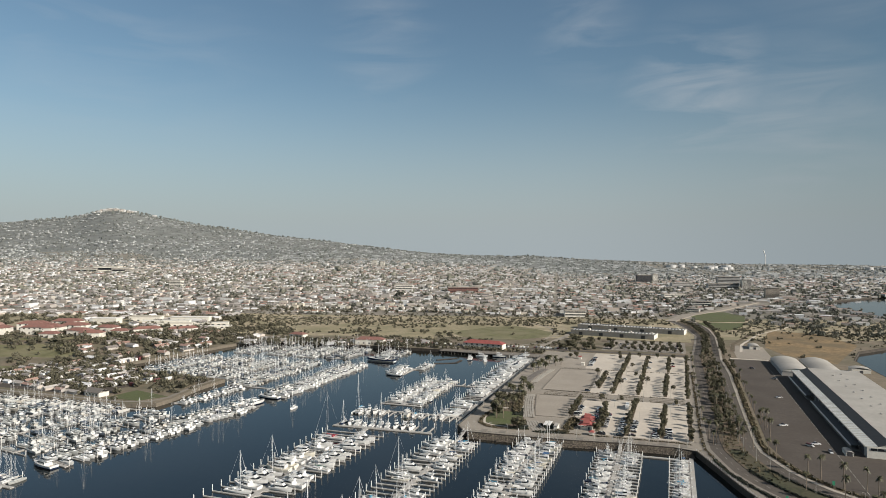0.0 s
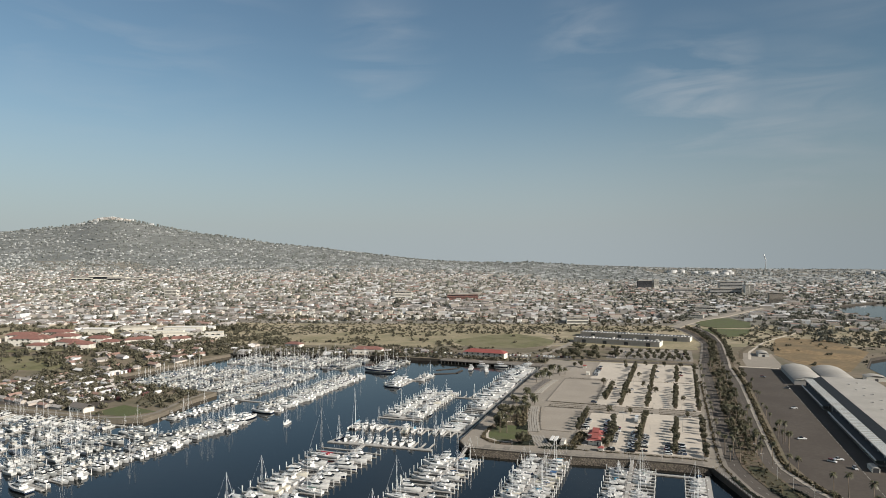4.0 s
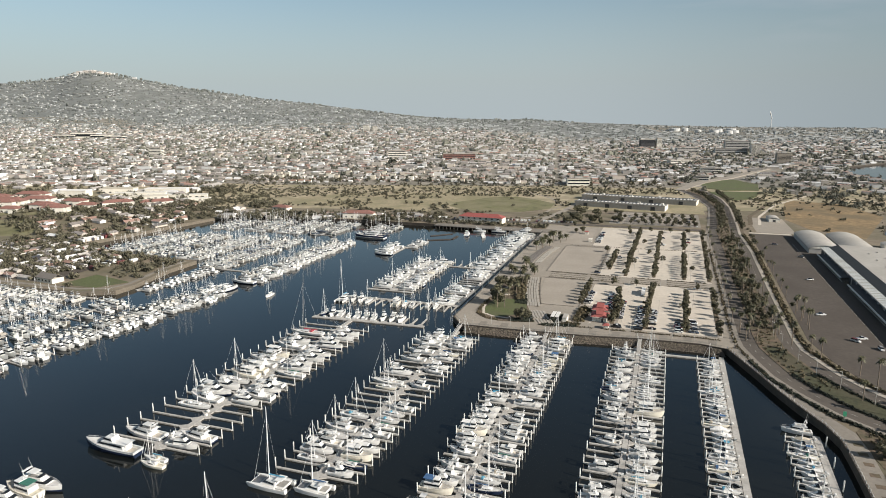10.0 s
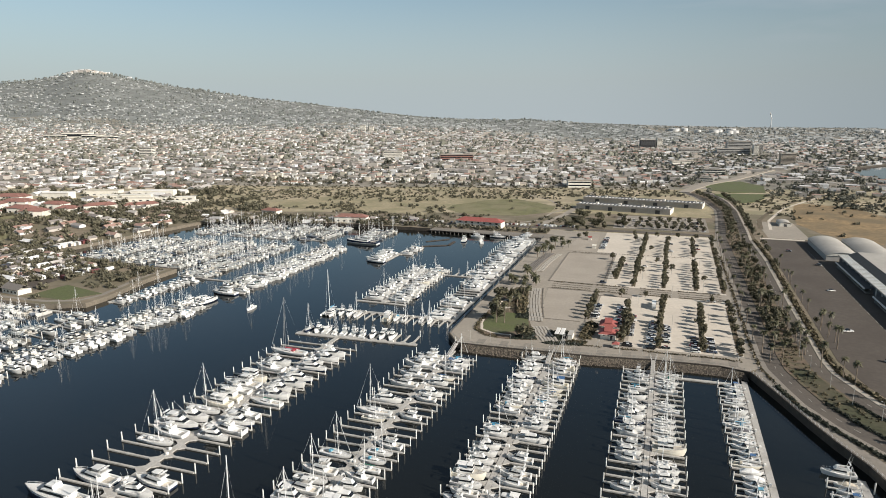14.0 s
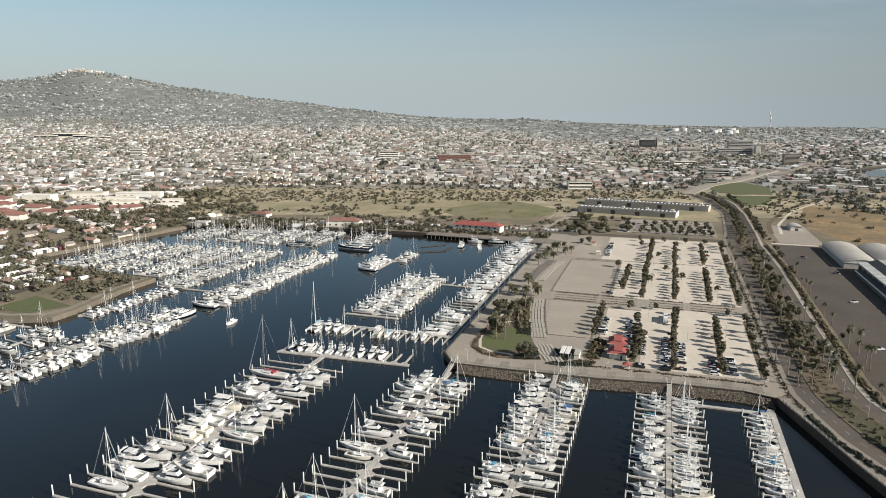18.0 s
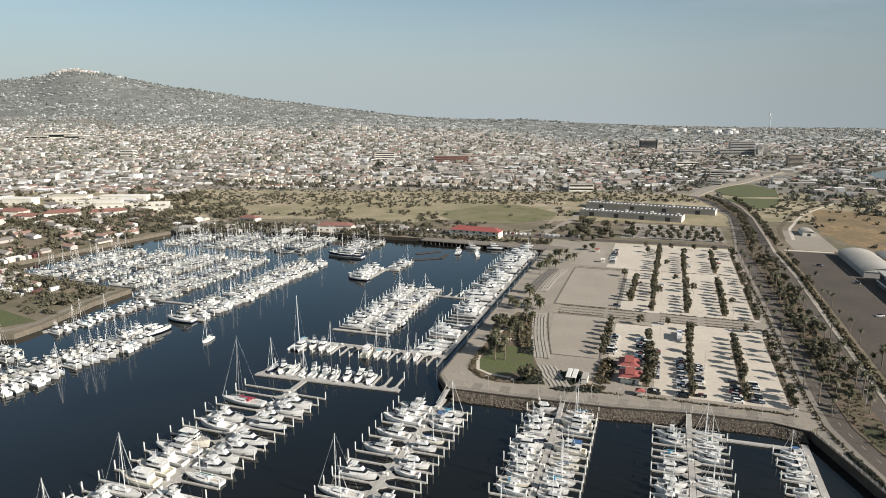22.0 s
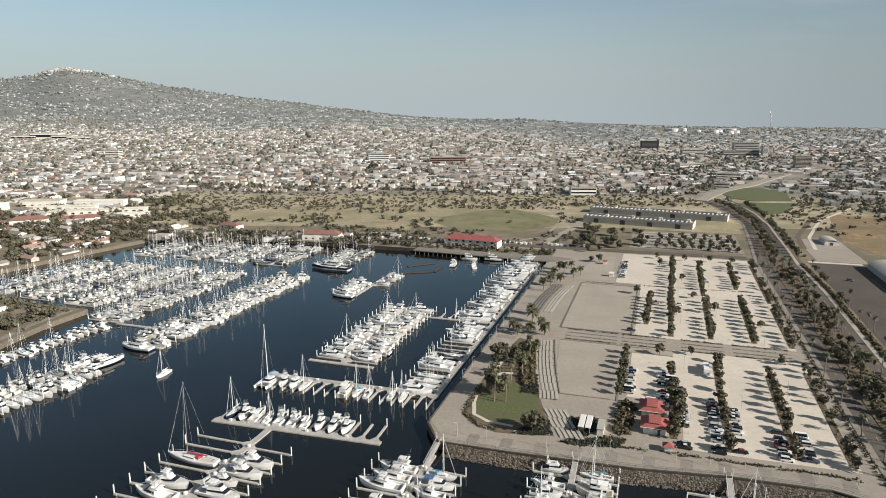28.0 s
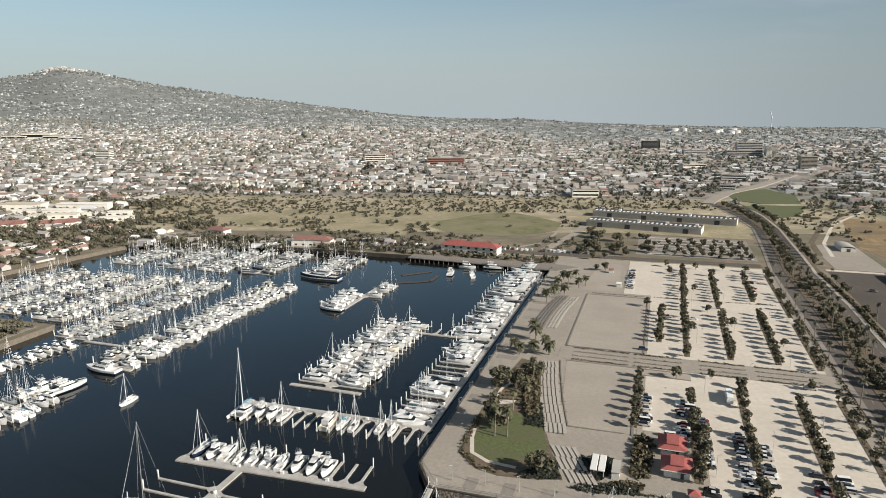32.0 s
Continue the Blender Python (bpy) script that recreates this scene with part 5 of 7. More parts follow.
slab("shore_walk", [site(54.6, 100), site(54.6, 288), site(54.2, 302.4), site(50.8, 315), site(43.8, 330.4), site(38.3, 344.4), site(31.3, 364.4), site(22.5, 391), site(25, 398), site(34.5, 367), site(48, 333), site(60, 311), site(61.5, 296), site(61.5, 100)], 2.5, 3.1, CONCP, "worn shoreside walk above the sea wall", "walkway")
for i in range(26):
    v = 120 + i * 7.2
    slab("paving_band", quad_site(57.0, 60.2, v, v + 2.6), 2.5, 3.125, SOIL, "dark planting square of the shoreside walk", "paving")
slab("north_lot", quad_site(-72, 22, 762, 850), 2.5, 3.06, CONCP, "worn grey-beige lot with tree islands", "parking lot")
for i in range(7):
    slab("lot_island", quad_site(-66, 18, 768 + i * 12, 769.5 + i * 12), 2.5, 3.2, LOT, "pale kerbed island", "kerb")
slab("storage_court", quad_site(-140, 30, 858, 960), 2.5, 3.05, DRYG, "bare tan court round the storage buildings", "court")
slab("yard_ramp", quad_site(66, 104, 744, 749), 2.5, 3.3, LOT, "pale concrete ramp across the yard end", "ramp")
for v in (772, 785.5, 799):
    slab("parking_bays", quad_site(-52, 20, v, v + 9), 2.5, 3.09, CONCP, "paler worn parking bays", "parking bays")
slab("dirt_lot", quad_site(74, 110, 752, 850), 2.5, 3.09, CONC, "pale dirt and gravel yard", "yard")
slab("golden_field", [site(113, 845), site(122, 930), site(139, 1022), site(200, 1002), site(222, 900), site(168, 746), site(127, 788)], 2.5, 3.06, GOLD, "field of golden dry grass", "field")
slab("green_field", [site(36, 1200), site(58, 1262), site(98, 1285), site(126, 1218), site(118, 1130), site(69, 1116), site(42, 1140)], 2.5, 3.5, LAWN, "green grass sports field", "grass")
slab("green_field_far", [site(44, 1088), site(66, 1100), site(115, 1108), site(108, 1060), site(96, 1022), site(76, 1000), site(64, 1012), site(54, 1046)], 2.5, 3.5, LAWN, "green grass field", "grass")
TOWN_ROAD = [site(4, 1095), site(13, 1135), site(40, 1220), site(88, 1313), site(201, 1600), site(278, 1690)]
strip("town_road", TOWN_ROAD, -8, 8, 4.2, CONC, "broad pale road curving into the town", "road", 2.0)
strip("rail_track", [site(73, 800), site(78, 860), site(110, 972), site(160, 1073), site(205, 1180), site(205, 1380)], -2.4, 2.4, 3.12, SOIL, "dark rail track bed across the rough ground", "track")
strip("dirt_track", [site(82, 800), site(88, 860), site(118, 968), site(168, 1068), site(214, 1170)], -1.5, 1.5, 3.11, LOT, "pale dirt track beside the rails", "track")
slab("park_lawn", [(-30, 850), (-5, 832), (40, 830), (80, 858), (92, 905), (70, 945), (45, 975), (5, 965), (-40, 915), (-48, 880)], 2.5, 3.06, PARKG, "green park lawn among dry scrub", "grass")
slab("park_meadow", [(-330, 905), (-120, 850), (-70, 830), (-50, 905), (20, 950), (60, 1010), (-200, 1010)], 2.5, 3.05, DRYG, "dry park meadow", "grass")
strip("park_path", [(20, 765), (62, 800), (80, 850), (100, 880), (92, 960), (60, 1040)], -1.6, 1.6, 3.09, CONC, "curving pale path", "path")
strip("park_drive", [(60, 770), (95, 840), (140, 960), (165, 1060)], -4, 4, 3.08, CONC, "pale access drive", "road")
strip("bluff_road", [(-430, 1035), (-300, 1068), (-80, 1085), (180, 1090), (300, 1090)], -3.5, 3.5, 3.9, CONC, "pale road below the town", "road")
strip("quay_street", [west(-604, 462), west(-618, 515), west(-632, 603), west(-600, 655), west(-459, 660), site(-230, 718)], -5, 5, 3.3, CONC, "pale quay street with palms", "road")
slab("garden_bed_shore", [site(-120.5, 446), site(-119.5, 409), site(-111, 400.5), site(-103, 398.6), site(-93, 399.6), site(-81.8, 402.6), site(-88, 419.4), site(-93, 435), site(-101, 446)], 2.5, 3.13, SOIL, "bed of low shrubs round the lawn", "planting bed")
slab("lawn", [site(-117.3, 421), site(-114.3, 411), site(-108, 407.2), site(-103.4, 406.4), site(-97, 412), site(-89.9, 420), site(-93.5, 434.5), site(-101, 445), site(-116, 444)], 2.5, 3.16, LAWN, "curved patch of green lawn", "lawn")
strip("garden_path", [site(-118.8, 428), site(-117.9, 421), site(-114.9, 410.4), site(-108.2, 406.2), site(-98, 405.2)], -0.8, 0.8, 3.18, LOT, "curved pale path round the lawn", "path")
slab("garden_bed", [site(-119, 446), site(-101, 446), site(-97.5, 456), site(-106, 500), site(-116, 503), site(-119.5, 470)], 2.5, 3.14, SOIL, "planted garden bed with low hedges", "planting bed")
slab("garden_terrace", [site(-118, 449.5), site(-109.5, 453), site(-108.5, 456.5), site(-117.5, 454)], 2.5, 3.17, LOT, "pale paved seat terrace in the garden", "path")
strip("garden_walk", [site(-118, 455), site(-117, 466.6), site(-113.5, 476), site(-112, 482)], -0.7, 0.7, 3.17, LOT, "narrow pale garden path", "path")
slab("hut_court", quad_site(-60, -36, 404, 446), 2.5, 3.1, CONC, "pale paving round the red-roofed hut", "paving")
strip("peninsula_road", [west(-640, 288), west(-445, 317.5), west(-426, 328), west(-424, 343), west(-440, 386), west(-445, 412)], -1.8, 1.8, 3.08, CONCP, "worn bank-top road", "road")
slab("peninsula_lawn", [west(-427, 346), west(-436, 325), west(-468, 320), west(-470, 350)], 2.5, 3.07, LAWN, "green lawn on the peninsula", "lawn")
strip("trailer_road", [west(-606, 300), west(-604, 392), west(-603, 462)], -4, 4, 3.07, CONC, "pale road lined with motor homes", "road")
slab("peninsula_court", [west(-480, 318), west(-640, 298), west(-650, 420), west(-500, 402)], 2.5, 3.05, ASPHL, "grey drives between trailers and trees", "court")
def drape(name, poly, material, label, category, step=7.0, lift=0.12):
    """A patch of ground cover that follows the land."""
    bulk = Bulk()
    x0, x1, y0, y1 = min(p[0] for p in poly), max(p[0] for p in poly), min(p[1] for p in poly), max(p[1] for p in poly)
    for i in range(int((x1 - x0) / step)):
        for j in range(int((y1 - y0) / step)):
            x, y = x0 + i * step, y0 + j * step
            if inside(x + step / 2, y + step / 2, poly):
                bulk.add([(px, py, height(px, py) + lift) for px, py in ((x, y), (x + step, y), (x + step, y + step), (x, y + step))], [(0, 1, 2, 3)])
    return bulk.done(name, [material], label, category, kind="structure")


drape("west_slope", [(-660, 560), (-500, 572), (-462, 600), (-452, 640), (-462, 690), (-500, 715), (-600, 690), (-700, 640)], PARKG, "rough green bank", "grass")
drape("west_lawn", [(-640, 705), (-520, 735), (-440, 745), (-400, 770), (-420, 790), (-560, 745), (-660, 735)], PARKG, "grass round the red-roofed buildings", "grass")

strip("field_kerb", [site(-97.5, 506), site(-94.9, 489), site(-90, 462), site(-85.2, 440.3)], -0.25, 0.25, 3.35, CONCD, "thin dark kerb along the curved field edge", "kerb")
strip("field_kerb", [site(-85.2, 440.3), site(-64.5, 440.8)], -0.25, 0.25, 3.35, CONCD, "thin dark kerb at the foot of the field", "kerb")

# ---- trees ----
def crown_bm(r, h, n, seed, leaf=0.55):
    """Clumps of leaves round a few limbs, uneven and with gaps."""
    g = random.Random(seed)
    bm = bmesh.new()
    hubs = [Vector((g.gauss(0, r * 0.42), g.gauss(0, r * 0.42), h * g.uniform(0.15, 0.85))) for _ in range(9)]
    for _ in range(n):
        c = g.choice(hubs)
        d = Vector((g.gauss(0, 1), g.gauss(0, 1), g.gauss(0.15, 0.8))).normalized()
        p = c + d * r * g.uniform(0.25, 0.52)
        a = Vector((g.gauss(0, 1), g.gauss(0, 1), g.gauss(0, 0.6))).normalized()
        b = a.cross(d).normalized() if a.cross(d).length > 0.1 else d.orthogonal()
        k = leaf * g.uniform(0.6, 1.4)
        vs = [bm.verts.new(q) for q in (p - a * k, p + b * k * 0.7 + d * 0.1, p + a * k, p - b * k * 0.7 + d * 0.12)]
        bm.faces.new(vs)
    return bm


def trunk_bm(h, r, seed, limbs=3):
    g = random.Random(seed)
    bm = rod(bmesh.new(), (0, 0, -0.2), (0.05, 0.03, h), r, r * 0.6, n=7)
    for _ in range(limbs):
        a = g.uniform(0, 6.28)
        rod(bm, (0.04, 0.02, h * 0.8), (math.cos(a) * h * 0.5, math.sin(a) * h * 0.5, h * 1.6), r * 0.5, r * 0.2, n=5)
    return bm


def tree_kind(name, label, h, r, crown, n, seed, material, leaf=0.55):
    k = Kind(name, label, "tree", "trees")
    k.add("trunk", trunk_bm(h, 0.13 + h * 0.02, seed), BARK, "brown trunk with limbs")
    bm = crown_bm(r, crown, n, seed, leaf)
    bmesh.ops.translate(bm, verts=bm.verts, vec=(0, 0, h * 0.8))
    k.add("crown", bm, material)
    return k


LOT_TREES = [tree_kind("parking_tree", "small upright olive-green tree in a parking-lot planting strip", 1.7, 1.75, 4.4, 460, s, LEAF, 0.4) for s in (1, 2, 3)]
BIG_TREES = [tree_kind("shade_tree", "broad dark green shade tree", 3.0, 5.0, 6.0, 900, s, LEAFD, 0.65) for s in (11, 12)]
MID_TREES = [tree_kind("street_tree", "dark green street tree with uneven crown", 2.4, 3.0, 4.6, 560, s, LEAFD, 0.5) for s in (21, 22, 23)]


def palm_kind(h, seed, fronds=30, size=2.6):
    g = random.Random(seed)
    k = Kind("palm_tree", "tall fan palm with a slim trunk" if h > 10 else "short feathery palm tree", "palm tree", "palm trees")
    k.add("trunk", rod(bmesh.new(), (0, 0, -0.2), (g.uniform(-0.3, 0.3), g.uniform(-0.3, 0.3), h), 0.32, 0.2, n=7), PALMB)
    bm = bmesh.new()
    for i in range(fronds):
        a, up = g.uniform(0, 6.28), g.uniform(-0.7, 1.1)
        d = Vector((math.cos(a), math.sin(a), 0))
        side = Vector((-d.y, d.x, 0))
        last = None
        for s in range(4):
            t = s / 3
            c = d * size * t * math.cos(up * 0.6) + Vector((0, 0, h + size * (math.sin(up) * t - 0.55 * t * t)))
            w = size * 0.16 * (0.3 + math.sin(t * 2.9) * 1.0)
            row = [bm.verts.new(c - side * w + Vector((0, 0, -w * 0.35))), bm.verts.new(c), bm.verts.new(c + side * w + Vector((0, 0, -w * 0.35)))]
            if last:
                bm.faces.new((last[0], last[1], row[1], row[0]))
                bm.faces.new((last[1], last[2], row[2], row[1]))
            last = row
    k.add("crown", bm, FROND, "drooping green fronds")
    return k


PALMS = [palm_kind(13, 1), palm_kind(15, 2), palm_kind(11, 3)]
DATES = [palm_kind(6, 5, 40, 3.4), palm_kind(7.5, 6, 40, 3.6)]


def plant(kinds, xy, z=3.1, lo=0.85, hi=1.15):
    s = rr.uniform(lo, hi)
    m = Matrix.LocRotScale((xy[0], xy[1], z), Euler((0, 0, rr.uniform(0, 6.28))), (s, s, s * rr.uniform(0.92, 1.08)))
    return stamp(rr.choice(kinds), m)


def hedge(name, line, width, h, label, step=0.8, material=None, z=3.1):
    """Low shrubs along a line, many small clumps."""
    bulk = Bulk()
    for p, q in zip(line, line[1:]):
        L = math.dist(p, q)
        for i in range(int(L / step)):
            t = (i + rr.random()) * step / L
            nx, ny = -(q[1] - p[1]) / L, (q[0] - p[0]) / L
            d = rr.uniform(-width / 2, width / 2)
            r = rr.uniform(0.5, 0.9) * h * 0.62
            if rr.random() < 0.88:
                puff(bulk, p[0] + (q[0] - p[0]) * t + nx * d, p[1] + (q[1] - p[1]) * t + ny * d, z + r * 0.55, r * 1.25, r * 1.15, 0, True)
    return bulk.done(name, [material or HEDGE], label, "hedge", kind="stuff")


def groundcover(name, poly, h, label, step=0.7, material=None):
    """Low dense planting over a polygon of the marina's grid."""
    bulk = Bulk()
    us, vs = [p[0] for p in poly], [p[1] for p in poly]
    for _ in range(int((max(us) - min(us)) * (max(vs) - min(vs)) / step ** 2)):
        u, v = rr.uniform(min(us), max(us)), rr.uniform(min(vs), max(vs))
        if inside(u, v, poly):
            x, y = site(u, v)
            r = rr.uniform(0.6, 1.0)
            puff(bulk, x, y, 3.12 + h * 0.4, r, h * rr.uniform(0.6, 1.1), 0, True)
    return bulk.done(name, [material or COVER], label, "groundcover", kind="stuff")


groundcover("corner_shrubs", [(62, 293), (75, 289), (92, 283), (118, 270), (118, 283), (90, 296), (74, 306), (64, 316)], 0.8, "low dark shrubs between road and lot", 2.0, HEDGE)
groundcover("dark_groundcover", [(-101, 436), (-93.5, 436), (-97.8, 456), (-104, 456)], 0.7, "dense dark groundcover beside the seating")
groundcover("dark_groundcover", [(-107, 462), (-99.8, 462), (-106.2, 496), (-113.5, 496)], 0.7, "dense dark groundcover beside the seating")
groundcover("dark_groundcover", [(-90, 414), (-86, 413), (-82.6, 403.2), (-93, 400), (-97, 399.8), (-94, 406)], 0.5, "dense dark groundcover below the lawn")
groundcover("dark_groundcover", [(-79, 419.5), (-66.8, 421.5), (-66.8, 413.5), (-71, 404), (-77, 408)], 0.6, "dark shrubs round the shelters")
groundcover("dark_groundcover", [(-80, 399), (-72, 404), (-58, 406), (-58, 401.5), (-72, 398)], 0.7, "dark shrubs beside the promenade", 0.9)


# parking rows: a planting strip with trees in line
def tree_row(u0, v0, u1, v1, gap=6.6, kinds=None, miss=0.08):
    p, q = site(u0, v0), site(u1, v1)
    strip("planting_strip", [p, q], -1.3, 1.3, 3.2, SOIL, "narrow kerbed planting strip", "planting strip")
    n = int(math.dist(p, q) / gap)
    for i in range(n + 1):
        if rr.random() > miss:
            t = i / max(n, 1)
            plant(kinds or LOT_TREES, (p[0] + (q[0] - p[0]) * t + rr.uniform(-0.5, 0.5), p[1] + (q[1] - p[1]) * t))
    hedge("low_shrubs", [p, q], 1.8, 0.9, "low shrubs between the parking trees", 1.1)


for row in ((-61.3, 447, -60.8, 497), (-39.4, 414, -39.6, 480), (-20.5, 410, -19.5, 497), (1.0, 412, 2.2, 488), (18.5, 412, 19.0, 497),
            (-52.5, 547, -51.2, 600), (-39.2, 530, -38.6, 622), (-38, 632, -36.5, 712), (-19.2, 532, -18.6, 600), (-18.4, 618, -17.6, 708), (1.8, 532, 2.8, 610), (3.4, 640, 4.2, 706),
            (19.0, 530, 19.6, 600), (20, 612, 20.8, 716)):
    tree_row(*row, miss=0.3 if row[0] > 15 else 0.08)
for u, v in ((-36, 570), (-14, 585), (8, 560), (-31, 655), (-46, 700), (-60, 610), (-25, 610), (-45, 500), (-30, 505), (10, 505), (-27, 720), (-8, 722), (8, 722), (-48, 722)):
    plant(LOT_TREES, site(u, v))
# planted bands of the cross walk
for v, h_, w_ in ((509.6, 0.9, 1.4), (514.5, 0.6, 1.0), (520, 0.6, 1.0), (525.4, 1.0, 1.6)):
    for u0, u1 in ((-93, -66), (-64, -42), (-34, -14), (-10, 17)):
        slab("planter_bed", quad_site(u0, u1, v - w_ * 0.5, v + w_ * 0.5), 2.5, 3.2, CONCP, "long narrow planter of the cross walk", "planting bed")
        hedge("planter_hedge", [site(u0, v), site(u1, v)], w_ * 0.7, h_, "low brown planter hedge", 0.6)
hedge("lot_hedge", [site(-56, 632), site(16, 636)], 1.0, 0.8, "low hedge across the parking lot", 0.8)
hedge("lot_hedge", [site(-95, 631), site(-62, 631)], 1.0, 0.7, "low hedge along the gravel field", 0.8)
hedge("promenade_hedge", [site(-44, 402.5), site(-20, 403.5), site(18, 404)], 1.8, 1.0, "dark hedge between promenade and parking lot", 0.5)
hedge("promenade_hedge", [site(-60, 408), site(-58, 402), site(-48, 402)], 1.5, 0.9, "low hedge by the hut", 0.5)
hedge("yard_hedge", off_line(KERB[5:13], 39.8), 2.6, 2.0, "ragged dark hedge along the yard fence", 0.55)
hedge("yard_hedge", off_line(KERB[2:6], 39.8), 2.2, 1.6, "ragged dark hedge along the yard fence", 0.6)
hedge("median_shrubs", off_line(KERB[5:14], 17.5), 11, 1.5, "mixed shrubs in the street median", 0.7)
hedge("kerb_shrubs", off_line(KERB[6:12], -3.4), 1.6, 1.2, "shrubs between sidewalk and parking lot", 0.8)
hedge("shore_hedge", off_line(KERB[3:8], -3.7), 2.4, 1.2, "dark clipped hedge between shore walk and road", 0.16, COVER)
for d_ in (10.6, 24.4):
    hedge("median_hedge", off_line(KERB[1:7], d_), 1.6, 1.2, "dark clipped hedge at the edge of the median", 0.2, COVER)
hedge("lot_edge_hedge", [site(62.3, 150), site(61.8, 262), site(64, 282)], 2.2, 1.6, "dark hedge between shoreside walk and lot", 0.45)
hedge("garden_hedge", [site(-100.5, 444), site(-108, 492)], 5.5, 2.4, "dense dark hedge beside the stepped terrace", 0.15)
for i in range(4):
    hedge("garden_hedge", [site(-115.5, 456 + i * 3.4), site(-106, 457 + i * 3.4)], 1.3, 0.8, "clipped brown garden hedges in rows", 0.4)
hedge("lawn_shrubs", [site(-120, 440), site(-119, 411), site(-112, 402.5), site(-103, 400.5)], 2.4, 1.0, "low brown and green shrubs round the lawn", 0.35)
hedge("hut_shrubs", [site(-58, 412), site(-57, 440)], 6, 2.6, "dense shrubs beside the hut", 0.25)
hedge("hut_shrubs", [site(-67, 405), site(-56, 407)], 4, 1.8, "dense shrubs beside the hut", 0.35)

# street trees and palms
for i in range(38):
    v = 434 + i * 8.0 + rr.uniform(-2, 2)
    if v < 735:
        for d in (37.5, 43.0, 48.5):
            if rr.random() < 0.74:
                plant(MID_TREES if rr.random() < 0.72 else PALMS, site(d + rr.uniform(-1.2, 1.2), v + rr.uniform(-2.5, 2.5)), lo=0.62, hi=0.92)
    if 470 < v < 735 and rr.random() < 0.4:
        plant(MID_TREES if rr.random() < 0.6 else PALMS, site(64.5 + rr.uniform(-0.6, 0.6), v), lo=0.5, hi=0.75)
for i in range(22):
    v = 425 + i * 14
    plant(PALMS, site(26.0 + rr.uniform(-0.5, 0.5), v + rr.uniform(-2, 2)), lo=0.6, hi=0.8) if i % 2 else None
for i in range(26):
    v = 762 + i * 12.5
    for d in (12.5, 18.5, 40):
        if rr.random() < 0.8:
            k = float(np.interp(v, [735, 795, 870, 923, 1000, 1060, 1110], [28, 32, 36, 38, 28, 15, 0]))
            w_ = float(np.interp(v, [735, 795, 870, 923, 1000, 1060], [0.8, 0.75, 0.68, 0.66, 0.85, 1.0]))
            plant(MID_TREES, site(k + d * w_ + rr.uniform(-1, 1), v), lo=0.75, hi=1.1)
for u, v in ((66, 438), (67, 448), (65, 455), (67, 461), (64, 468), (66, 475), (47, 430), (49, 424), (51, 436), (46, 415), (53, 408), (60, 398), (63, 390), (76, 374), (88, 352), (100, 340), (98, 352),
             (80, 362), (112, 330), (125, 320), (84, 330), (96, 318), (92, 312), (70, 344), (31, 408), (33, 414), (36, 406), (29, 420)):
    plant(PALMS, site(u, v), lo=0.72, hi=0.92)
for u, v in ((70, 300), (75, 301), (67, 293)):
    plant(BIG_TREES, site(u, v), lo=0.5, hi=0.75)
for u, v in ((-118, 508), (-122, 514), (-112, 512), (-107, 518), (-118, 545), (-114, 530), (-120, 600), (-117, 612), (-112, 622), (-119, 640), (-113, 648), (-118, 660), (-110, 668), (-105, 640), (-101, 648), (-104, 512)):
    plant(DATES, site(u, v), lo=0.8, hi=1.1)
for u, v in ((-110, 424), (-105.5, 425), (-108, 447), (-104, 452), (-101, 470), (-106, 480)):
    plant(PALMS, site(u, v), lo=0.75, hi=0.95)
for u, v, k in ((-111, 431, 1.15), (-117, 468, 0.95), (-110.5, 470, 0.95), (-105, 484, 0.7), (-90, 402.5, 0.85)):
    plant(BIG_TREES, site(u, v), lo=k, hi=k * 1.05)
for u, v in ((-38, 420), (-38.5, 426), (-37.5, 432), (-38, 438), (-36, 444)):
    plant(LOT_TREES, site(u, v), lo=1.1, hi=1.3)
for v, n in ((766, 10), (780, 8), (794, 8), (808, 7), (822, 7)):
    for i in range(n):
        plant(MID_TREES, site(-52 + (i + 0.5 + rr.uniform(-0.15, 0.15)) * 72 / n, v + rr.uniform(-1, 1)), lo=0.6, hi=0.85)
for i in range(10):
    plant(MID_TREES, site(rr.uniform(-74, -54), rr.uniform(768, 835)), lo=0.7, hi=1.0)
for i in range(20):
    plant(MID_TREES + BIG_TREES, site(-100 + rr.uniform(-18, 22), rr.uniform(690, 850)), lo=0.7, hi=1.0)

for u0, v0, u1, v1 in ((-95, 507, -38.6, 508), (-62, 440, -61, 500), (-61, 499.4, -38.6, 500.2)):
    slab("field_kerb", quad_site(u0, u1, v0, v1), 2.5, 3.28, CONCD, "low grey kerb round the gravel field", "kerb")

# ---- shore works ----
REV = [site(-119, 385.2), site(-95, 385.3), site(-52, 388), site(-22, 392.5), site(8, 394), site(18, 391)]
rocks = Bulk()
for p, q in zip(REV, REV[1:]):
    L = math.dist(p, q)
    nx, ny = (q[1] - p[1]) / L, -(q[0] - p[0]) / L
    for i in range(int(L * 30)):
        t, d = rr.random(), rr.random()
        r = rr.uniform(0.2, 0.48)
        lump(rocks, p[0] + (q[0] - p[0]) * t + nx * d * 5.5, p[1] + (q[1] - p[1]) * t + ny * d * 5.5, 2.6 - 3.3 * d, r, r * 0.7)
rocks.done("revetment_rocks", [ROCK], "bank of tumbled brown boulders under the promenade", "rocks")
bm = bmesh.new()
loft(bm, [[(p[0], p[1], 2.7), (p[0] + 1.5, p[1] - 5.8, -1.0), (p[0] + 1.5, p[1] - 5.8, -3), (p[0], p[1], -3)] for p in REV])
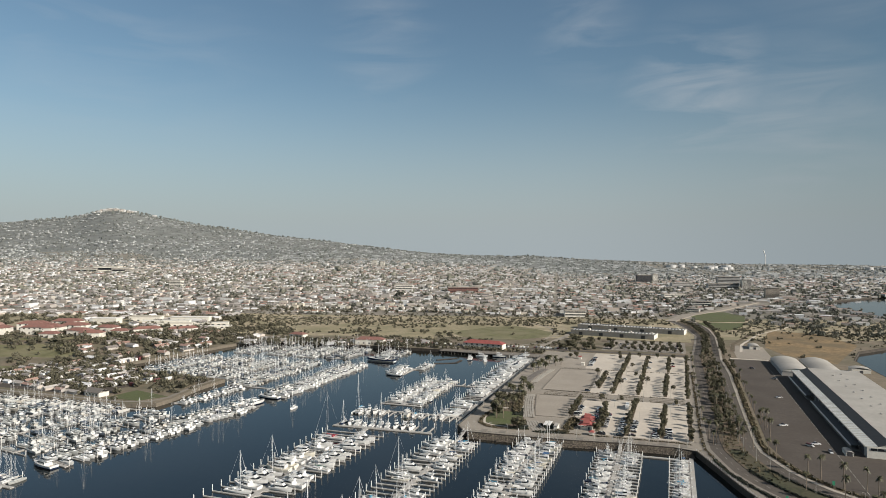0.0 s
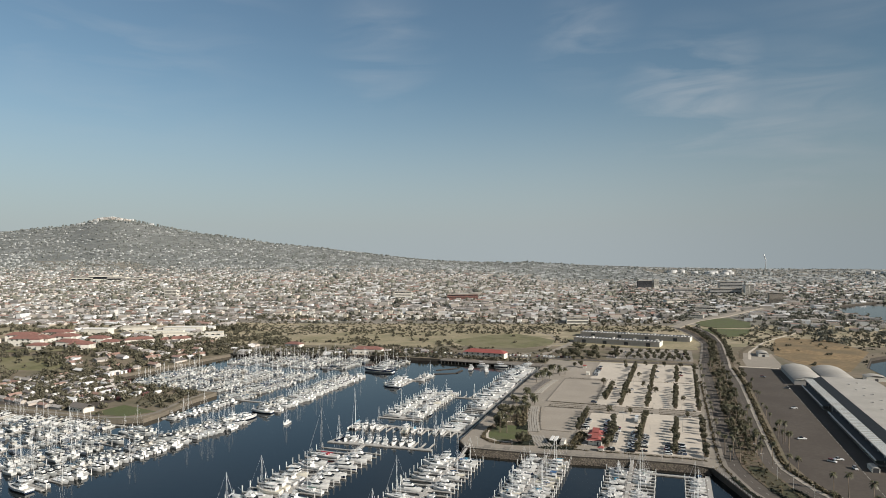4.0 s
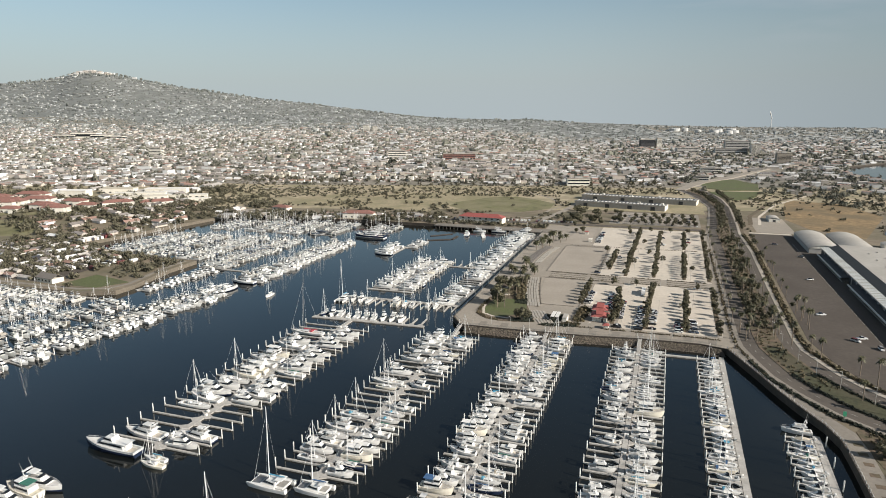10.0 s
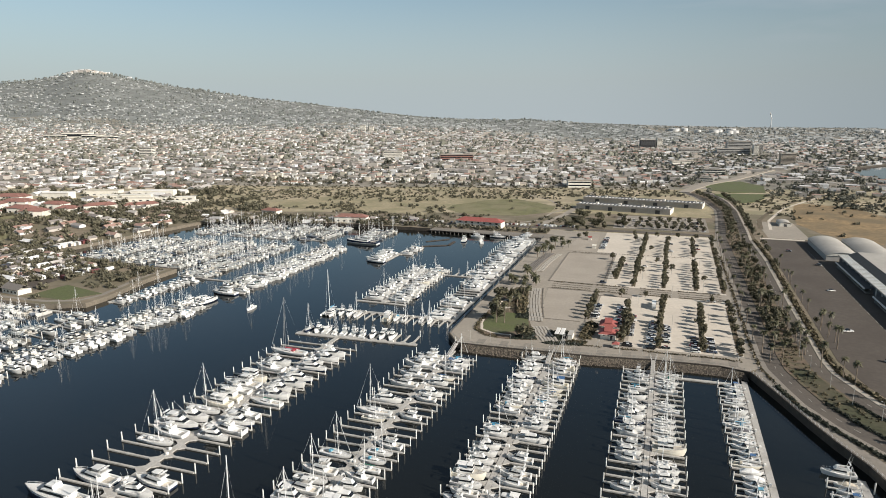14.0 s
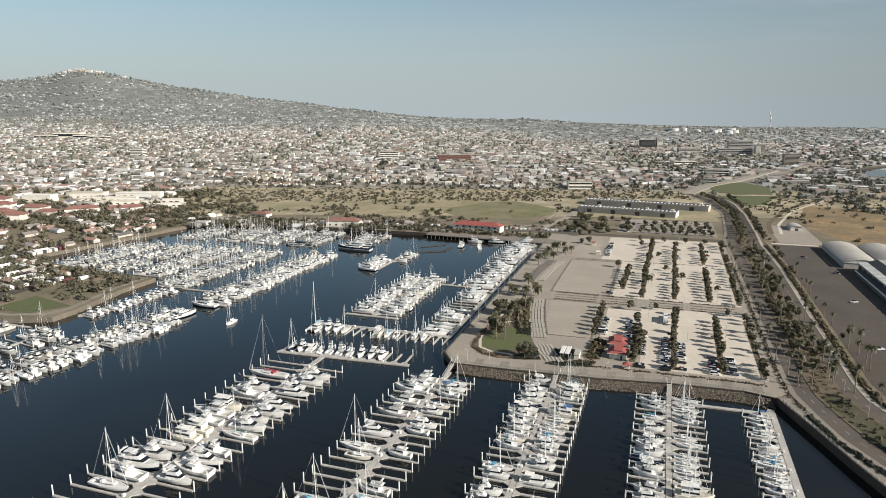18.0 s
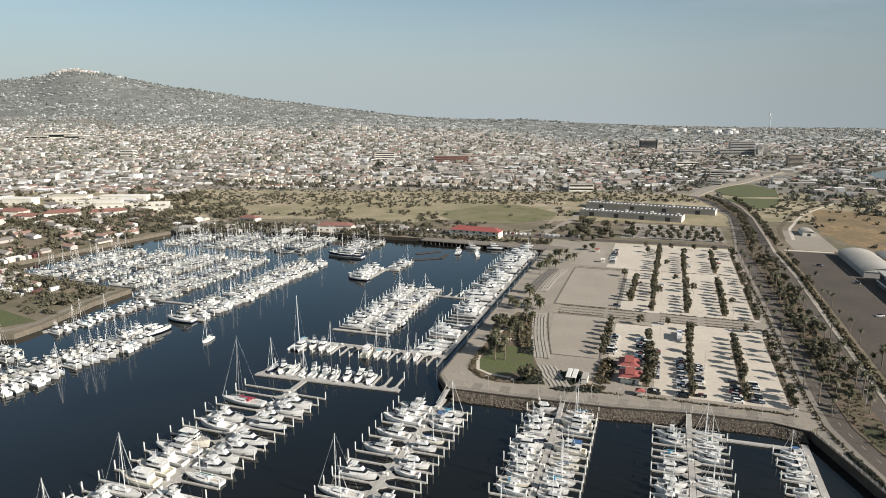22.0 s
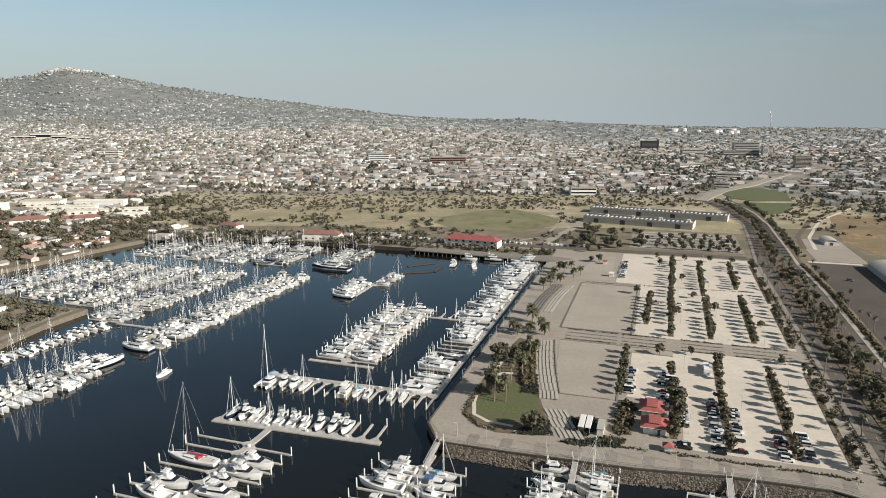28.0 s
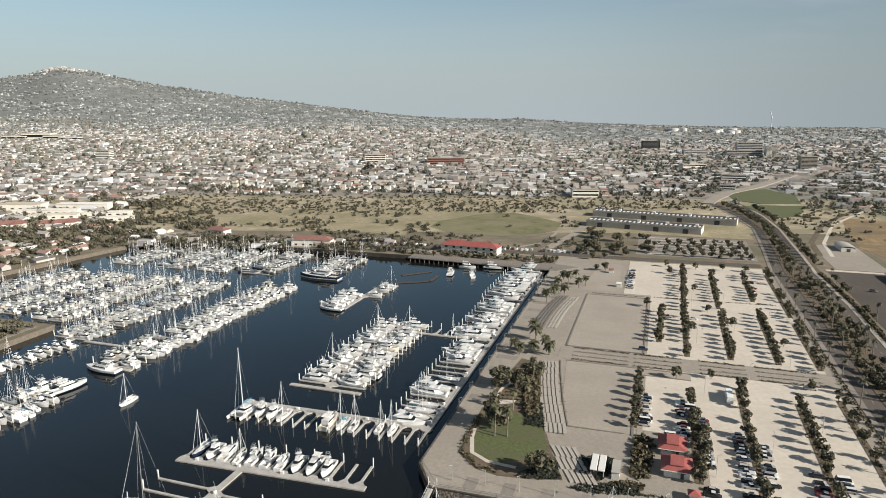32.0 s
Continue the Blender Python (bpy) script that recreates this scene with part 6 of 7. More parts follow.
tagged(new("revetment_bank", mesh_of("revetment_bank", bm, CONCS)), "sloping stone bank below the rocks", "bank", kind="structure")


def railing(name, line, z, label, h=1.1, step=3.0):
    root = tagged(new(name), label, "railing")
    bm = bmesh.new()
    for p, q in zip(line, line[1:]):
        for k in (h, h * 0.55):
            rod(bm, (p[0], p[1], z + k), (q[0], q[1], z + k), 0.05, n=4)
    part("rail", bm, RAILM, root)
    me_ = mesh_of("post", rod(bmesh.new(), (0, 0, 0), (0, 0, h), 0.06, n=5), RAILM)
    for p, q in zip(line, line[1:]):
        n = max(1, int(math.dist(p, q) / step))
        for i in range(n):
            ob = new("post", me_)
            ob.parent, ob.location = root, (p[0] + (q[0] - p[0]) * i / n, p[1] + (q[1] - p[1]) * i / n, z)


railing("promenade_railing", [site(-121, 386.2), site(-95, 387), site(-52, 389.7), site(-22, 394.2), site(8, 395.7), site(18.5, 392.5)], 3.05, "dark metal promenade railing above the rocks", step=5)
railing("quay_railing", [site(-131.2, 692), site(-129.7, 399), site(-121.2, 388)], 3.05, "dark metal railing along the quay", step=8)


def gangway(u, v0, v1):
    root = tagged(new("gangway"), "sloping metal gangway from promenade to dock", "gangway", "gangways")
    a, b = Vector((*site(u, v1), 3.1)), Vector((*site(u, v0), 0.75))
    root.location = (0, 0, 0)
    side = Vector((CT, -ST, 0)) * 0.9
    bm = bmesh.new()
    loft(bm, [[p - side, p + side, p + side - Vector((0, 0, 0.15)), p - side - Vector((0, 0, 0.15))] for p in (a, b)])
    part("ramp", bm, DOCK, root)
    for s in (-1, 1):
        bm = bmesh.new()
        up = Vector((0, 0, 1.1))
        rod(bm, a + side * s + up, b + side * s + up, 0.06, n=4)
        for i in range(9):
            p = a.lerp(b, i / 8) + side * s
            rod(bm, p, p + up, 0.035, n=4)
            if i < 8:
                rod(bm, p, a.lerp(b, (i + 1) / 8) + side * s + up, 0.03, n=4)
        part("handrail", bm, ALU, root, "pale metal truss handrail")
    for s in (-1, 1):
        bm = bmesh.new()
        p = a + side * s * 1.6 + Vector((CT * 0, 0, 0))
        rod(bm, p, p + Vector((0, 0, 2.4)), 0.12, n=6)
        part("gate_post", bm, BOXW, root, "white gate post")


for u, v1 in ((-121.5, 387), (-71.8, 389), (-22.5, 394.5)):
    gangway(u, v1 - 15, v1)
gangway(-133.4, 640, 655)


def lamp_kind(h):
    k = Kind("lamp_post", "tall slim lamp post beside the walk", "street lamp", "lamp posts")
    k.add("pole", rod(bmesh.new(), (0, 0, 0), (0, 0, h), 0.11, 0.07, n=6), LAMPM)
    bm = rod(bmesh.new(), (0, 0, h), (0.9, 0, h + 0.15), 0.05, n=5)
    box(bm, 0.7, 1.3, -0.16, 0.16, h + 0.08, h + 0.24)
    k.add("lamp_head", bm, LAMPM)
    return k


LAMP, LAMPS = lamp_kind(8), lamp_kind(5.5)
for i in range(13):
    u = -116 + i * 11
    v = float(np.interp(u, [-122, -95, -52, -22, 8, 19], [391, 392, 395, 399, 400, 398]))
    stamp(LAMPS, pose(*site(u, v), 3.05, 0, 0, rr.uniform(0, 360)))
for i in range(15):
    stamp(LAMPS, pose(*site(-128.8, 440 + i * 16), 3.05, 0, 0, 0))
for i in range(14):
    stamp(LAMP, pose(*site(-10 + (i % 3) * 20 - 24, 420 + i * 22), 3.1, 0, 0, 90 * i))
for i in range(9):
    p = off_line(KERB, 23)[3 + i]
    stamp(LAMP, pose(p[0], p[1], 3.2, 0, 0, 180))


# terraced seating along the fields
def seating(rows, material, label):
    root = tagged(new("terraced_seating"), label, "seating", "terraced seats by the fields")
    for (u0, v0), (u1, v1), w, cols, segs, h in rows:
        L = math.dist((u0, v0), (u1, v1)) / segs
        bm = box(bmesh.new(), -0.66, 0.66, -L * 0.48, L * 0.48, 0, h * 0.6)
        me_ = mesh_of("seat", bm, material)
        a = math.atan2(u1 - u0, v1 - v0)
        for c in range(cols):
            for s in range(segs):
                t = (s + 0.5) / segs
                bow = 2.2 * math.sin(math.pi * t)
                uu = u0 + (u1 - u0) * t + c * w - bow * 0.6
                ob = new("seat", me_)
                p = site(uu, v0 + (v1 - v0) * t)
                ob.parent = root
                ob.matrix_basis = pose(p[0], p[1], 3.05 + c * 0.12, 0, 0, -15.5 - math.degrees(a))


seating([((-106, 503), (-92, 433), 1.75, 5, 9, 0.55), ((-88, 424), (-78, 402), 1.9, 5, 3, 0.5)], SLATW, "curved terraces of pale concrete seats")
seating([((-114.5, 617), (-119.5, 548), 1.9, 4, 8, 0.9)], SLATD, "curved rows of dark slatted shades")
seating([((-106, 617), (-111, 552), 1.9, 3, 7, 0.5)], SLATW, "curved rows of pale seats")
for i in range(6):
    uk = -85.2 - (443 + i * 9 - 440) * 0.2
    slab("seating_step", quad_site(uk - 2.4, uk + 0.4, 443 + i * 9, 443.6 + i * 9), 2.5, 3.3, CONCD, "low step between seat blocks", "step")


# ---- buildings ----
def hip(bm, x0, x1, y0, y1, z0, z1, over=0.8):
    x0, x1, y0, y1 = x0 - over, x1 + over, y0 - over, y1 + over
    w = min(x1 - x0, y1 - y0) / 2
    if x1 - x0 > y1 - y0:
        r = [(x0 + w, (y0 + y1) / 2), (x1 - w, (y0 + y1) / 2)]
        fs = [(0, 1, 5, 4), (1, 2, 5), (2, 3, 4, 5), (3, 0, 4)]
    else:
        r = [((x0 + x1) / 2, y0 + w), ((x0 + x1) / 2, y1 - w)]
        fs = [(0, 1, 4), (1, 2, 5, 4), (2, 3, 5), (3, 0, 4, 5)]
    vs = [bm.verts.new((x, y, z0)) for x, y in ((x0, y0), (x1, y0), (x1, y1), (x0, y1))] + [bm.verts.new((x, y, z1)) for x, y in r]
    for f in fs:
        bm.faces.new([vs[i] for i in f])
    bm.faces.new([vs[i] for i in (3, 2, 1, 0)])
    return bm


def gable(bm, x0, x1, y0, y1, z0, z1, over=0.6, t=0.25):
    """A pitched roof with its ridge along x and some thickness."""
    x0, x1, y0, y1 = x0 - over, x1 + over, y0 - over, y1 + over
    ym = (y0 + y1) / 2
    rings = [[(x, y0, z0), (x, ym, z1), (x, y1, z0), (x, y1, z0 + t), (x, ym, z1 + t), (x, y0, z0 + t)] for x in (x0, x1)]
    return loft(bm, rings)


def windows(root, wall_len, zs, n, y, material=None, w=1.2, h=1.3, x0=None, axis="x"):
    """A row of framed panes on a wall."""
    pane = mesh_of("window", box(bmesh.new(), -w / 2, w / 2, -0.06, 0.06, 0, h), material or GLASS)
    for z in zs:
        for i in range(n):
            x = -wall_len / 2 + (i + 0.5) * wall_len / n
            ob = new("window", pane)
            ob.parent = root
            ob.matrix_basis = pose(x, y, z) if axis == "x" else pose(y, x, z, 0, 0, 90)


def hut(u, v, w, d):
    root = tagged(new("red_roofed_hut"), "white restroom pavilion with red metal hip roof", "building")
    root.matrix_world = pose(*site(u, v), 3.1, 0, 0, -15.5)
    part("wall", box(bmesh.new(), -w / 2, w / 2, -d / 2, d / 2, 0, 3.0), WALLW, root)
    part("roof", hip(bmesh.new(), -w / 2, w / 2, -d / 2, d / 2, 2.9, 5.0, 1.1), ROOFR, root, "red ribbed metal roof")
    part("upper_roof", gable(bmesh.new(), -w * 0.22, w * 0.22, -d * 0.36, d * 0.36, 4.0, 6.0, 0.4), ROOFR, root, "raised red gable")
    part("fascia", box(bmesh.new(), -w / 2 - 1.15, w / 2 + 1.15, -d / 2 - 1.15, -d / 2 - 1.0, 2.7, 2.95), WALLW, root, "white fascia board")
    windows(root, w * 0.8, (1.9,), 3, -d / 2 - 0.03, w=1.0, h=0.6)
    part("door", box(bmesh.new(), w * 0.15, w * 0.15 + 1.0, -d / 2 - 0.05, -d / 2 + 0.02, 0, 2.05), DARKW, root)


hut(-46.4, 419.5, 8, 8.5)
hut(-47.6, 434, 7.6, 9.5)
k_ = tagged(new("kiosk"), "small kiosk with pyramid red roof beside the promenade", "kiosk")
k_.matrix_world = pose(*site(-41.5, 404.5), 3.05, 0, 0, -15.5)
part("wall", box(bmesh.new(), -1.3, 1.3, -1.3, 1.3, 0, 2.3), WALLW, k_)
part("roof", hip(bmesh.new(), -1.3, 1.3, -1.31, 1.31, 2.2, 3.4, 0.7), ROOFR, k_)
sh = tagged(new("shade_shelter"), "pair of white-roofed shelters beside the field", "shelter")
sh.matrix_world = pose(*site(-71.3, 412), 3.05, 0, 0, -15.5)
for x in (-1.3, 1.3):
    part("roof", wedge(bmesh.new(), x - 1.1, x + 1.1, 5.2, 5.2, 3.0, 3.25, 0.1, 0.1), BOXW, sh, "white metal roof panel")
for x in (-2, 2):
    for y in (-4.6, 4.6):
        part("post", rod(bmesh.new(), (x, y, 0), (x, y, 3.0), 0.1, n=6), LAMPM, sh)
bx = tagged(new("service_cabin"), "small pale service cabin with flat roof", "cabin")
bx.matrix_world = pose(*site(-65.5, 412), 3.05, 0, 0, -15.5)
part("wall", box(bmesh.new(), -1.2, 1.2, -4, 4, 0, 2.6), WALLW, bx)
part("roof", box(bmesh.new(), -1.35, 1.35, -4.2, 4.2, 2.6, 2.8), METALR, bx)
for u, v in ((-87, 690), (-79, 652)):
    f = tagged(new("ticket_booth"), "tiny white booth with pitched roof", "booth")
    f.matrix_world = pose(*site(u, v), 3.1, 0, 0, -15.5)
    part("wall", box(bmesh.new(), -1.5, 1.5, -1.5, 1.5, 0, 2.4), WALLW, f)
    part("roof", gable(bmesh.new(), -1.5, 1.5, -1.5, 1.5, 2.35, 3.2, 0.3), WALLW if v < 670 else ROOFR, f)

ph = tagged(new("waterside_house"), "white house with brown gable roof beside the lawn", "house")
ph.matrix_world = pose(*west(-482, 322), 3.05, 0, 0, -23)
part("wall", box(bmesh.new(), -9, 9, -4.5, 4.5, 0, 3.4), WALLW, ph)
part("roof", gable(bmesh.new(), -9, 9, -4.5, 4.5, 3.3, 6.0, 0.6), SLATD, ph, "brown pitched roof")
windows(ph, 16, (1.1,), 4, -4.54, w=1.6, h=1.3)

# the long harbour warehouse
wh = tagged(new("harbour_warehouse"), "very long pale metal-roofed warehouse with side aisle and canopies", "warehouse")
wh.matrix_world = pose(*site(-3, 0), 3.0, 0, 0, -15.5)


def vault(bm, u0, u1, v0, v1, z0, rise, n=10, t=0.3):
    rings = []
    for v in (v0, v1):
        up = [(u0 + (u1 - u0) * i / n, v, z0 + rise * (1 - (2 * i / n - 1) ** 2)) for i in range(n + 1)]
        rings.append(up + [(p[0], p[1], p[2] - t) for p in up[::-1]])
    return loft(bm, rings)


bm = bmesh.new()
loft(bm, [[(127.5, v, 9.6), (168.5, v, 8.8), (168.5, v, 8.5), (127.5, v, 9.2)] for v in (411.5, 656)])
part("hall_roof", bm, METALR, wh, "broad pale metal roof")
# shade of the west-facing slope is put into the clerestory's colour
bm = bmesh.new()
loft(bm, [[(121.0, v, 7.1), (127.45, v, 9.55), (127.45, v, 9.0), (121.2, v, 6.8)] for v in (412, 655.6)])
part("clerestory", bm, SHADR, wh, "raked clerestory between the roofs, its shade put in as dark colour")
bm = bmesh.new()
loft(bm, [[(121.3, v, 0), (121.3, v, 6.7), (127.4, v, 8.9), (168, v, 8.4), (168, v, 0)] for v in (412.6, 655)])
part("hall_wall", bm, WALLW, wh, "pale hall walls")
bm = bmesh.new()
loft(bm, [[(114.8, v, 6.7), (120.95, v, 7.15), (120.95, v, 6.85), (114.8, v, 6.3)] for v in (412, 655)])
part("aisle_roof", bm, GREYR, wh, "weathered grey aisle roof")
part("eave_fascia", box(bmesh.new(), 114.3, 114.78, 412, 655, 6.2, 6.85), METALR, wh, "pale eave board")
me_ = mesh_of("roof_rib", loft(bmesh.new(), [[(114.9, s, 6.82), (120.8, s, 7.28), (120.8, s, 7.1), (114.9, s, 6.6)] for s in (0, 0.5)]), METALR)
for i in range(60):
    ob = new("roof_rib", me_)
    ob.parent, ob.location = wh, (0, 414 + i * 4.03, 0)
part("aisle_wall", box(bmesh.new(), 115.6, 120.75, 412.7, 654.8, 0, 6.3), GREYW, wh, "grey wall with open loading bays")
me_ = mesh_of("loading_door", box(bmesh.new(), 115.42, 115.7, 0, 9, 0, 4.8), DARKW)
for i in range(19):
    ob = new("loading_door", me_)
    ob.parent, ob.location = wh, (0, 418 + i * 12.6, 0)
for v0, v1 in ((424, 540), (560, 640)):
    # canopy sheet is coloured dark for the shadow the building throws on it
    bm = bmesh.new()
    loft(bm, [[(110.3, v, 3.5), (115.5, v, 3.9), (115.5, v, 3.7), (110.3, v, 3.25)] for v in (v0, v1)])
    part("canopy", bm, SHADR, wh, "loading-bay canopy with building shadow put in its colour")
    part("canopy_fascia", box(bmesh.new(), 109.6, 110.28, v0, v1, 3.1, 3.9), BOXW, wh, "white canopy edge beam")
    part("loading_platform", box(bmesh.new(), 111, 115.4, v0, v1, 0, 1.1), CONCD, wh, "concrete loading platform")
part("gable_wall", box(bmesh.new(), 115.6, 168, 411.9, 412.5, 0, 6.6), WALLW, wh, "whitewashed end wall")
me_ = mesh_of("window", box(bmesh.new(), -1.6, 1.6, -0.1, 0.1, 0, 1.4), GLASS)
for i in range(14):
    ob = new("window", me_)
    ob.parent, ob.location = wh, (119 + i * 3.6, 411.85, 4.4)
me_ = mesh_of("roof_vent", wedge(bmesh.new(), -0.7, 0.7, 1.0, 1.0, -0.6, 0.7, 0.3, 0.3, 0.2), GREYW)
for i in range(9):
    for u, dv in ((142, 0), (150, 9)):
        ob = new("roof_vent", me_)
        ob.parent, ob.location = wh, (u, 440 + i * 23 + dv, 9.6 - (u - 127.5) * 0.0188)
for u0, u1 in ((107, 132), (134, 160)):
    part("north_hall_wall", box(bmesh.new(), u0 + 0.4, u1 - 0.4, 661, 736, 0, 4.6), GREYW, wh)
    part("north_hall_roof", vault(bmesh.new(), u0, u1, 660.2, 737, 4.6, 3.0, 14), METALR, wh, "arched pale metal roof")
    bm = bmesh.new()
    n = 14
    top = [(u0 + 0.6 + (u1 - u0 - 1.2) * i / n, 4.4 + 2.9 * (1 - (2 * i / n - 1) ** 2)) for i in range(n + 1)]
    loft(bm, [[(p[0], v, p[1]) for p in top] for v in (660.6, 661.0)])
    part("north_hall_gable", bm, WALLW, wh, "pale curved gable")

for u, v, w, d, h in ((104, 416, 4, 9, 2.6), (178, 705, 16, 14, 5), (99, 836, 11, 24, 4.5)):
    f = tagged(new("shed"), "low white harbour shed with curved roof", "shed")
    f.matrix_world = pose(*site(u, v), 3.05, 0, 0, -15.5)
    part("wall", box(bmesh.new(), -w / 2, w / 2, -d / 2, d / 2, 0, h * 0.75), WALLW, f)
    part("roof", vault(bmesh.new(), -w / 2 - 0.2, w / 2 + 0.2, -d / 2 - 0.2, d / 2 + 0.2, h * 0.75, h * 0.3, 8, 0.15), METALR, f)
    part("door", box(bmesh.new(), -1.4, 1.4, -d / 2 - 0.08, -d / 2 + 0.05, 0, 2.6), DARKW, f)


# storage buildings with striped roofs
def storage(x, y, L, w, ang):
    f = tagged(new("storage_building"), "long low storage building with striped panel roof", "building", "storage buildings")
    f.matrix_world = pose(x, y, 3.05, 0, 0, ang)
    part("wall", box(bmesh.new(), -L / 2, L / 2, -w / 2, w / 2, 0, 6.0), TANW, f, "tan block walls")
    part("end_wall", box(bmesh.new(), L / 2 + 0.003, L / 2 + 0.3, -w / 2, w / 2, 0, 6.5), WALLW, f, "whitewashed end wall")
    part("roof", box(bmesh.new(), -L / 2 - 0.4, L / 2 + 0.4, -w / 2 - 0.4, w / 2 + 0.4, 6.0, 6.4), SHADR, f, "dark panel roof")
    part("parapet", box(bmesh.new(), -L / 2 - 0.5, L / 2 + 0.5, -w / 2 - 0.5, -w / 2 - 0.1, 5.8, 6.7), TANW, f, "pale front parapet")
    n = int(L / 4.4)
    me_ = mesh_of("roof_panel", wedge(bmesh.new(), -1.0, 1.0, w * 0.16, w * 0.16, 0, 0.4, 0.1, 0.1, 0.2), BOXW)
    for i in range(n):
        ob = new("roof_panel", me_)
        ob.parent, ob.location = f, (-L / 2 + (i + 0.5) * L / n, -w * 0.12, 6.41)
    for i in range(4):
        x0 = -L / 2 + (i + 0.5) * L / 4
        part("gateway", box(bmesh.new(), x0 - 2.6, x0 + 2.6, -w / 2 - 0.1, -w / 2 + 0.1, 0, 4.6), DARKW, f, "dark gateway")
        part("stair_tower", box(bmesh.new(), x0 - 1.5 + 9, x0 + 1.5 + 9, -1.8, 1.8, 6.4, 8.4), WALLW, f, "white roof turret")


storage(171, 875, 112, 24, -24.7)
storage(206, 931, 150, 22, -24.7)


def red_house(x, y, L, w, h, ang, label="white building with weathered red tile hip roof", top=None):
    f = tagged(new("red_roofed_building"), label, "building", "red-roofed buildings")
    f.matrix_world = pose(x, y, height(x, y) + 0.05, 0, 0, ang)
    part("wall", box(bmesh.new(), -L / 2, L / 2, -w / 2, w / 2, -1, h), WALLW, f)
    bm = hip(bmesh.new(), -L / 2, L / 2, -w / 2, w / 2, h, h + w * 0.26, 0.9)
    if top is None:
        hip(bm, L * 0.12, L * 0.12 + w * 0.8, -w * 0.95, -w * 0.1, h + 0.02, h + w * 0.2, 0.5)
        part("wing", box(bmesh.new(), L * 0.12, L * 0.12 + w * 0.8, -w * 0.95, -w / 2 - 0.003, -1, h), WALLW, f)
    part("roof", bm, top or ROOFB, f)
    n = max(2, int(L / 7))
    windows(f, L * 0.95, (1.0, h - 2.2) if h > 6 else (1.0,), n, -w / 2 - 0.04, w=2.2, h=1.5)
    return f


red_house(-4, 757, 50, 13, 6.2, -20, "white waterfront restaurant with red roof and colonnade", ROOFR)
red_house(-147, 780, 36, 12, 6, -5, "white waterfront building with dull red roof", ROOFB)
red_house(-256, 836, 22, 11, 4, -20, "small white building with dull red roof", ROOFB)
for x, y, L, w, h, a in ((-576, 778, 50, 17, 9, 4), (-640, 772, 40, 14, 8, 18), (-522, 772, 30, 13, 6, -6), (-494, 752, 28, 12, 6, 10), (-545, 748, 24, 11, 5, 2), (-452, 806, 34, 12, 5, 34),
                         (-416, 832, 38, 11, 5, 34), (-474, 780, 22, 11, 5, 12), (-506, 806, 28, 12, 6, 0), (-560, 818, 36, 13, 7, 4), (-622, 822, 38, 14, 8, 12), (-690, 806, 46, 15, 8, 0),
                         (-600, 862, 40, 14, 7, 4), (-640, 738, 26, 12, 5, 20)):
    red_house(x, y, L, w, h, a)
for x, y, L, w, h, a in ((-452, 866, 62, 13, 4.5, 16), (-392, 884, 44, 9, 4, 20), (-470, 894, 66, 11, 5, 10), (-410, 906, 52, 10, 4.5, 14), (-520, 928, 46, 18, 7, 6), (-560, 892, 36, 16, 8, 0), (-455, 938, 58, 14, 6, 6)):
    f = tagged(new("school_building"), "low cream institutional building with flat roof", "building", "cream buildings")
    f.matrix_world = pose(x, y, height(x, y), 0, 0, a)
    part("wall", box(bmesh.new(), -L / 2, L / 2, -w / 2, w / 2, -1, h), WALLW, f)
    part("roof", box(bmesh.new(), -L / 2 - 0.5, L / 2 + 0.5, -w / 2 - 0.5, w / 2 + 0.5, h, h + 0.5), HWALL1, f, "pale flat roof")
    windows(f, L * 0.95, (1.2,), int(L / 8), -w / 2 - 0.04, w=3.2, h=1.4)


def block(x, y, L, w, h, ang, label, wall=None, bands=True, floors=None, group="town blocks"):
    f = tagged(new("town_block"), label, "building", group)
    f.matrix_world = pose(x, y, height(x, y), 0, 0, ang)
    part("wall", box(bmesh.new(), -L / 2, L / 2, -w / 2, w / 2, -2, h), wall or WALLW, f)
    part("roof", box(bmesh.new(), -L / 2 - 0.3, L / 2 + 0.3, -w / 2 - 0.3, w / 2 + 0.3, h, h + 0.8), CONC, f)
    part("roof_plant", box(bmesh.new(), -L * 0.15, L * 0.2, -w * 0.2, w * 0.2, h + 0.8, h + 3.2), GREYW, f, "grey roof plant room")
    n = floors or max(2, int(h / 3.6))
    for i in range(n):
        z = (i + 0.35) * h / n
        part("window_band", box(bmesh.new(), -L / 2 + 0.6, L / 2 - 0.6, -w / 2 - 0.12, -w / 2 + 0.05, z, z + h / n * 0.42), GLASS, f, "dark window band")
        if x < 0:
            part("window_band", box(bmesh.new(), L / 2 - 0.05, L / 2 + 0.12, -w / 2 + 0.6, w / 2 - 0.6, z, z + h / n * 0.42), GLASS, f, "dark window band")
    return f


block(150, 1114, 36, 18, 10, 0, "white three-storey block at the foot of the town")
block(728, 1880, 12, 24, 28, -10, "slim pale town tower block", floors=10)
block(748, 1900, 12, 22, 28, -10, "slim grey town tower block", GREYW, floors=10)
block(712, 1960, 62, 24, 34, -8, "broad grey hospital slab with windows", GREYW, floors=8)
block(676, 1900, 84, 20, 17, -8, "low grey institutional block with windows", GREYW, floors=4)
block(678, 1580, 30, 20, 24, -10, "brown apartment tower with dark windows", SAND, floors=9)
block(530, 2240, 46, 24, 26, 0, "dark glass office slab above the town", DARKW, floors=7)
block(566, 2236, 16, 20, 30, 0, "pale stair tower of the offices", WALLW)
block(590, 2010, 60, 24, 12, 0, "grey low office block in town", GREYW)
block(440, 1560, 50, 20, 10, 10, "white apartment block with dark windows", WALLW)
block(434, 1330, 38, 16, 11, -16, "white low block beside the road", WALLW)
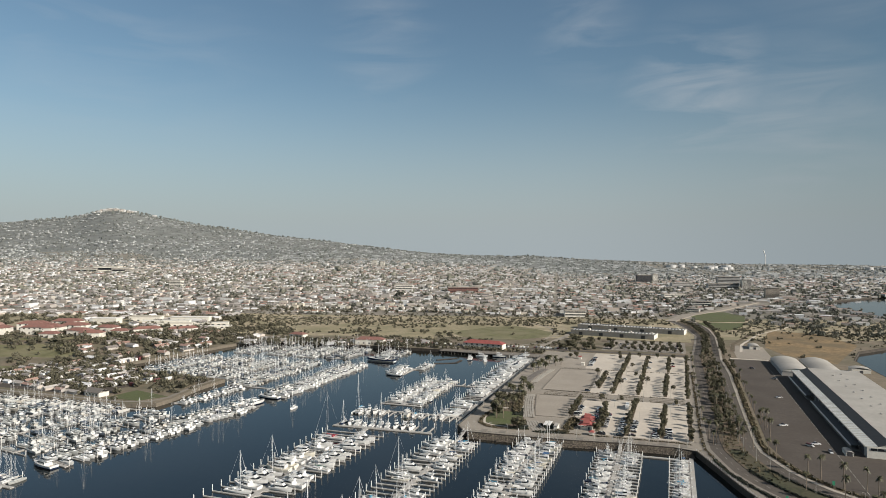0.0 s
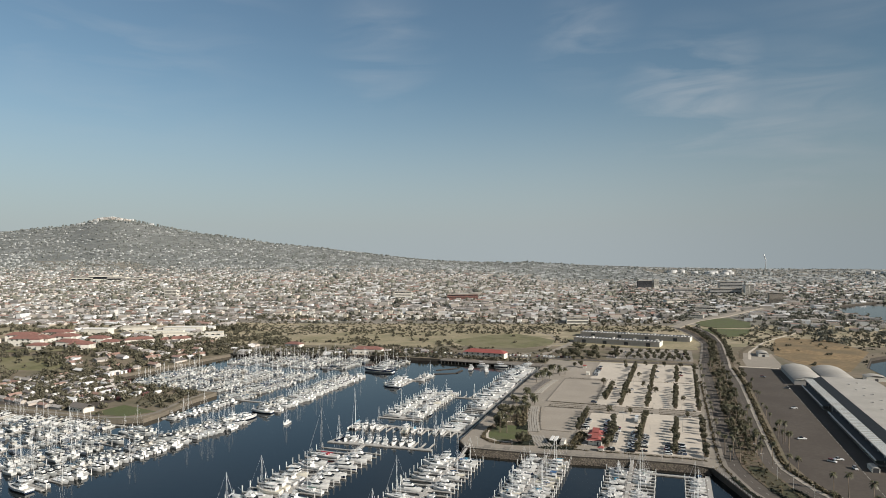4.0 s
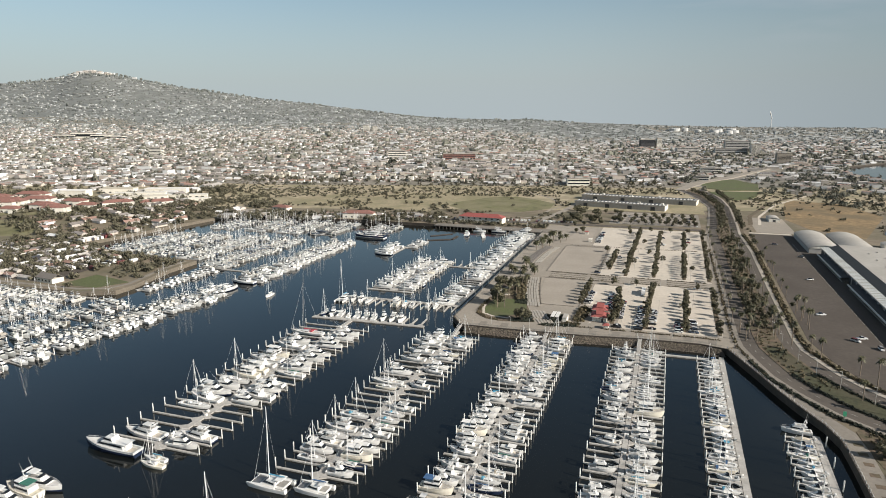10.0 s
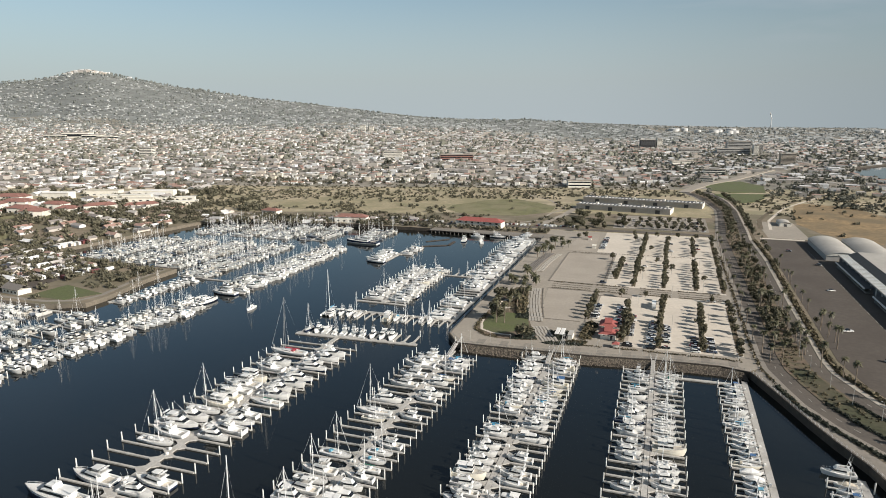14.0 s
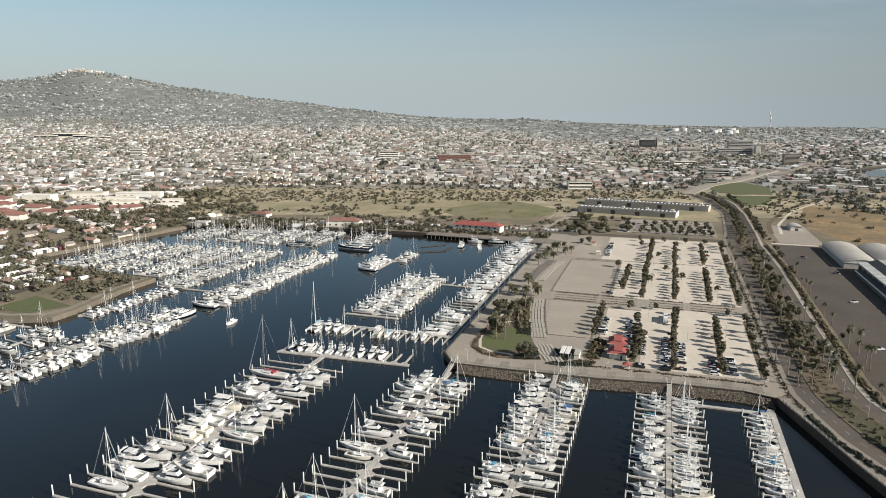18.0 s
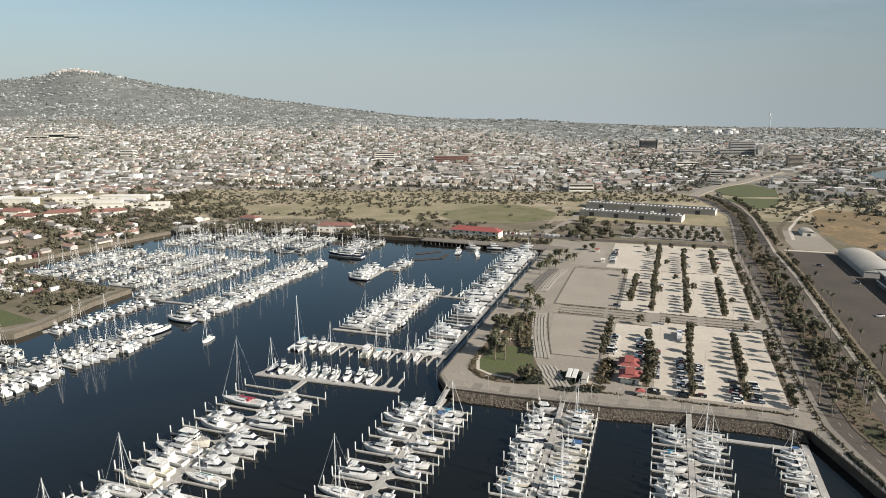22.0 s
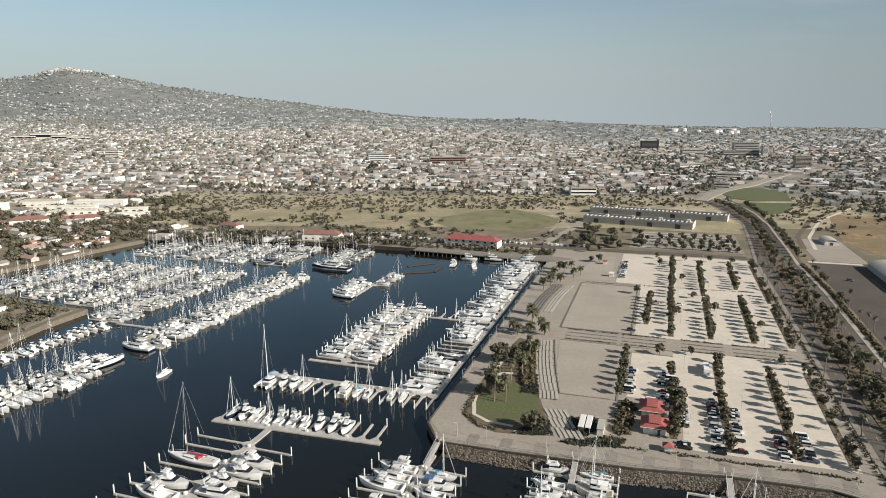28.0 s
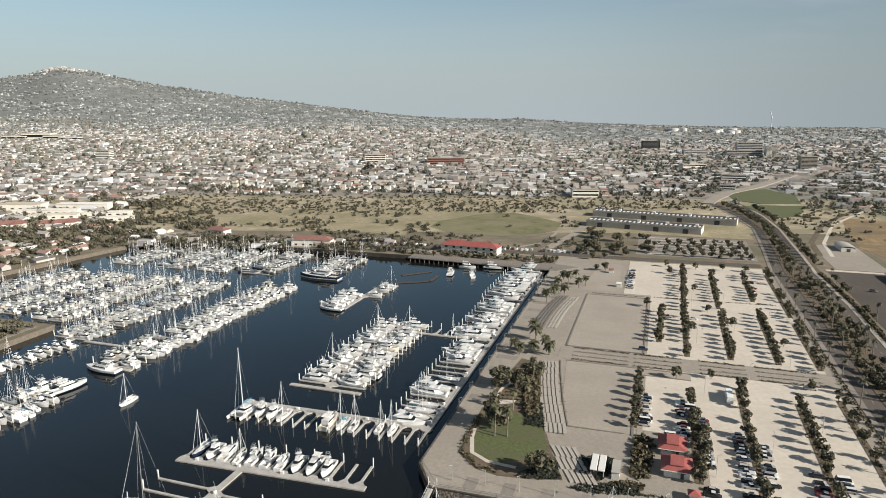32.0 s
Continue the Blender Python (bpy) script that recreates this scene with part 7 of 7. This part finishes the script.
block(380, 1210, 22, 14, 7, -20, "small white office beside the road", WALLW)
for x, y, L, h in ((-1385, 2120, 70, 11), (-1325, 2135, 84, 18), (-1262, 2120, 60, 12), (-1210, 2110, 56, 8)):
    block(x, y, L, 40, h, 6, "stepped white shopping centre hall on the slope", WALLW, floors=1)
block(-790, 1560, 30, 18, 18, 0, "pale apartment tower on the slope", WALLW)
block(-60, 1480, 70, 26, 12, 5, "red-brown school block in the town", ROOFB, floors=3)
block(-200, 1500, 40, 24, 16, 5, "cream civic block in the town", WALLW)
block(-440, 2430, 20, 14, 24, 0, "white tower on the slope", WALLW)
block(-410, 2440, 16, 14, 20, 0, "white tower on the slope", WALLW)

# pier on piles along the head of the basin
pr = tagged(new("timber_pier"), "dark timber pier on rows of piles at the basin head", "pier")
bm = bmesh.new()
prism(bm, [site(-250, 692), site(-126, 684), site(-112, 700), site(-126, 704), site(-250, 706)], 2.6, 3.25)
part("deck", bm, CONCD, pr)
for i in range(30):
    part("pile", rod(bmesh.new(), (*site(-248 + i * 4.2, 692.3 - i * 0.26), -3), (*site(-248 + i * 4.2, 692.3 - i * 0.26), 2.6), 0.3, n=6), SLATD, pr, "dark timber pile")
railing("pier_railing", [site(-250, 692.4), site(-126, 684.4)], 3.25, "pale metal railing along the pier", step=6)


# ---- vehicles ----
def car_kind(name, label, L, W, H, paint, cab=(-0.22, 0.28), tall=0.5):
    k = Kind(name, label, "car", "parked vehicles")
    bm = bmesh.new()
    loft(bm, [[(x, -w, 0.28), (x, -w, z), (x, -w * 0.86, z + 0.08), (x, w * 0.86, z + 0.08), (x, w, z), (x, w, 0.28)] for x, w, z in
              ((-L / 2, W * 0.44, 0.7), (-L * 0.42, W * 0.5, 0.86), (0, W * 0.5, 0.9), (L * 0.36, W * 0.49, 0.82), (L / 2, W * 0.42, 0.6))])
    k.add("body", bm, paint)
    z = 0.95
    k.add("glasshouse", wedge(bmesh.new(), cab[0] * L - 0.3, cab[1] * L, W * 0.45, W * 0.43, z - 0.05, z + tall, 0.5, 0.35, 0.12), GLASS, "dark windows")
    k.add("roof", wedge(bmesh.new(), cab[0] * L + 0.1, cab[1] * L - 0.48, W * 0.38, W * 0.36, z + tall, z + tall + 0.06), paint)
    for x in (-0.3, 0.31):
        k.add("wheelset", rod(bmesh.new(), (x * L, -W * 0.5, 0.33), (x * L, W * 0.5, 0.33), 0.33, n=9), TYRE, "dark tyres on one axle")
    return k


CARS = [car_kind("parked_car", "parked saloon car in the marina lot", 4.7, 1.8, 1.45, CARP), car_kind("parked_car", "parked sport utility vehicle in the lot", 4.8, 1.9, 1.7, CARP, (-0.42, 0.25), 0.75),
        car_kind("parked_truck", "parked pickup truck in the marina lot", 5.6, 1.95, 1.8, CARP, (-0.08, 0.24), 0.75), car_kind("parked_van", "parked tall white van in the lot", 5.3, 2.0, 2.2, VANW, (-0.42, 0.42), 1.15)]


def park(u, v, head, kinds=None):
    m = pose(*site(u, v), 3.1, 0, 0, -15.5 + head + rr.uniform(-3, 3))
    return stamp(rr.choice(kinds or CARS[:3]), m)


for u, v0, v1, ch in ((-57.2, 450, 478, 0.9), (-43.2, 440, 478, 0.7), (-36, 408, 466, 0.75), (-24.2, 408, 452, 0.9), (-17.0, 408, 446, 0.75), (-2.6, 410, 436, 0.8), (5.0, 412, 434, 0.7), (-48, 560, 600, 0.12),
                      (-72, 650, 700, 0.35), (-34, 560, 600, 0.1), (-15, 640, 690, 0.1), (7, 650, 690, 0.12)):
    v = v0
    while v < v1:
        if rr.random() < ch:
            park(u, v, rr.choice((0, 180)), CARS if rr.random() < 0.15 else None)
        v += 2.9
park(-48, 443.5, 0, [CARS[3]])
park(-40, 470, 0, [CARS[3]])
park(-60, 533, 0)
park(10, 506, 0)
bus = tagged(new("motor_home"), "large white motor home in the parking lot", "motor home")
bus.matrix_world = pose(*site(-24.5, 484), 3.1, 0, 0, 90 - 15.5)
part("body", wedge(bmesh.new(), -5, 5, 1.25, 1.25, 0.5, 3.3, 0.3, 0.1, 0.08), VANW, bus)
part("windscreen", box(bmesh.new(), 4.72, 5.02, -1.05, 1.05, 1.6, 2.6), GLASS, bus)
part("side_window", box(bmesh.new(), -3.5, 3, -1.27, -1.22, 1.7, 2.4), GLASS, bus)
for x in (-3, 3):
    part("wheel", rod(bmesh.new(), (x, -1.25, 0.45), (x, 1.25, 0.45), 0.45, n=10), TYRE, bus)
for i in range(22):
    park(rr.uniform(-68, 18), 772 + 12 * rr.randint(0, 5) + rr.choice((-3.6, 3.6)), 90)
for u, v in ((82, 690), (95, 640), (86, 425), (90, 430), (78, 470), (95, 415), (88, 560)):
    park(u, v, rr.uniform(0, 360))
rest = Bulk()
for i in range(70):
    a, b = rr.uniform(-640, -480), rr.uniform(335, 402)
    x, y = west(a, b)
    rest.add(turned(CUBE_V, x, y, 3.05 + 1.2, rr.uniform(2.2, 4.5), 1.1, 1.2, radians(-23 + rr.choice((0, 90)))), CUBE_F)
for i in range(60):
    x, y = west(rr.uniform(-640, -610), rr.uniform(440, 560))
    rest.add(turned(CUBE_V, x, y, 3.05 + 0.8, 2.2, 0.9, 0.75, radians(-23 + rr.choice((0, 90)))), CUBE_F)
for i in range(240):
    u = rr.uniform(-300, -100)
    v = 728 + (u + 330) * 0.07 + rr.choice((8, 11))
    x, y = site(u, v)
    if rr.random() < 0.3:
        rest.add(turned(CUBE_V, x, y, 3.05 + 0.75, 2.2, 0.9, 0.7, radians(-15.5 + 90)), CUBE_F)
for i in range(150):
    x, y = rr.uniform(480, 900), rr.uniform(1050, 1750)
    if not inside(x, y, CHANNEL):
        rest.add(turned(CUBE_V, x, y, height(x, y) + 0.8, 2.3, 1.0, 0.8, rr.uniform(0, 3)), CUBE_F)
for i in range(14):
    x, y = west(-598 + rr.uniform(-0.5, 0.5), 392 + i * 4.8)
    rest.add(turned(CUBE_V, x, y, 3.08 + 1.5, 3.6, 1.25, 1.45, radians(-23)), CUBE_F)
PAINTS = mat("far_vehicle_paint", (0.5, 0.5, 0.5), 0.4, var=0.05, scale=0.5, island=1, palette=[(0.75, 0.75, 0.73), (0.05, 0.05, 0.06), (0.72, 0.72, 0.7), (0.35, 0.35, 0.36), (0.7, 0.68, 0.62), (0.15, 0.05, 0.05), (0.74, 0.74, 0.72)])
rest.done("far_vehicles", [PAINTS], "distant parked cars, trailers and vans", "vehicles")

# ---- the town on the slope ----
town = Bulk()
woods = Bulk()
own_houses = 0
HK = Kind("house", "small pale stucco house with pitched shingle roof", "house", "houses at the foot of the town")
HK.add("wall", loft(bmesh.new(), [[(x, -4, -1), (x, 4, -1), (x, 4, 3.4), (x, 0, 5.3), (x, -4, 3.4)] for x in (-6, 6)]), HWALL1)
HK.add("roof", gable(bmesh.new(), -6, 6, -4, 4, 3.3, 5.4, 0.5, 0.2), HROOF1)
HK2 = Kind("house", "two-storey pale stucco house with flat roof", "house", "houses at the foot of the town")
HK2.add("wall", box(bmesh.new(), -5.5, 5.5, -4.5, 4.5, -1, 6.4), HWALL1)
HK2.add("roof", box(bmesh.new(), -5.8, 5.8, -4.8, 4.8, 6.4, 6.9), HROOF1)
ANG = radians(-6)
ca, sa = math.cos(ANG), math.sin(ANG)
FLAT_V = np.array([(-.5, -.5, 0), (.5, -.5, 0), (.5, .5, 0), (-.5, .5, 0), (-.5, -.5, 1), (.5, -.5, 1), (.5, .5, 1), (-.5, .5, 1)])
FLAT_F = [(0, 1, 5, 4), (1, 2, 6, 5), (2, 3, 7, 6), (3, 0, 4, 7), (4, 5, 6, 7)]
for gy in range(-5, 95):
    for gx in range(-250, 158):
        far_k = 1.0 if gy < 50 else 1.35
        q = gy * 0.5
        ly = (1128 + (gy // 2) * 66 + (gy % 2) * 27) if gy < 50 else 1128 + 25 * 66 + (gy - 50) * 40
        lx = gx * (12.9 if gy < 50 else 18)
        if gx % 9 == 0:
            continue
        x, y = lx * ca - (ly - 1128) * sa, lx * sa + ly * ca + (ly - 1128) * 0
        if abs(x + 0.02 * y) > 0.80 * y + 140 or y < 1112 or y > 4250:
            continue
        if inside(x, y, CHANNEL) or near_edge(x, y, TOWN_ROAD, 16) or (x > 330 and y < 1230) or (x > 200 and y < 1160) or (x < -330 and y < 1140 and x > -420):
            continue
        if x > 560 and y < 2000 and rr.random() < 0.55:
            continue
        keep = 0.9 - 0.5 * smooth(2400, 3000, y) - 0.16 * smooth(3000, 3900, y) + (0.6 * noise.noise((x * 0.0035, y * 0.007, 3)) if y > 2450 else 0)
        # houses switch to the haze-grey with distance
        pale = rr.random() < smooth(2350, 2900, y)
        r = rr.random()
        z = height(x, y) - 0.5
        jx, jy = rr.uniform(-2, 2), rr.uniform(-4, 4)
        if r < keep:
            a = ANG + rr.choice((0, 0, 0, 1.5708)) + rr.uniform(-0.06, 0.06)
            if y < 1215 and own_houses < 62 and rr.random() < 0.75 and -400 < x < 300:
                stamp(rr.choice((HK, HK, HK2)), pose(x + jx, y + jy, z + 0.6, 0, 0, math.degrees(a)) @ Matrix.Diagonal((0.8, 0.8, rr.uniform(0.75, 0.95), 1)))
                own_houses += 1
            elif rr.random() < 0.55:
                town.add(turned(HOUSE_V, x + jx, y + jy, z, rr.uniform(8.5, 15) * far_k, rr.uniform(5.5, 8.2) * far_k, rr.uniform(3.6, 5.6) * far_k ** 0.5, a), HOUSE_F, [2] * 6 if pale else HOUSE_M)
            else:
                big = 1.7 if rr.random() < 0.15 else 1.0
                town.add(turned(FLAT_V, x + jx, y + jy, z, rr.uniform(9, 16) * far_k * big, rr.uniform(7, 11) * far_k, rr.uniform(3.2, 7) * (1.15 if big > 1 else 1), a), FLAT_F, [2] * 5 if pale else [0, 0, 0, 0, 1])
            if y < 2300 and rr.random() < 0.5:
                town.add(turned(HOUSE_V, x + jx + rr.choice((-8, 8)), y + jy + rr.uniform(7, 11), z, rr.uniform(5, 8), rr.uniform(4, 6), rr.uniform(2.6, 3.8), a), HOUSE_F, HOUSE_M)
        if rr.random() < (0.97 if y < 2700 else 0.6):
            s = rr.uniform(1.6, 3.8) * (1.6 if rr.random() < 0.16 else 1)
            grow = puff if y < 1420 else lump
            # trees take the haze-paled leaf the farther off they stand
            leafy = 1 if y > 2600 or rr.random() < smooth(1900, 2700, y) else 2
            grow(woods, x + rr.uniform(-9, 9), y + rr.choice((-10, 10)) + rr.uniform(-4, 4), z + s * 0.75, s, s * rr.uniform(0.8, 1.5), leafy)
            if rr.random() < 0.03 and y < 2600:
                grow(woods, x + rr.uniform(-9, 9), y + 12, z + s * 1.2, s * 2.6, s * 1.9, leafy)
            for _ in range(2 if y < 2200 else 1):
                grow(woods, x + rr.uniform(-9, 9), y + rr.uniform(-14, 14), z + s * 0.6, s * 0.8, s * 0.8, leafy)
# trees and sheds at the foot of the town
for i in range(330):
    x, y = rr.uniform(-420, 320), 1117 + abs(rr.gauss(0, 22))
    if near_edge(x, y, TOWN_ROAD, 14):
        continue
    s = rr.uniform(1.4, 3.2) * (1.5 if rr.random() < 0.12 else 1)
    puff(woods, x, y, height(x, y) + s * 0.8, s, s * rr.uniform(0.9, 1.6), 0)
    if i % 3 == 0:
        town.add(turned(HOUSE_V, x + 7, y + rr.uniform(-3, 5), height(x, y) - 0.5, rr.uniform(5, 9), rr.uniform(4, 6), rr.uniform(2.4, 3.6), ANG + rr.choice((0, 1.57))), HOUSE_F, HOUSE_M)
# low buildings and trees on the west bank
for i in range(260):
    x, y = west(rr.uniform(-720, -604), rr.uniform(425, 650))
    if inside(x, y, BASIN) or near_edge(x, y, BASIN, 6):
        continue
    s = rr.uniform(1.5, 3.6)
    for _ in range(2):
        puff(woods, x + rr.uniform(-s, s), y + rr.uniform(-s, s), height(x, y) + s * 0.9, s, s * rr.uniform(0.9, 1.5), 0)
    if i % 5 == 0:
        town.add(turned(HOUSE_V, x + 9, y + rr.uniform(-4, 4), height(x, y) - 0.4, rr.uniform(9, 18), rr.uniform(6, 9), rr.uniform(3.4, 5), radians(67 + rr.choice((0, 90)))), HOUSE_F, HOUSE_M)
# ridge trees and summit buildings
for i in range(900):
    x = rr.uniform(-3300, 600)
    y = 4300 + rr.uniform(-140, 30)
    s = rr.uniform(3, 7) * (1 if rr.random() < 0.85 else 1.5)
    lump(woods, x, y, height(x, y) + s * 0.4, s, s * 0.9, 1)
for i in range(70):
    x = -2600 + rr.gauss(0, 90)
    y = 4270 + rr.uniform(-40, 20)
    town.add(turned(FLAT_V, x, y, height(x, y) - 2, rr.uniform(12, 26), 14, rr.uniform(7, 14), 0), FLAT_F, [0] * 5)
GREENS = [site(42, 1090), site(36, 1200), site(58, 1262), site(98, 1285), site(126, 1218), site(115, 1108), site(96, 1022), site(76, 1000)]
# big dark trees on the west bank, and the busy street behind the basin head
for cx, cy, n, spread in ((-478, 1042, 26, 13), (-397, 997, 30, 13), (-297, 873, 34, 11), (-429, 779, 40, 20), (-350, 900, 20, 18), (-560, 715, 36, 26), (-480, 722, 26, 20), (-640, 700, 30, 24)):
    for _ in range(n):
        x, y = cx + rr.gauss(0, spread), cy + rr.gauss(0, spread)
        s = rr.uniform(2.4, 4.6)
        puff(woods, x, y, height(x, y) + s * 0.9, s, s * rr.uniform(0.9, 1.4), 0)
for i in range(170):
    x = rr.uniform(-330, -50)
    y = 775 + (x + 330) * -0.02 + rr.uniform(-14, 34)
    s = rr.uniform(1.3, 3.0)
    for _ in range(2):
        puff(woods, x + rr.uniform(-s, s), y + rr.uniform(-s, s), 3 + s * rr.uniform(0.8, 1.5), s, s * rr.uniform(0.8, 1.5), 0)
for i in range(26):
    x = rr.uniform(-330, -60)
    town.add(turned(HOUSE_V if i % 2 else FLAT_V, x, 782 + rr.uniform(-12, 24), 3.0, rr.uniform(6, 16), rr.uniform(5, 8), rr.uniform(3, 4.5), rr.uniform(-0.4, 0.1)), HOUSE_F if i % 2 else FLAT_F, HOUSE_M if i % 2 else [0, 0, 0, 0, 1])
# scrub belt, park trees and the peninsula's trees
for i in range(5200):
    x, y = rr.uniform(-480, 340), rr.uniform(770, 1112)
    dens = 0.95 if y > 960 else 0.95 if y < 800 else 0.75
    if y < 975 and noise.noise((x * 0.014, y * 0.022, 9)) < rr.uniform(-0.15, 0.3):
        continue
    if rr.random() > dens or (-48 < x < 92 and 830 < y < 975 and rr.random() < 0.92) or (110 < x < 300 and y < 1000) or x > 290:
        continue
    s = rr.uniform(0.9, 2.0) if y > 960 else rr.uniform(1.2, 2.6)
    for _ in range(2):
        puff(woods, x + rr.uniform(-s, s), y + rr.uniform(-s, s), height(x, y) + s * 0.7, s, s * rr.uniform(0.7, 1.2), 0)
for i in range(3600):
    x, y = rr.uniform(330, 1000), rr.uniform(880, 1900)
    if not inside(x, y, CHANNEL) and not (x < 440 and y < 1000) and not near_edge(x, y, TOWN_ROAD, 14) and not inside(x, y, GREENS) and noise.noise((x * 0.012, y * 0.012, 5)) > -0.25:
        s = rr.uniform(2.0, 5.2)
        puff(woods, x, y, height(x, y) + s * 0.7, s, s * rr.uniform(0.8, 1.3), 2)
for i in range(900):
    a, b = rr.uniform(-660, -425), rr.uniform(318, 440)
    x, y = west(a, b)
    if inside(x, y, BASIN) or near_edge(x, y, BASIN, 4) or (a > -472 and 320 < b < 352) or (a > -500 and b < 365 and rr.random() < 0.6):
        continue
    s = rr.uniform(1.1, 2.9)
    for _ in range(2):
        puff(woods, x + rr.uniform(-s, s), y + rr.uniform(-s, s), 3 + s * 0.8, s, s * rr.uniform(0.8, 1.5), 0)
for i in range(620):
    x, y = rr.uniform(-800, -330), rr.uniform(590, 1000)
    if y < 560 + (x + 330) * -0.2 or inside(x, y, BASIN) or (-640 < x < -420 and 640 < y < 740 and rr.random() < 0.8):
        continue
    s = rr.uniform(1.5, 4.2)
    for _ in range(3):
        puff(woods, x + rr.uniform(-s, s), y + rr.uniform(-s, s), height(x, y) + s * 0.8, s, s * rr.uniform(0.8, 1.4), 0)
for i in range(900):
    u, v = rr.uniform(62, 290), rr.uniform(760, 1130)
    x, y = site(u, v)
    if inside(x, y, CHANNEL) or inside(u, v, [(70, 735), (112, 735), (112, 855), (70, 855)]) or near_edge(x, y, KERB, 34) or inside(x, y, GREENS) or u > 150 and v < 790:
        continue
    if inside(u, v, [(113, 845), (122, 930), (139, 1022), (200, 1002), (222, 900), (180, 770), (127, 788)]) and rr.random() < 0.93:
        continue
    s = rr.uniform(0.7, 2.4)
    for _ in range(2):
        puff(woods, x + rr.uniform(-s, s), y + rr.uniform(-s, s), 3 + s * 0.6, s, s * rr.uniform(0.7, 1.2), 0)
for i in range(260):
    u, v = rr.uniform(-470, -130), 706 + rr.uniform(0, 14)
    x, y = site(u, v)
    if inside(x, y, BASIN):
        continue
    s = rr.uniform(1.2, 2.6)
    puff(woods, x, y, 3 + s, s, s * rr.uniform(0.8, 1.5), 0)
for i in range(11):
    for j in range(9):
        if rr.random() < 0.8:
            x, y = west(-657 + i * 15 + rr.uniform(-2, 2), 318 + j * 11 + rr.uniform(-1.5, 1.5))
            if inside(x, y, BASIN) or near_edge(x, y, BASIN, 8):
                continue
            town.add(turned(HOUSE_V, x, y, 3.0, rr.uniform(8, 13), rr.uniform(3.6, 5.5), rr.uniform(2.8, 4), radians(-23 + rr.choice((0, 0, 90)))), HOUSE_F, HOUSE_M)
for i in range(130):
    x, y = rr.uniform(-900, -430), rr.uniform(1000, 1128)
    town.add(turned(HOUSE_V, x, y, height(x, y) - 0.5, rr.uniform(10, 18), rr.uniform(6, 9), rr.uniform(4, 6), ANG + rr.choice((0, 0, 1.57))), HOUSE_F, HOUSE_M)
for i in range(70):
    x, y = rr.uniform(-760, -420), rr.uniform(780, 1110)
    if rr.random() < 0.8:
        town.add(turned(HOUSE_V, x, y, height(x, y) - 0.5, rr.uniform(10, 22), rr.uniform(8, 11), rr.uniform(4.5, 7), ANG + rr.choice((0, 1.57))), HOUSE_F, HOUSE_M)
for i in range(230):
    x, y = rr.uniform(440, 950), rr.uniform(1000, 1750)
    if not inside(x, y, CHANNEL) and not inside(x, y, GREENS):
        town.add(turned(FLAT_V, x, y, 3, rr.uniform(9, 26), rr.uniform(8, 14), rr.uniform(3, 6), radians(-20)), FLAT_F, [0, 0, 0, 0, 1])
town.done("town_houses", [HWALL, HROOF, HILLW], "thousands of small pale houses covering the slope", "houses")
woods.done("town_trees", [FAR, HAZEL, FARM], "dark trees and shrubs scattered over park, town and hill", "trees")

# refinery tanks and chimney in the distance
for i in range(16):
    x, y = (1000 + i * 40 if i < 8 else 1450 + i * 70) + rr.uniform(-20, 20), 3500 + rr.uniform(-200, 300)
    r = rr.uniform(16, 30)
    f = tagged(new("storage_tank"), "distant white cylindrical refinery tank", "storage tank", "refinery tanks")
    f.matrix_world = pose(x, y, height(x, y))
    part("shell", rod(bmesh.new(), (0, 0, 0), (0, 0, 15), r, r, n=16), TANKW, f)
    part("roof", rod(bmesh.new(), (0, 0, 15), (0, 0, 17), r, r * 0.2, n=16), TANKW, f)
ch = tagged(new("chimney"), "slim distant refinery chimney with steam", "chimney")
ch.matrix_world = pose(1725, 4150, 8)
part("stack", rod(bmesh.new(), (0, 0, 0), (0, 0, 46), 3, 2, n=8), TANKW, ch)
bm = bmesh.new()
loft(bm, [[(k * math.cos(i * 0.785) + o, k * math.sin(i * 0.785), z) for i in range(8)] for z, k, o in ((46, 1.5, 0), (56, 2.2, -1), (66, 3.2, 1), (78, 2.6, -4), (90, 3.6, -7), (100, 2.4, -10), (106, 0.8, -11))])
part("steam", bm, GEL, ch, "white wisp of steam")

# white-post railing along the curved sea wall
RAILPOST = mesh_of("railing_post", rod(bmesh.new(), (0, 0, 0), (0, 0, 1.15), 0.09, n=6), GELF)
fence = tagged(new("railing"), "pale post railing along the top of the curved sea wall", "railing")
line_ = [Vector(p) for p in BASIN[0:8]]
bm = bmesh.new()
carry = 0.0
for p, q in zip(line_, line_[1:]):
    d = (q - p).normalized()
    side = Vector((d.y, -d.x)) * -0.35
    n = (q - p).length
    while carry < n:
        c = p + d * carry + side
        ob = new("post", RAILPOST)
        ob.parent, ob.location = fence, (c.x, c.y, 3.5)
        carry += 2.6
    carry -= n
    for z in (4.0, 4.5):
        a, b = p + side, q + side
        rod(bm, (a.x, a.y, z), (b.x, b.y, z), 0.03, n=4)
part("rail", bm, GELF, fence, "thin metal rails")

# green panels on posts beside the shore road
SIGNG = mat("green_sign_paint", (0.05, 0.30, 0.17), 0.5, var=0.08, scale=2)
for u, v in ((58, 320), (83, 349)):
    sign = tagged(new("road_sign"), "green rectangular sign on a slim metal post", "road sign", "green signs by the shore road")
    sign.matrix_world = pose(*site(u, v), 3.1, 0, 0, -15.5)
    part("pole", rod(bmesh.new(), (0, 0, 0), (0, 0, 4.6), 0.07, n=6), RAILM, sign)
    part("panel", box(bmesh.new(), -0.6, 0.6, -0.14, -0.08, 2.4, 4.5), SIGNG, sign, "green panel")
